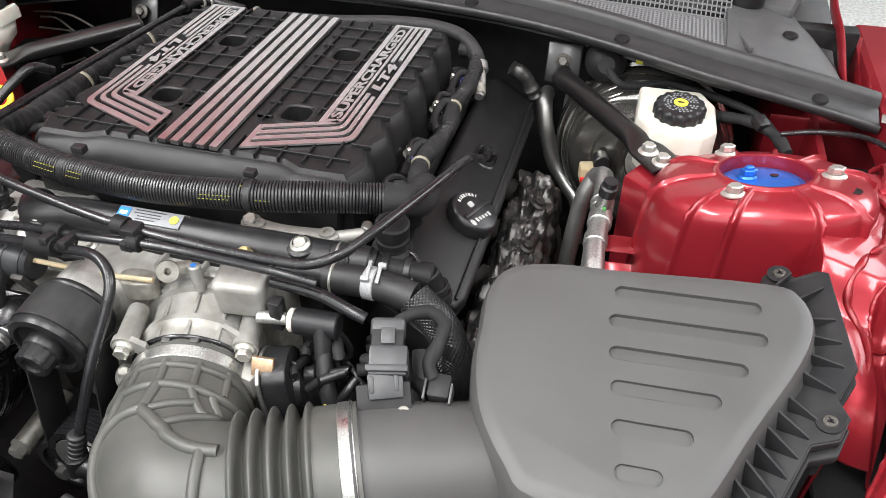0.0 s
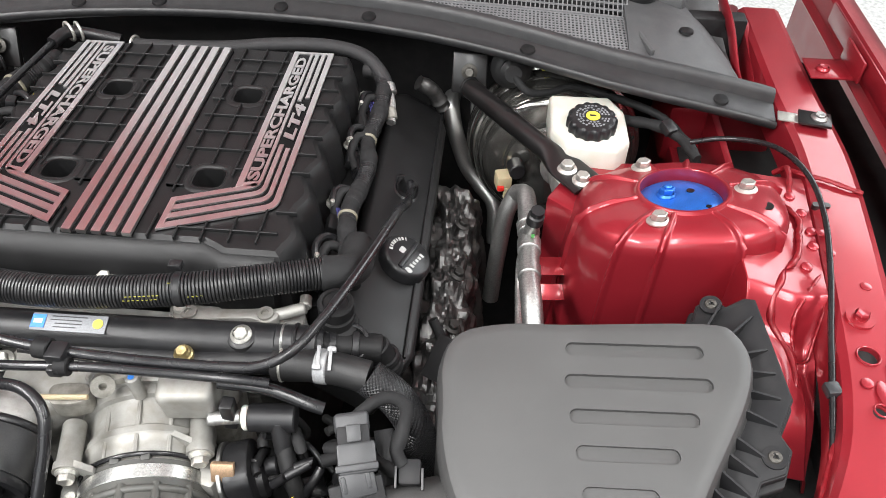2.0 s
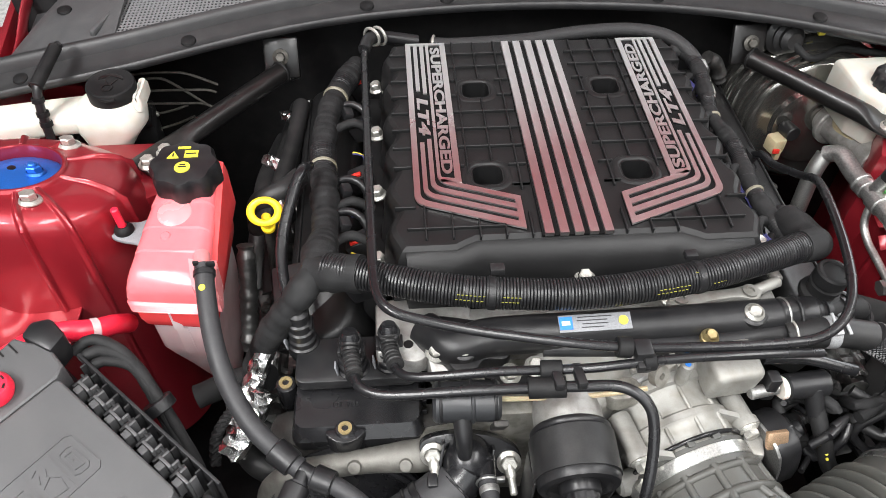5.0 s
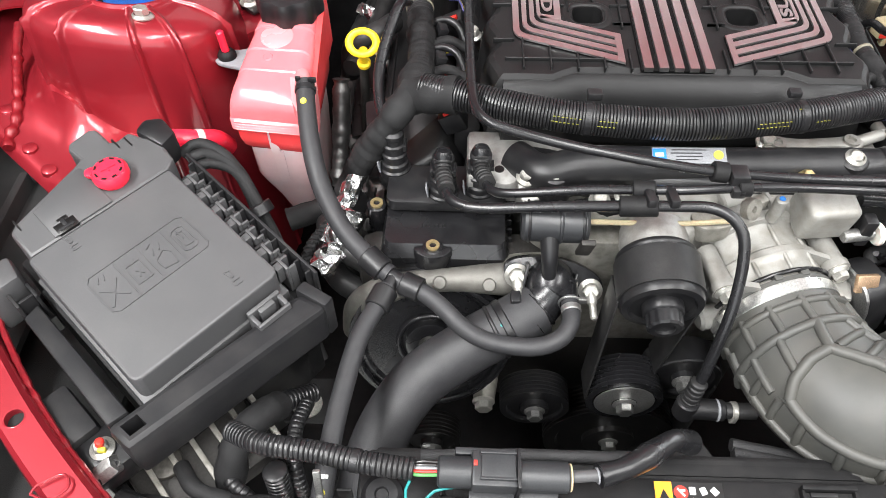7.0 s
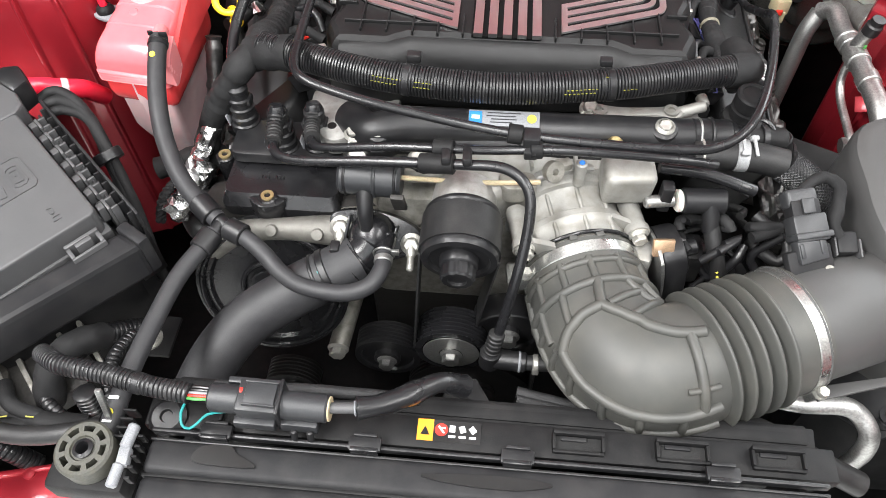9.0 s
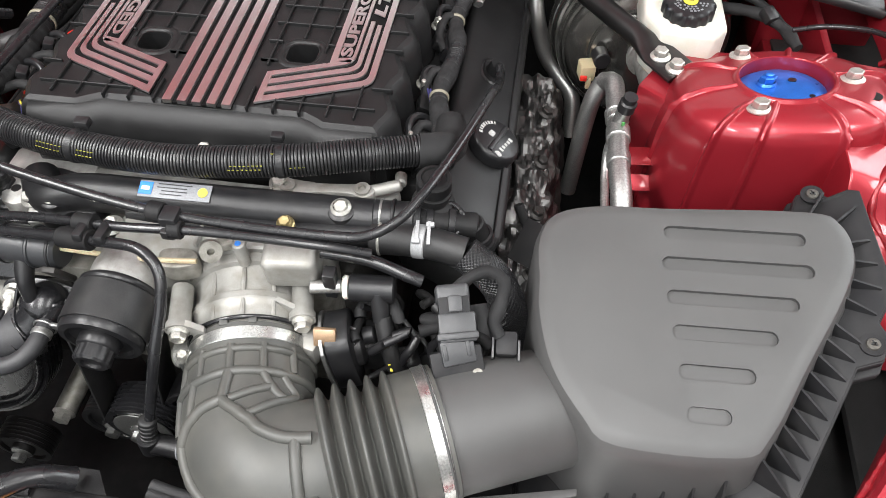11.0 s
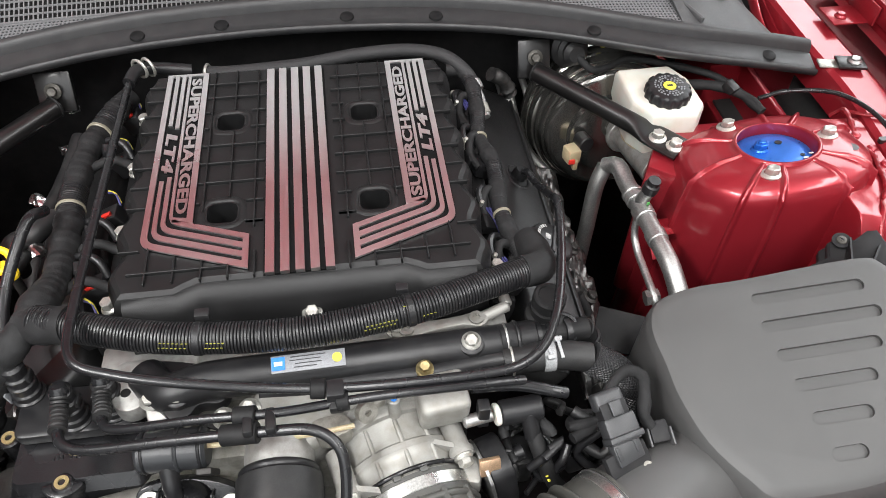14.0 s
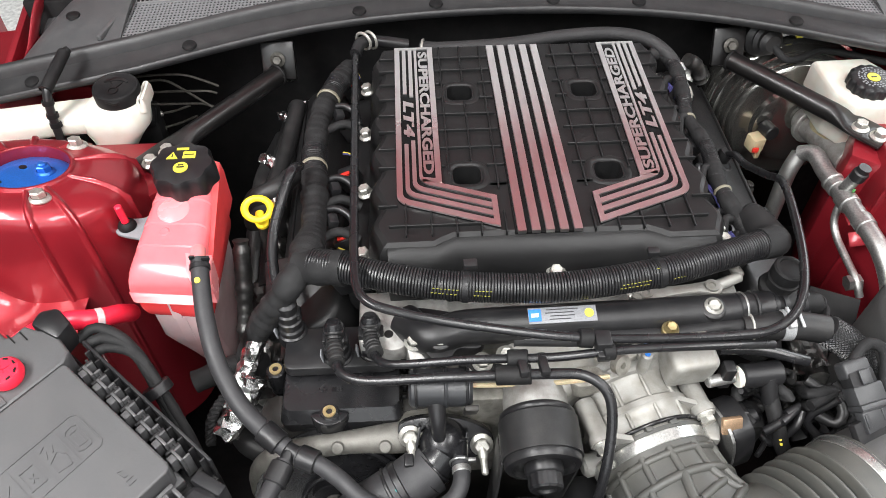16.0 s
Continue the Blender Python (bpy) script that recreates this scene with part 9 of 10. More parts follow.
# front red corners beyond the mounts
for s in (1, -1):
    fc = part("front_corner", box((s * 0.455, -0.462, 0.772 if s > 0 else 0.735), (0.24, 0.05, 0.03), 0.008, turn(0, 0, s * -14)), RED, body, "red front cross panel")
    part("corner_ridge", box((s * 0.44, -0.436, 0.786 if s > 0 else 0.749), (0.16, 0.006, 0.006), 0.002, turn(0, 0, s * -14)), RED, fc)
    for k in range(3):
        part("weld_spot", lathe([(0.006, 0), (0.0055, 0.0015), (0.003, 0.0022), (0, 0.0022)], 16, axis((s * (0.38 + 0.025 * k), -0.449 + 0.006 * k, 0.787 if s > 0 else 0.75), (0, 0, 1))), RED, fc)
    if s > 0:
        part("front_gusset", prism([(0.449, -0.356), (0.556, -0.345), (0.64, -0.30), (0.60, -0.40), (0.50, -0.47), (0.44, -0.45)][::-1], 0.786, lambda x, y: 0.80 + 0.15 * max(0, x - 0.52), 0.004), RED, fc, "red front gusset")
ds = thing("intercooler_pipe", (0.35, -0.33, 0.74), "silver bent pipe below the intake neck", "pipe")
part("pipe", hose([(0.26, -0.30, 0.768), (0.30, -0.312, 0.775), (0.344, -0.313, 0.778), (0.360, -0.319, 0.772), (0.371, -0.331, 0.76), (0.375, -0.338, 0.735), (0.375, -0.338, 0.69)], 0.0095, 20), ALU, ds)
part("hose", hose([(0.16, -0.36, 0.775), (0.21, -0.362, 0.785), (0.25, -0.345, 0.78), (0.30, -0.36, 0.765), (0.36, -0.375, 0.74)], 0.0125, 18), RUBBER, ds, "black rubber hose")
part("hose", hose([(0.19, -0.385, 0.785), (0.25, -0.38, 0.78), (0.31, -0.37, 0.76), (0.33, -0.36, 0.70)], 0.010, 18), RUBBER, ds, "black rubber hose")

# ---------------- driver side rear ----------------
bb = thing("brake_booster", (0.49, 0.42, 0.62), "greyed steel brake booster drum with a pale plug", "brake booster")
bm_ = axis((0.475, 0.40, 0.765), (-0.05, -1, 0.12))
part("drum", lathe([(0, -0.10), (0.11, -0.10), (0.125, -0.085), (0.127, -0.06), (0.133, -0.057), (0.134, -0.050), (0.132, -0.045), (0.127, -0.043), (0.1255, -0.035), (0.128, -0.031), (0.1265, -0.026), (0.121, -0.022), (0.1185, -0.012), (0.1165, -0.008), (0.1125, -0.0075), (0.1115, -0.003), (0.108, 0.002), (0.1045, 0.0025), (0.1035, 0.008), (0.1, 0.0115), (0.094, 0.0125), (0.07, 0.016), (0.066, 0.024), (0.045, 0.03), (0, 0.03)], 96, bm_), BOOSTER, bb)
part("plug", merge(box((0.405, 0.352, 0.757), (0.022, 0.024, 0.026), 0.003, turn(0, 0, 15)), box((0.41, 0.345, 0.742), (0.008, 0.012, 0.02), 0.002)), AMBER, bb, "pale plug with red tab")
part("red_tab", box((0.402, 0.337, 0.753), (0.01, 0.004, 0.008), 0.001), REDW, bb, "red tab")
part("check_valve", rod((0.42, 0.37, 0.775), (0.425, 0.345, 0.778), 0.012), PLASTIC, bb, "black check valve")
part("flange_bolt", hexhead((0.49, 0.372, 0.77), (0, -1, 0.1), 0.008, 0.01, 1.4), ZINC, bb)
mc = thing("master_cylinder", (0.49, 0.32, 0.77), "cast brake master cylinder before the booster", "master cylinder")
part("barrel", merge(rod((0.485, 0.375, 0.785), (0.5, 0.25, 0.80), 0.023), rod((0.488, 0.36, 0.786), (0.489, 0.35, 0.787), 0.032)), CAST, mc)
res = thing("brake_fluid_reservoir", (0.5, 0.32, 0.82), "milky white brake fluid reservoir with a black cap", "reservoir")


def res_ring(s, z, dx=0.0):
    pts = [(0.462, 0.352), (0.466, 0.300), (0.480, 0.272), (0.53, 0.262), (0.552, 0.282), (0.552, 0.33), (0.535, 0.352), (0.50, 0.362)]
    cx, cy = 0.507, 0.315
    return [(cx + (x - cx) * s + dx, cy + (y - cy) * s, z) for x, y in smooth_loop(pts, 4)]


def res_poly(g, z, dx=0.0):
    pts = [(0.4585, 0.378), (0.460, 0.300), (0.480, 0.266), (0.543, 0.260), (0.5605, 0.282), (0.5585, 0.345), (0.54, 0.38)]
    return [(0.51 + (x - 0.51) * g + dx, 0.312 + (y - 0.312) * g, z) for x, y in pts]


bt = loft([res_poly(0.82, 0.815, -0.004), res_poly(0.88, 0.835, -0.002), res_poly(1.0, 0.852), res_poly(1.0, 0.889), res_poly(0.93, 0.8945)])
part("bottle", soften(bt, 0.0045, 3, 0.3), WHITEPL, res, "milky white bottle", 60)
part("foot", loft([res_ring(0.6, 0.80, -0.008), res_ring(0.74, 0.823, -0.004)]), AMBER, res, "yellowed lower part")
cm = axis((0.511, 0.305, 0.893), (0, -0.08, 1))
rcap = part("cap", lathe([(0.028, 0), (0.0315, 0.002), (0.0315, 0.014), (0.029, 0.018), (0.0245, 0.0195), (0, 0.0195)], 96, cm, lambda a, r, z: 1 + (0.035 * max(-1, min(1, 2 * math.cos(14 * a))) if r > 0.0285 else 0)), PLASTIC, res, "black knurled cap with a yellow centre")
part("yellow_disc", lathe([(0.009, 0.0195), (0.009, 0.0203), (0, 0.0205)], 32, cm), MARK, rcap, "yellow disc")
for r in (0.0125, 0.0165, 0.0205):
    n = int(r * 1400)
    part("print_ring", merge(*[moved(box((r, 0, 0.0199), (0.0022, 0.0026, 0.0006), 0), cm @ turn(0, 0, 360 * k / n)) for k in range(n) if k % 5]), LABELGREY, rcap, "ring of pale unreadable print")
part("disc_mark", moved(box((0, 0, 0.0206), (0.008, 0.003, 0.0005), 0), cm), PLASTIC, rcap)

# air conditioning pipes
ac = thing("air_conditioning_pipe", (0.41, 0.12, 0.75), "silver air conditioning pipe with a black service cap", "pipe")
ACP = [(0.398, 0.222, 0.64), (0.403, 0.232, 0.72), (0.41, 0.247, 0.785), (0.421, 0.256, 0.815), (0.433, 0.242, 0.826), (0.436, 0.205, 0.824), (0.438, 0.15, 0.828), (0.438, 0.085, 0.835), (0.442, 0.04, 0.828), (0.446, 0.0, 0.80), (0.447, -0.04, 0.74)]
part("lower_pipe", hose(ACP[:4], 0.0118, 20), STEEL, ac, "dull grey stretch")
part("pipe", hose(ACP[3:], 0.0122, 20), ALU, ac)
for f, w, r in ((0.30, 0.006, 0.0148), (0.335, 0.010, 0.0142), (0.41, 0.022, 0.0145), (0.53, 0.018, 0.0138)):
    part("crimp", band(ACP[2:], f, w, r), ALU, ac, "crimped collar")
valve = part("service_valve", rod((0.438, 0.158, 0.835), (0.441, 0.152, 0.864), 0.009), ALU, ac)
part("service_cap", lathe([(0.0105, 0), (0.0105, 0.012), (0.0085, 0.014), (0.0085, 0.021), (0, 0.021)], 10, axis((0.441, 0.151, 0.862), (0.12, -0.1, 1))), PLASTIC, valve, "black service cap")
part("green_print", box((0.441, 0.1435, 0.846), (0.004, 0.002, 0.005), 0.0005), GREENW, valve, "green marking")
part("small_pipe", hose([(0.434, 0.146, 0.826), (0.43, 0.14, 0.812), (0.4295, 0.133, 0.796), (0.43, 0.112, 0.785), (0.431, 0.075, 0.78), (0.432, 0.045, 0.775), (0.436, 0.03, 0.76)], 0.0052), ALU, ac)
part("nut", lathe([(0, -0.009), (0.011, -0.009), (0.011, 0.009), (0, 0.009)], 6, axis((0.431, 0.048, 0.769), (1, 0, 0.1))), STEEL, ac)
part("tag_bracket", merge(box((0.465, 0.14, 0.80), (0.04, 0.025, 0.002), 0.0005, turn(15, 0, 5)), box((0.47, 0.12, 0.775), (0.035, 0.02, 0.002), 0.0005, turn(40, 0, 5))), RED, ac, "red metal bracket")
ac2 = thing("refrigerant_pipes", (0.36, 0.45, 0.65), "bent silver refrigerant pipes at the firewall", "pipe")
part("pipe", hose([(0.318, 0.50, 0.80), (0.318, 0.475, 0.80), (0.325, 0.455, 0.77), (0.345, 0.445, 0.71), (0.37, 0.43, 0.68), (0.395, 0.41, 0.655), (0.4, 0.38, 0.6)], 0.0128, 18), STEEL, ac2)
part("thin_pipe", hose([(0.352, 0.50, 0.80), (0.354, 0.47, 0.79), (0.358, 0.455, 0.75), (0.362, 0.45, 0.70)], 0.0055), STEEL, ac2)
part("foil_cap", sweep(spline([(0.275, 0.40, 0.885), (0.295, 0.405, 0.87), (0.31, 0.41, 0.84)], 0.004), lambda f, d: 0.011 * (1 + 0.35 * noise.noise(V((d * 120, 3, 7)))), 12), SOOTFOIL, ac2, "crumpled foil sleeve")
rearh = thing("rear_fuel_line", (0, 0.4, 0.9), "braided black line behind the engine cover with a silver fitting", "pipe")
RL = [(-0.13, 0.405, 0.918), (-0.1, 0.395, 0.922), (0.0, 0.397, 0.925), (0.08, 0.405, 0.93), (0.15, 0.405, 0.932), (0.2, 0.39, 0.93), (0.228, 0.365, 0.92), (0.24, 0.345, 0.908)]
part("sleeve", hose(RL, 0.0095, 16), BRAID, rearh)
part("fitting", merge(rod((0.238, 0.35, 0.911), (0.243, 0.338, 0.903), 0.011), hose([(0.242, 0.342, 0.905), (0.247, 0.325, 0.895), (0.25, 0.3, 0.885)], 0.0065)), ALU, rearh, "silver fitting")
part("collar", rod((0.246, 0.318, 0.895), (0.25, 0.305, 0.886), 0.0085), DULLCAST, rearh)
part("clip", torus((-0.128, 0.404, 0.918), (1, -0.2, 0), 0.0115, 0.002, 20, 8), ZINC, rearh, "zinc clip")

# blind rubber bellows on the firewall
for s in (1,):
    gm2 = thing("firewall_grommet", (0.395, 0.5, 0.86), "black ribbed rubber grommet on the firewall", "grommet")
    part("bellows", lathe([(0.03, -0.05), (0.03, 0.0), (0.022, 0.006), (0.024, 0.012), (0.018, 0.016), (0.019, 0.024), (0.012, 0.03), (0, 0.03)], 32, axis((0.405, 0.44, 0.893), (0.1, -1, 0.25))), RUBBER, gm2)
    part("lead", hose([(0.41, 0.415, 0.895), (0.43, 0.40, 0.88), (0.46, 0.41, 0.875), (0.5, 0.42, 0.88), (0.6, 0.36, 0.885), (0.64, 0.3, 0.88)], 0.0055, lumps=0.2), TAPE, gm2)
    part("yellow_clip", box((0.452, 0.425, 0.905), (0.01, 0.006, 0.006), 0.001), MARK, gm2, "yellow clip")
cw = thing("tower_wiring", (0.63, 0.28, 0.87), "black taped wiring behind the strut tower", "wiring loom")
part("cable", hose([(0.56, 0.36, 0.87), (0.6, 0.33, 0.885), (0.63, 0.30, 0.885), (0.645, 0.27, 0.88)], 0.007, lumps=0.3), TAPE, cw)
part("plug", box((0.612, 0.315, 0.893), (0.016, 0.02, 0.014), 0.003, turn(20, 0, 30)), PLASTIC, cw)
# bonnet release cable along the rail
hc = thing("hood_release_cable", (0.73, 0.1, 0.88), "black hood release cable along the red rail with a grey clip", "cable")
HC = [(0.63, 0.27, 0.905), (0.67, 0.268, 0.915), (0.715, 0.235, 0.932), (0.738, 0.18, 0.938), (0.744, 0.12, 0.93), (0.737, 0.05, 0.915), (0.725, -0.02, 0.897), (0.715, -0.075, 0.886), (0.704, -0.14, 0.868), (0.692, -0.22, 0.83), (0.68, -0.3, 0.78)]
part("cable", hose(HC, 0.0032, 12), GLOSS, hc)
part("clip", box((0.7145, -0.077, 0.886), (0.014, 0.014, 0.010), 0.002, turn(0, 0, 10)), GREYP, hc, "grey clip")
# front corner cover at the rail's end
lc = thing("headlamp_cover_corner", (0.75, -0.24, 0.82), "dark grey plastic corner piece beside the rail", "trim")
part("frame", prism([(0.715, -0.285), (0.8, -0.3), (0.81, -0.2), (0.765, -0.185)], 0.83, 0.856, 0.003), FUSEBOX, lc)

# ---------------- passenger side rear ----------------
wt = thing("washer_tank", (-0.66, 0.36, 0.78), "milky white washer tank neck with a black cap", "washer tank")
part("neck", loft([[(x, y, z) for x, y in rounded(w, d, r, 7, cx, cy)] for w, d, r, cx, cy, z in ((0.05, 0.05, 0.024, -0.572, 0.305, 0.835), (0.075, 0.055, 0.027, -0.567, 0.306, 0.86), (0.095, 0.066, 0.032, -0.563, 0.309, 0.876), (0.1, 0.07, 0.034, -0.563, 0.311, 0.893), (0.083, 0.067, 0.033, -0.557, 0.314, 0.904), (0.064, 0.064, 0.0315, -0.5515, 0.3155, 0.912))]), WHITEPL, wt, "milky white filler neck", 50)
part("arm", loft([[(x, y + a, z + b) for a, b in rounded(d, h, 0.012, 4)] for x, y, z, d, h in ((-0.86, 0.31, 0.868, 0.05, 0.034), (-0.72, 0.306, 0.876, 0.05, 0.036), (-0.645, 0.309, 0.883, 0.052, 0.034), (-0.585, 0.31, 0.888, 0.058, 0.03))]), WHITEPL, wt, "milky white arm", 50)
part("lip", loft([[(x, y, z) for x, y in rounded(0.012 + g, 0.05 + g, 0.005, 3, -0.5175, 0.318)] for g, z in ((0.0, 0.9), (0.0, 0.914), (-0.004, 0.92))]), WHITEPL, wt, "milky white fin beside the cap")
wm = axis((-0.551, 0.3165, 0.909), (0.02, -0.06, 1))
wc = part("cap", lathe([(0.0295, 0), (0.0312, 0.003), (0.0312, 0.019), (0.03, 0.022), (0.0275, 0.0228), (0.0265, 0.0222), (0, 0.0222)], 56, wm), MATT, wt, "black washer cap")
part("tab", moved(prism(smooth_loop([(-0.016, -0.025), (-0.006, -0.031), (0.006, -0.035), (0.012, -0.031), (0.004, -0.026)], 3), 0.017, 0.0205, 0.0006), wm), MATT, wc)
for bm in (lathe([(0.0055, 0.022), (0.007, 0.022), (0.007, 0.0236), (0.0055, 0.0236), (0.0055, 0.022)], 24, Matrix.Translation((-0.001, -0.011, 0))), prism(smooth_loop([(-0.015, 0.006), (0.0, 0.012), (0.015, 0.006), (0.013, 0.012), (0.0, 0.018), (-0.013, 0.012)], 3), 0.022, 0.0236, 0.0003), box((-0.004, 0.0, 0.0228), (0.0016, 0.013, 0.0016), 0.0003, turn(0, 0, 25)), box((0.005, 0.0, 0.0228), (0.0016, 0.014, 0.0016), 0.0003, turn(0, 0, -30))):
    part("cap_mark", moved(bm, wm), JETBLACK, wc, "raised washer symbol")
part("hose", hose([(-0.634, 0.276, 0.868), (-0.634, 0.281, 0.9), (-0.633, 0.286, 0.924), (-0.631, 0.293, 0.942), (-0.628, 0.312, 0.953), (-0.62, 0.344, 0.962), (-0.615, 0.358, 0.962)], 0.0058), PLASTIC, wt, "black washer hose")
fit_ = part("fitting", merge(rod((-0.6315, 0.292, 0.9445), (-0.6165, 0.352, 0.9635), 0.0082), torus((-0.6315, 0.2925, 0.9445), (0.2, 0.9, 0.3), 0.0082, 0.0012, 20, 8)), MATT, wt, "black sleeve over the cowl edge")
for z in (0.8955, 0.909, 0.928):
    part("fitting_ring", lathe([(0.006, -0.0035), (0.0079, -0.003), (0.0079, 0.003), (0.006, 0.0035)], 20, axis((-0.6335, 0.276 + (z - 0.868) * 0.19, z), (0, 0.19, 1))), MATT, fit_)
abs_ = thing("brake_pipes", (-0.48, 0.42, 0.78), "thin dark brake pipes with pale fittings", "pipe")
for pts in ([(-0.565, 0.42, 0.872), (-0.53, 0.42, 0.8745), (-0.492, 0.42, 0.873), (-0.47, 0.422, 0.863), (-0.445, 0.424, 0.848)], [(-0.555, 0.42, 0.863), (-0.524, 0.42, 0.8645), (-0.505, 0.42, 0.852), (-0.462, 0.42, 0.811)], [(-0.565, 0.42, 0.843), (-0.51, 0.42, 0.8435), (-0.462, 0.42, 0.842), (-0.45, 0.422, 0.836)],
            [(-0.562, 0.42, 0.821), (-0.51, 0.42, 0.8195), (-0.474, 0.42, 0.818), (-0.458, 0.422, 0.809)], [(-0.55, 0.42, 0.801), (-0.52, 0.42, 0.807), (-0.496, 0.42, 0.816)], [(-0.553, 0.42, 0.772), (-0.52, 0.42, 0.782), (-0.49, 0.42, 0.795)]):
    part("pipe", hose(pts, 0.0019, 8), GREASE, abs_)
part("block", merge(box((-0.572, 0.40, 0.775), (0.06, 0.06, 0.09), 0.006, turn(0, 0, 12)), box((-0.558, 0.385, 0.822), (0.036, 0.04, 0.012), 0.003, turn(0, 0, 12))), MATT, abs_, "dark hydraulic block")
for x, z in ((-0.556, 0.799), (-0.559, 0.77)):
    part("fitting", merge(hexhead((x, 0.4195, z), (1, -0.1, 0.3), 0.0062, 0.009, 1.2), rod((x + 0.008, 0.4195, z + 0.002), (x + 0.014, 0.4195, z + 0.004), 0.0042)), ZINC, abs_, "pale fitting")
# rough dark things low on the passenger side
dk = thing("lower_hoses", (-0.36, 0.25, 0.6), "dark hoses and ducts low beside the engine", "hose")
for pts, r in (([(-0.33, 0.45, 0.78), (-0.345, 0.35, 0.77), (-0.35, 0.22, 0.76), (-0.35, 0.1, 0.74)], 0.02), ([(-0.36, 0.42, 0.74), (-0.375, 0.3, 0.76), (-0.38, 0.2, 0.74), (-0.39, 0.08, 0.66)], 0.017), ([(-0.32, 0.38, 0.84), (-0.33, 0.3, 0.83), (-0.34, 0.2, 0.84), (-0.36, 0.13, 0.84)], 0.012), ([(-0.31, 0.2, 0.86), (-0.33, 0.17, 0.865), (-0.36, 0.165, 0.85), (-0.37, 0.17, 0.8)], 0.013)):
    part("hose", hose(pts, r, lumps=0.06), RUBBER, dk)
for k, (x, y, z) in enumerate(((-0.33, 0.36, 0.82), (-0.345, 0.25, 0.83), (-0.325, 0.15, 0.85), (-0.33, 0.42, 0.86))):
    part("foil_scrap", crumpled([(x, y, z), (x - 0.008, y + 0.012, z + 0.006), (x - 0.018, y + 0.02, z)], 0.0075, k, 0.6), FOIL, dk, "crumpled foil", 4)
part("hoop", merge(torus((-0.31, 0.40, 0.80), (0.3, -0.8, 0.5), 0.024, 0.003, 32, 8), torus((-0.31, 0.405, 0.80), (0.3, -0.8, 0.5), 0.017, 0.0025, 32, 8)), STEEL, dk, "steel hoop clamp")
up = thing("coil_line_joint", (-0.236, 0.39, 0.9), "black joint with bright clips behind the cover", "pipe")
part("joint", hose([(-0.224, 0.366, 0.936), (-0.215, 0.392, 0.938), (-0.19, 0.405, 0.93), (-0.15, 0.41, 0.92)], 0.0085), PLASTIC, up)
part("clip", merge(torus((-0.213, 0.395, 0.938), (0.6, 0.8, 0), 0.0125, 0.0022, 20, 8), torus((-0.203, 0.402, 0.935), (0.7, 0.7, 0), 0.0125, 0.0022, 20, 8)), ZINC, up, "bright clip")

# ---------------- cowl ----------------
cowl = thing("windshield_cowl", (0, 0.5, 0.9), "dark grey plastic cowl panel with push pins and a mesh grille", "cowl")
LIPY = [(0.0, 0.45), (0.13, 0.443), (0.2, 0.435), (0.28, 0.422), (0.36, 0.402), (0.44, 0.377), (0.53, 0.348), (0.6, 0.338), (0.7, 0.331), (0.82, 0.325)]


def lip_y(x):
    a = abs(x)
    y = lerp_table(LIPY, a)
    return 0.5 * y + 0.25 * (lerp_table(LIPY, a + 0.06) + lerp_table(LIPY, abs(a - 0.06)))


def lip_z(x):
    return 0.955 - 0.042 * (abs(x) / 0.7) ** 3


def lip_fn(u, v):
    x = -0.752 + 1.504 * u
    prof = [(0.006, -0.016), (0.0005, -0.010), (0.001, -0.004), (0.0035, -0.0025), (0.0075, -0.005), (0.030, 0.003), (0.036, 0.004), (0.0385, 0.0155), (0.0415, 0.0195), (0.047, 0.021), (0.05, 0.019), (0.0515, 0.012), (0.0535, 0.012), (0.055, 0.0165), (0.06, 0.016), (0.063, 0.009)]
    q = v * (len(prof) - 1)
    i = min(int(q), len(prof) - 2)
    f = q - i
    dy = prof[i][0] + (prof[i + 1][0] - prof[i][0]) * f
    dz = prof[i][1] + (prof[i + 1][1] - prof[i][1]) * f
    return V((x, lip_y(x) + dy, lip_z(x) + dz))


part("front_lip", sheet(lip_fn, 120, 20, 0.003), LIP, cowl, "dark cowl lip", 50)
for x in (0.679, 0.424, 0.2, 0.072, -0.105, -0.219, -0.46, -0.679):
    y, z = lip_y(x) + 0.02, lip_z(x) - 0.001
    part("push_pin", lathe([(0.0105, 0), (0.0095, 0.0025), (0.005, 0.004), (0, 0.0042)], 24, axis((x, y, z), (0, -0.15, 1))), MATT, cowl, "black push pin")
GY = 0.501
part("rear_panel", sheet(lambda u, v: V((-0.72 + 1.44 * u, lip_y(-0.72 + 1.44 * u) + 0.06 + (0.80 - lip_y(-0.72 + 1.44 * u)) * v, lip_z(-0.72 + 1.44 * u) + 0.004 - 0.022 * math.sin(math.pi * min(1, v * 2)) + 0.02 * v - (0.045 if abs(-0.72 + 1.44 * u) < 0.58 else 0.0))), 60, 12, 0.003), SCREEN, cowl, "grey cowl top")

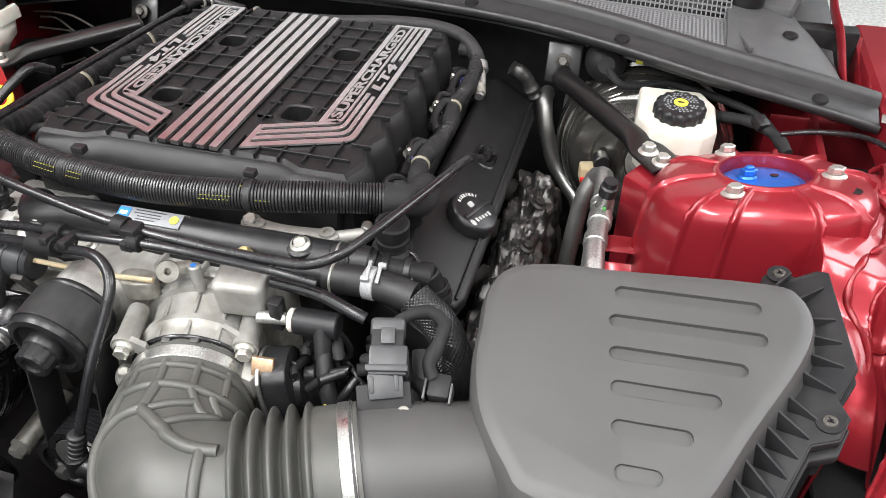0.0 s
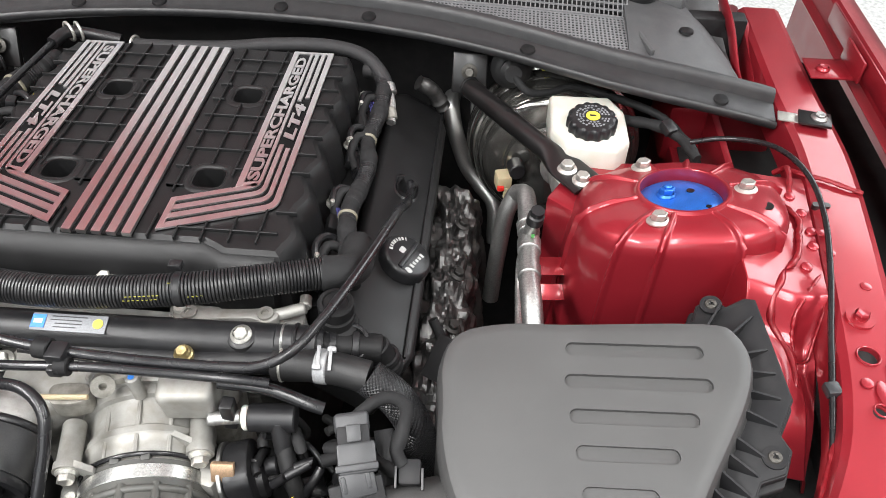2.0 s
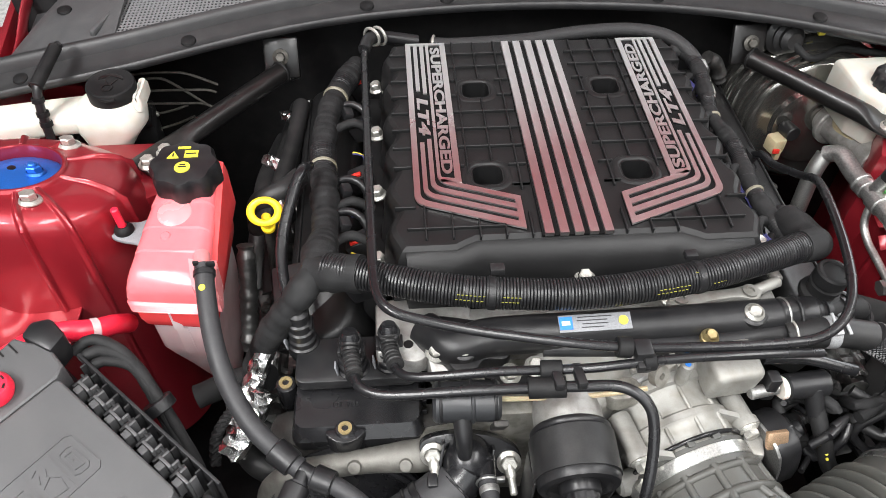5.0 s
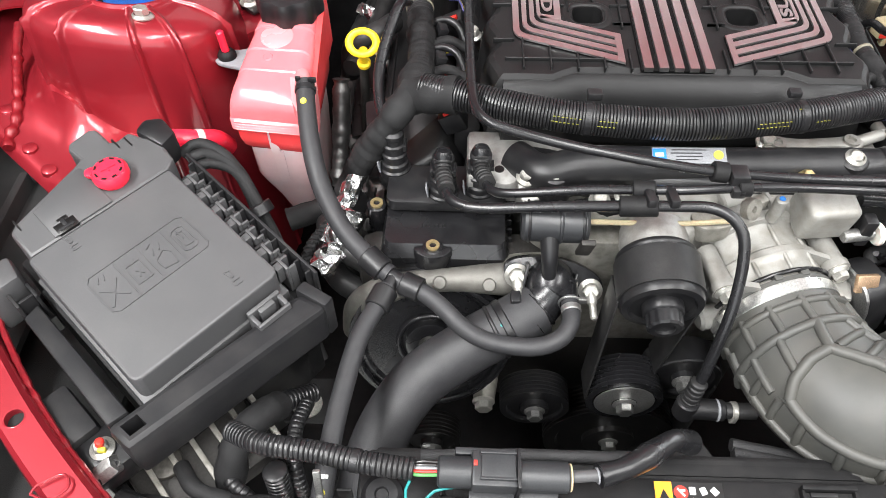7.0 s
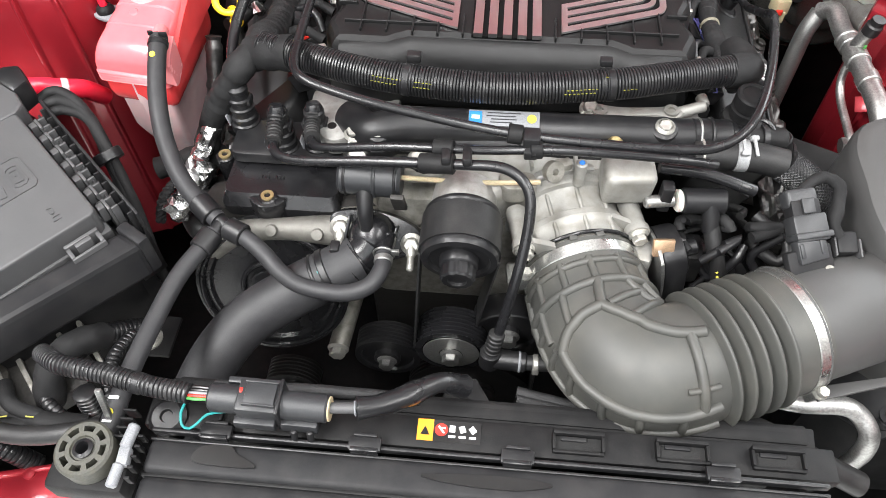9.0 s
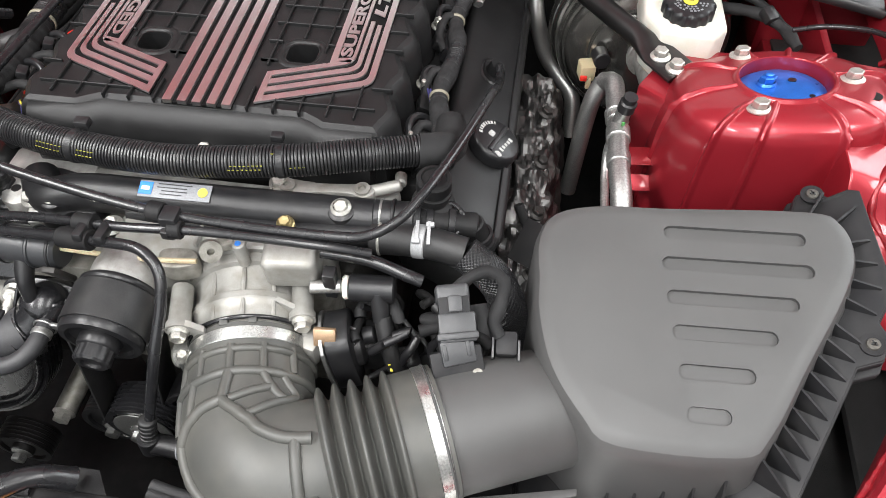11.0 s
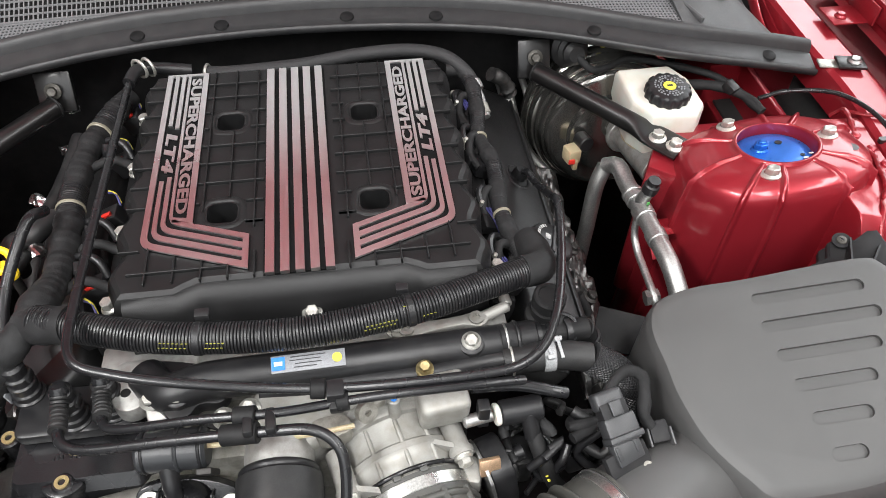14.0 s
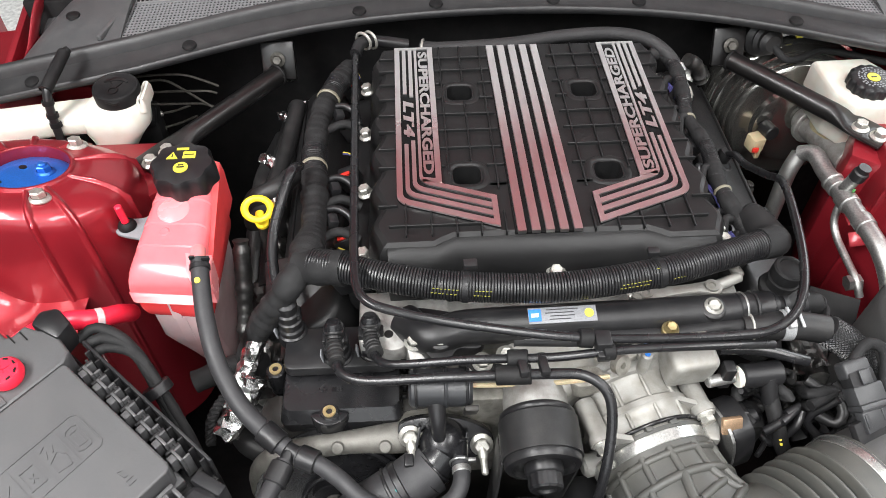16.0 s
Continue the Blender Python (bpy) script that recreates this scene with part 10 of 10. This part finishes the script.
# mesh grilles on the cowl
for s in (1, -1):
    g = thing("cowl_grille", (s * 0.3, 0.55, 0.92), "grey plastic mesh air grille in the cowl", "grille", "cowl grilles")
    x0, x1 = 0.05, 0.566
    # black sheet close below the mesh, so its openings look shaded
    part("backing", sheet(lambda u, v: V((s * (x0 + (x1 - x0) * u), lip_y(x0 + (x1 - x0) * u) + 0.062 + 0.16 * v, 0.944 - 0.017 * u * u)), 30, 2, 0.001), DEADBLACK, g, "black sheet for the shade inside the cowl")
    bm = bmesh.new()

    def bar(a, b, w, h):
        d = (b - a)
        n = V((-d.y, d.x, 0)).normalized() * w / 2
        lo, hi = V((0, 0, -h / 2)), V((0, 0, h / 2))
        v = [bm.verts.new(q) for q in (a + n + lo, a - n + lo, a - n + hi, a + n + hi, b + n + lo, b - n + lo, b - n + hi, b + n + hi)]
        for f in ((0, 1, 2, 3), (4, 7, 6, 5), (0, 4, 5, 1), (1, 5, 6, 2), (2, 6, 7, 3), (3, 7, 4, 0)):
            bm.faces.new([v[k] for k in f])

    def gp(x, y):
        """The near field lies almost level; beyond its back edge the far field climbs to the windshield."""
        return V((s * x, y, 0.961 - 0.017 * ((x - x0) / (x1 - x0)) ** 2 + 0.55 * max(0.0, y - GY)))
    nx = 94
    for k in range(nx + 1):
        x = x0 + (x1 - x0) * k / nx
        bar(gp(x, lip_y(x) + 0.06), gp(x, GY), 0.0024, 0.0012)
    for j in range(16):
        y = GY - 0.0072 * j
        reach = [x0 + (x1 - x0) * k / nx for k in range(nx + 1) if y > lip_y(x0 + (x1 - x0) * k / nx) + 0.06]
        for a, b in zip(reach, reach[1:]):
            bar(gp(a, y), gp(b, y), 0.0028, 0.0012)
    for k in range(79):
        bar(gp(x0 + 0.0066 * k, GY + 0.003), gp(x0 + 0.0066 * k, GY + 0.1), 0.0016, 0.002)
    for j in range(11):
        for k in range(0, 78, 6):
            bar(gp(x0 + 0.0066 * k, GY + 0.003 + 0.0095 * j), gp(x0 + 0.0066 * (k + 6), GY + 0.003 + 0.0095 * j), 0.0026 if j else 0.004, 0.002)
    me = part("mesh", bm, MESHGREY, g, "fine grey mesh")
    tagged(me, kind="stuff")
    part("end_frame", moved(box((0, 0, 0), (0.008, 0.14, 0.010), 0.003), Matrix.Translation((s * (x1 + 0.006), lip_y(x1) + 0.13, 0.947)) @ turn(0, 0, s * 15)), SCREEN, g)
# covers beside the grilles
for s in (1, -1):
    sc = thing("cowl_end_cover", (s * 0.62, 0.5, 0.9), "dark grey moulded cowl end cover with push pins", "cowl cover")
    def end_cover(u, v):
        x = 0.56 + (0.16 - 0.075 * v ** 1.5) * u
        y = lip_y(x) + 0.058 + (0.64 - lip_y(x)) * v
        return V((s * x, y, lip_z(x) + 0.012 + 0.012 * math.sin(math.pi * min(1.0, v * 1.3)) * (1 - u ** 4) - 0.014 * u ** 5))
    part("cover", sheet(end_cover, 20, 16, 0.004), SCREEN, sc, "smooth grey cover", 45)
    part("push_pin", lathe([(0.0105, 0), (0.0095, 0.003), (0.005, 0.0045), (0, 0.0045)], 24, axis((s * 0.645, 0.475, 0.9445), (0, 0, 1))), MATT, sc, "black push pin")
    part("pivot", lathe([(0.026, 0), (0.028, 0.006), (0.026, 0.03), (0.02, 0.036), (0, 0.036)], 32, axis((s * 0.585, 0.56, 0.951), (0, 0.1, 1))), PLASTIC, sc, "black wiper pivot")
    part("hood_bump", box((s * 0.63, 0.6, 0.945), (0.07, 0.09, 0.03), 0.012, turn(5, 0, s * -15)), SCREEN, sc)
    part("end_bracket", merge(box((s * 0.765, 0.332, 0.909), (0.03, 0.02, 0.003), 0.001, turn(0, 0, s * -12)), ), ZINC, sc, "pale bracket")
    bq = part("end_plate", box((s * 0.792, 0.322, 0.915), (0.04, 0.03, 0.004), 0.001, turn(0, 0, s * -12)), JETBLACK, sc, "black bracket")
    part("bolt", hexhead((s * 0.797, 0.322, 0.917), (0, 0, 1), 0.007, 0.007, 1.5), STEEL, bq)
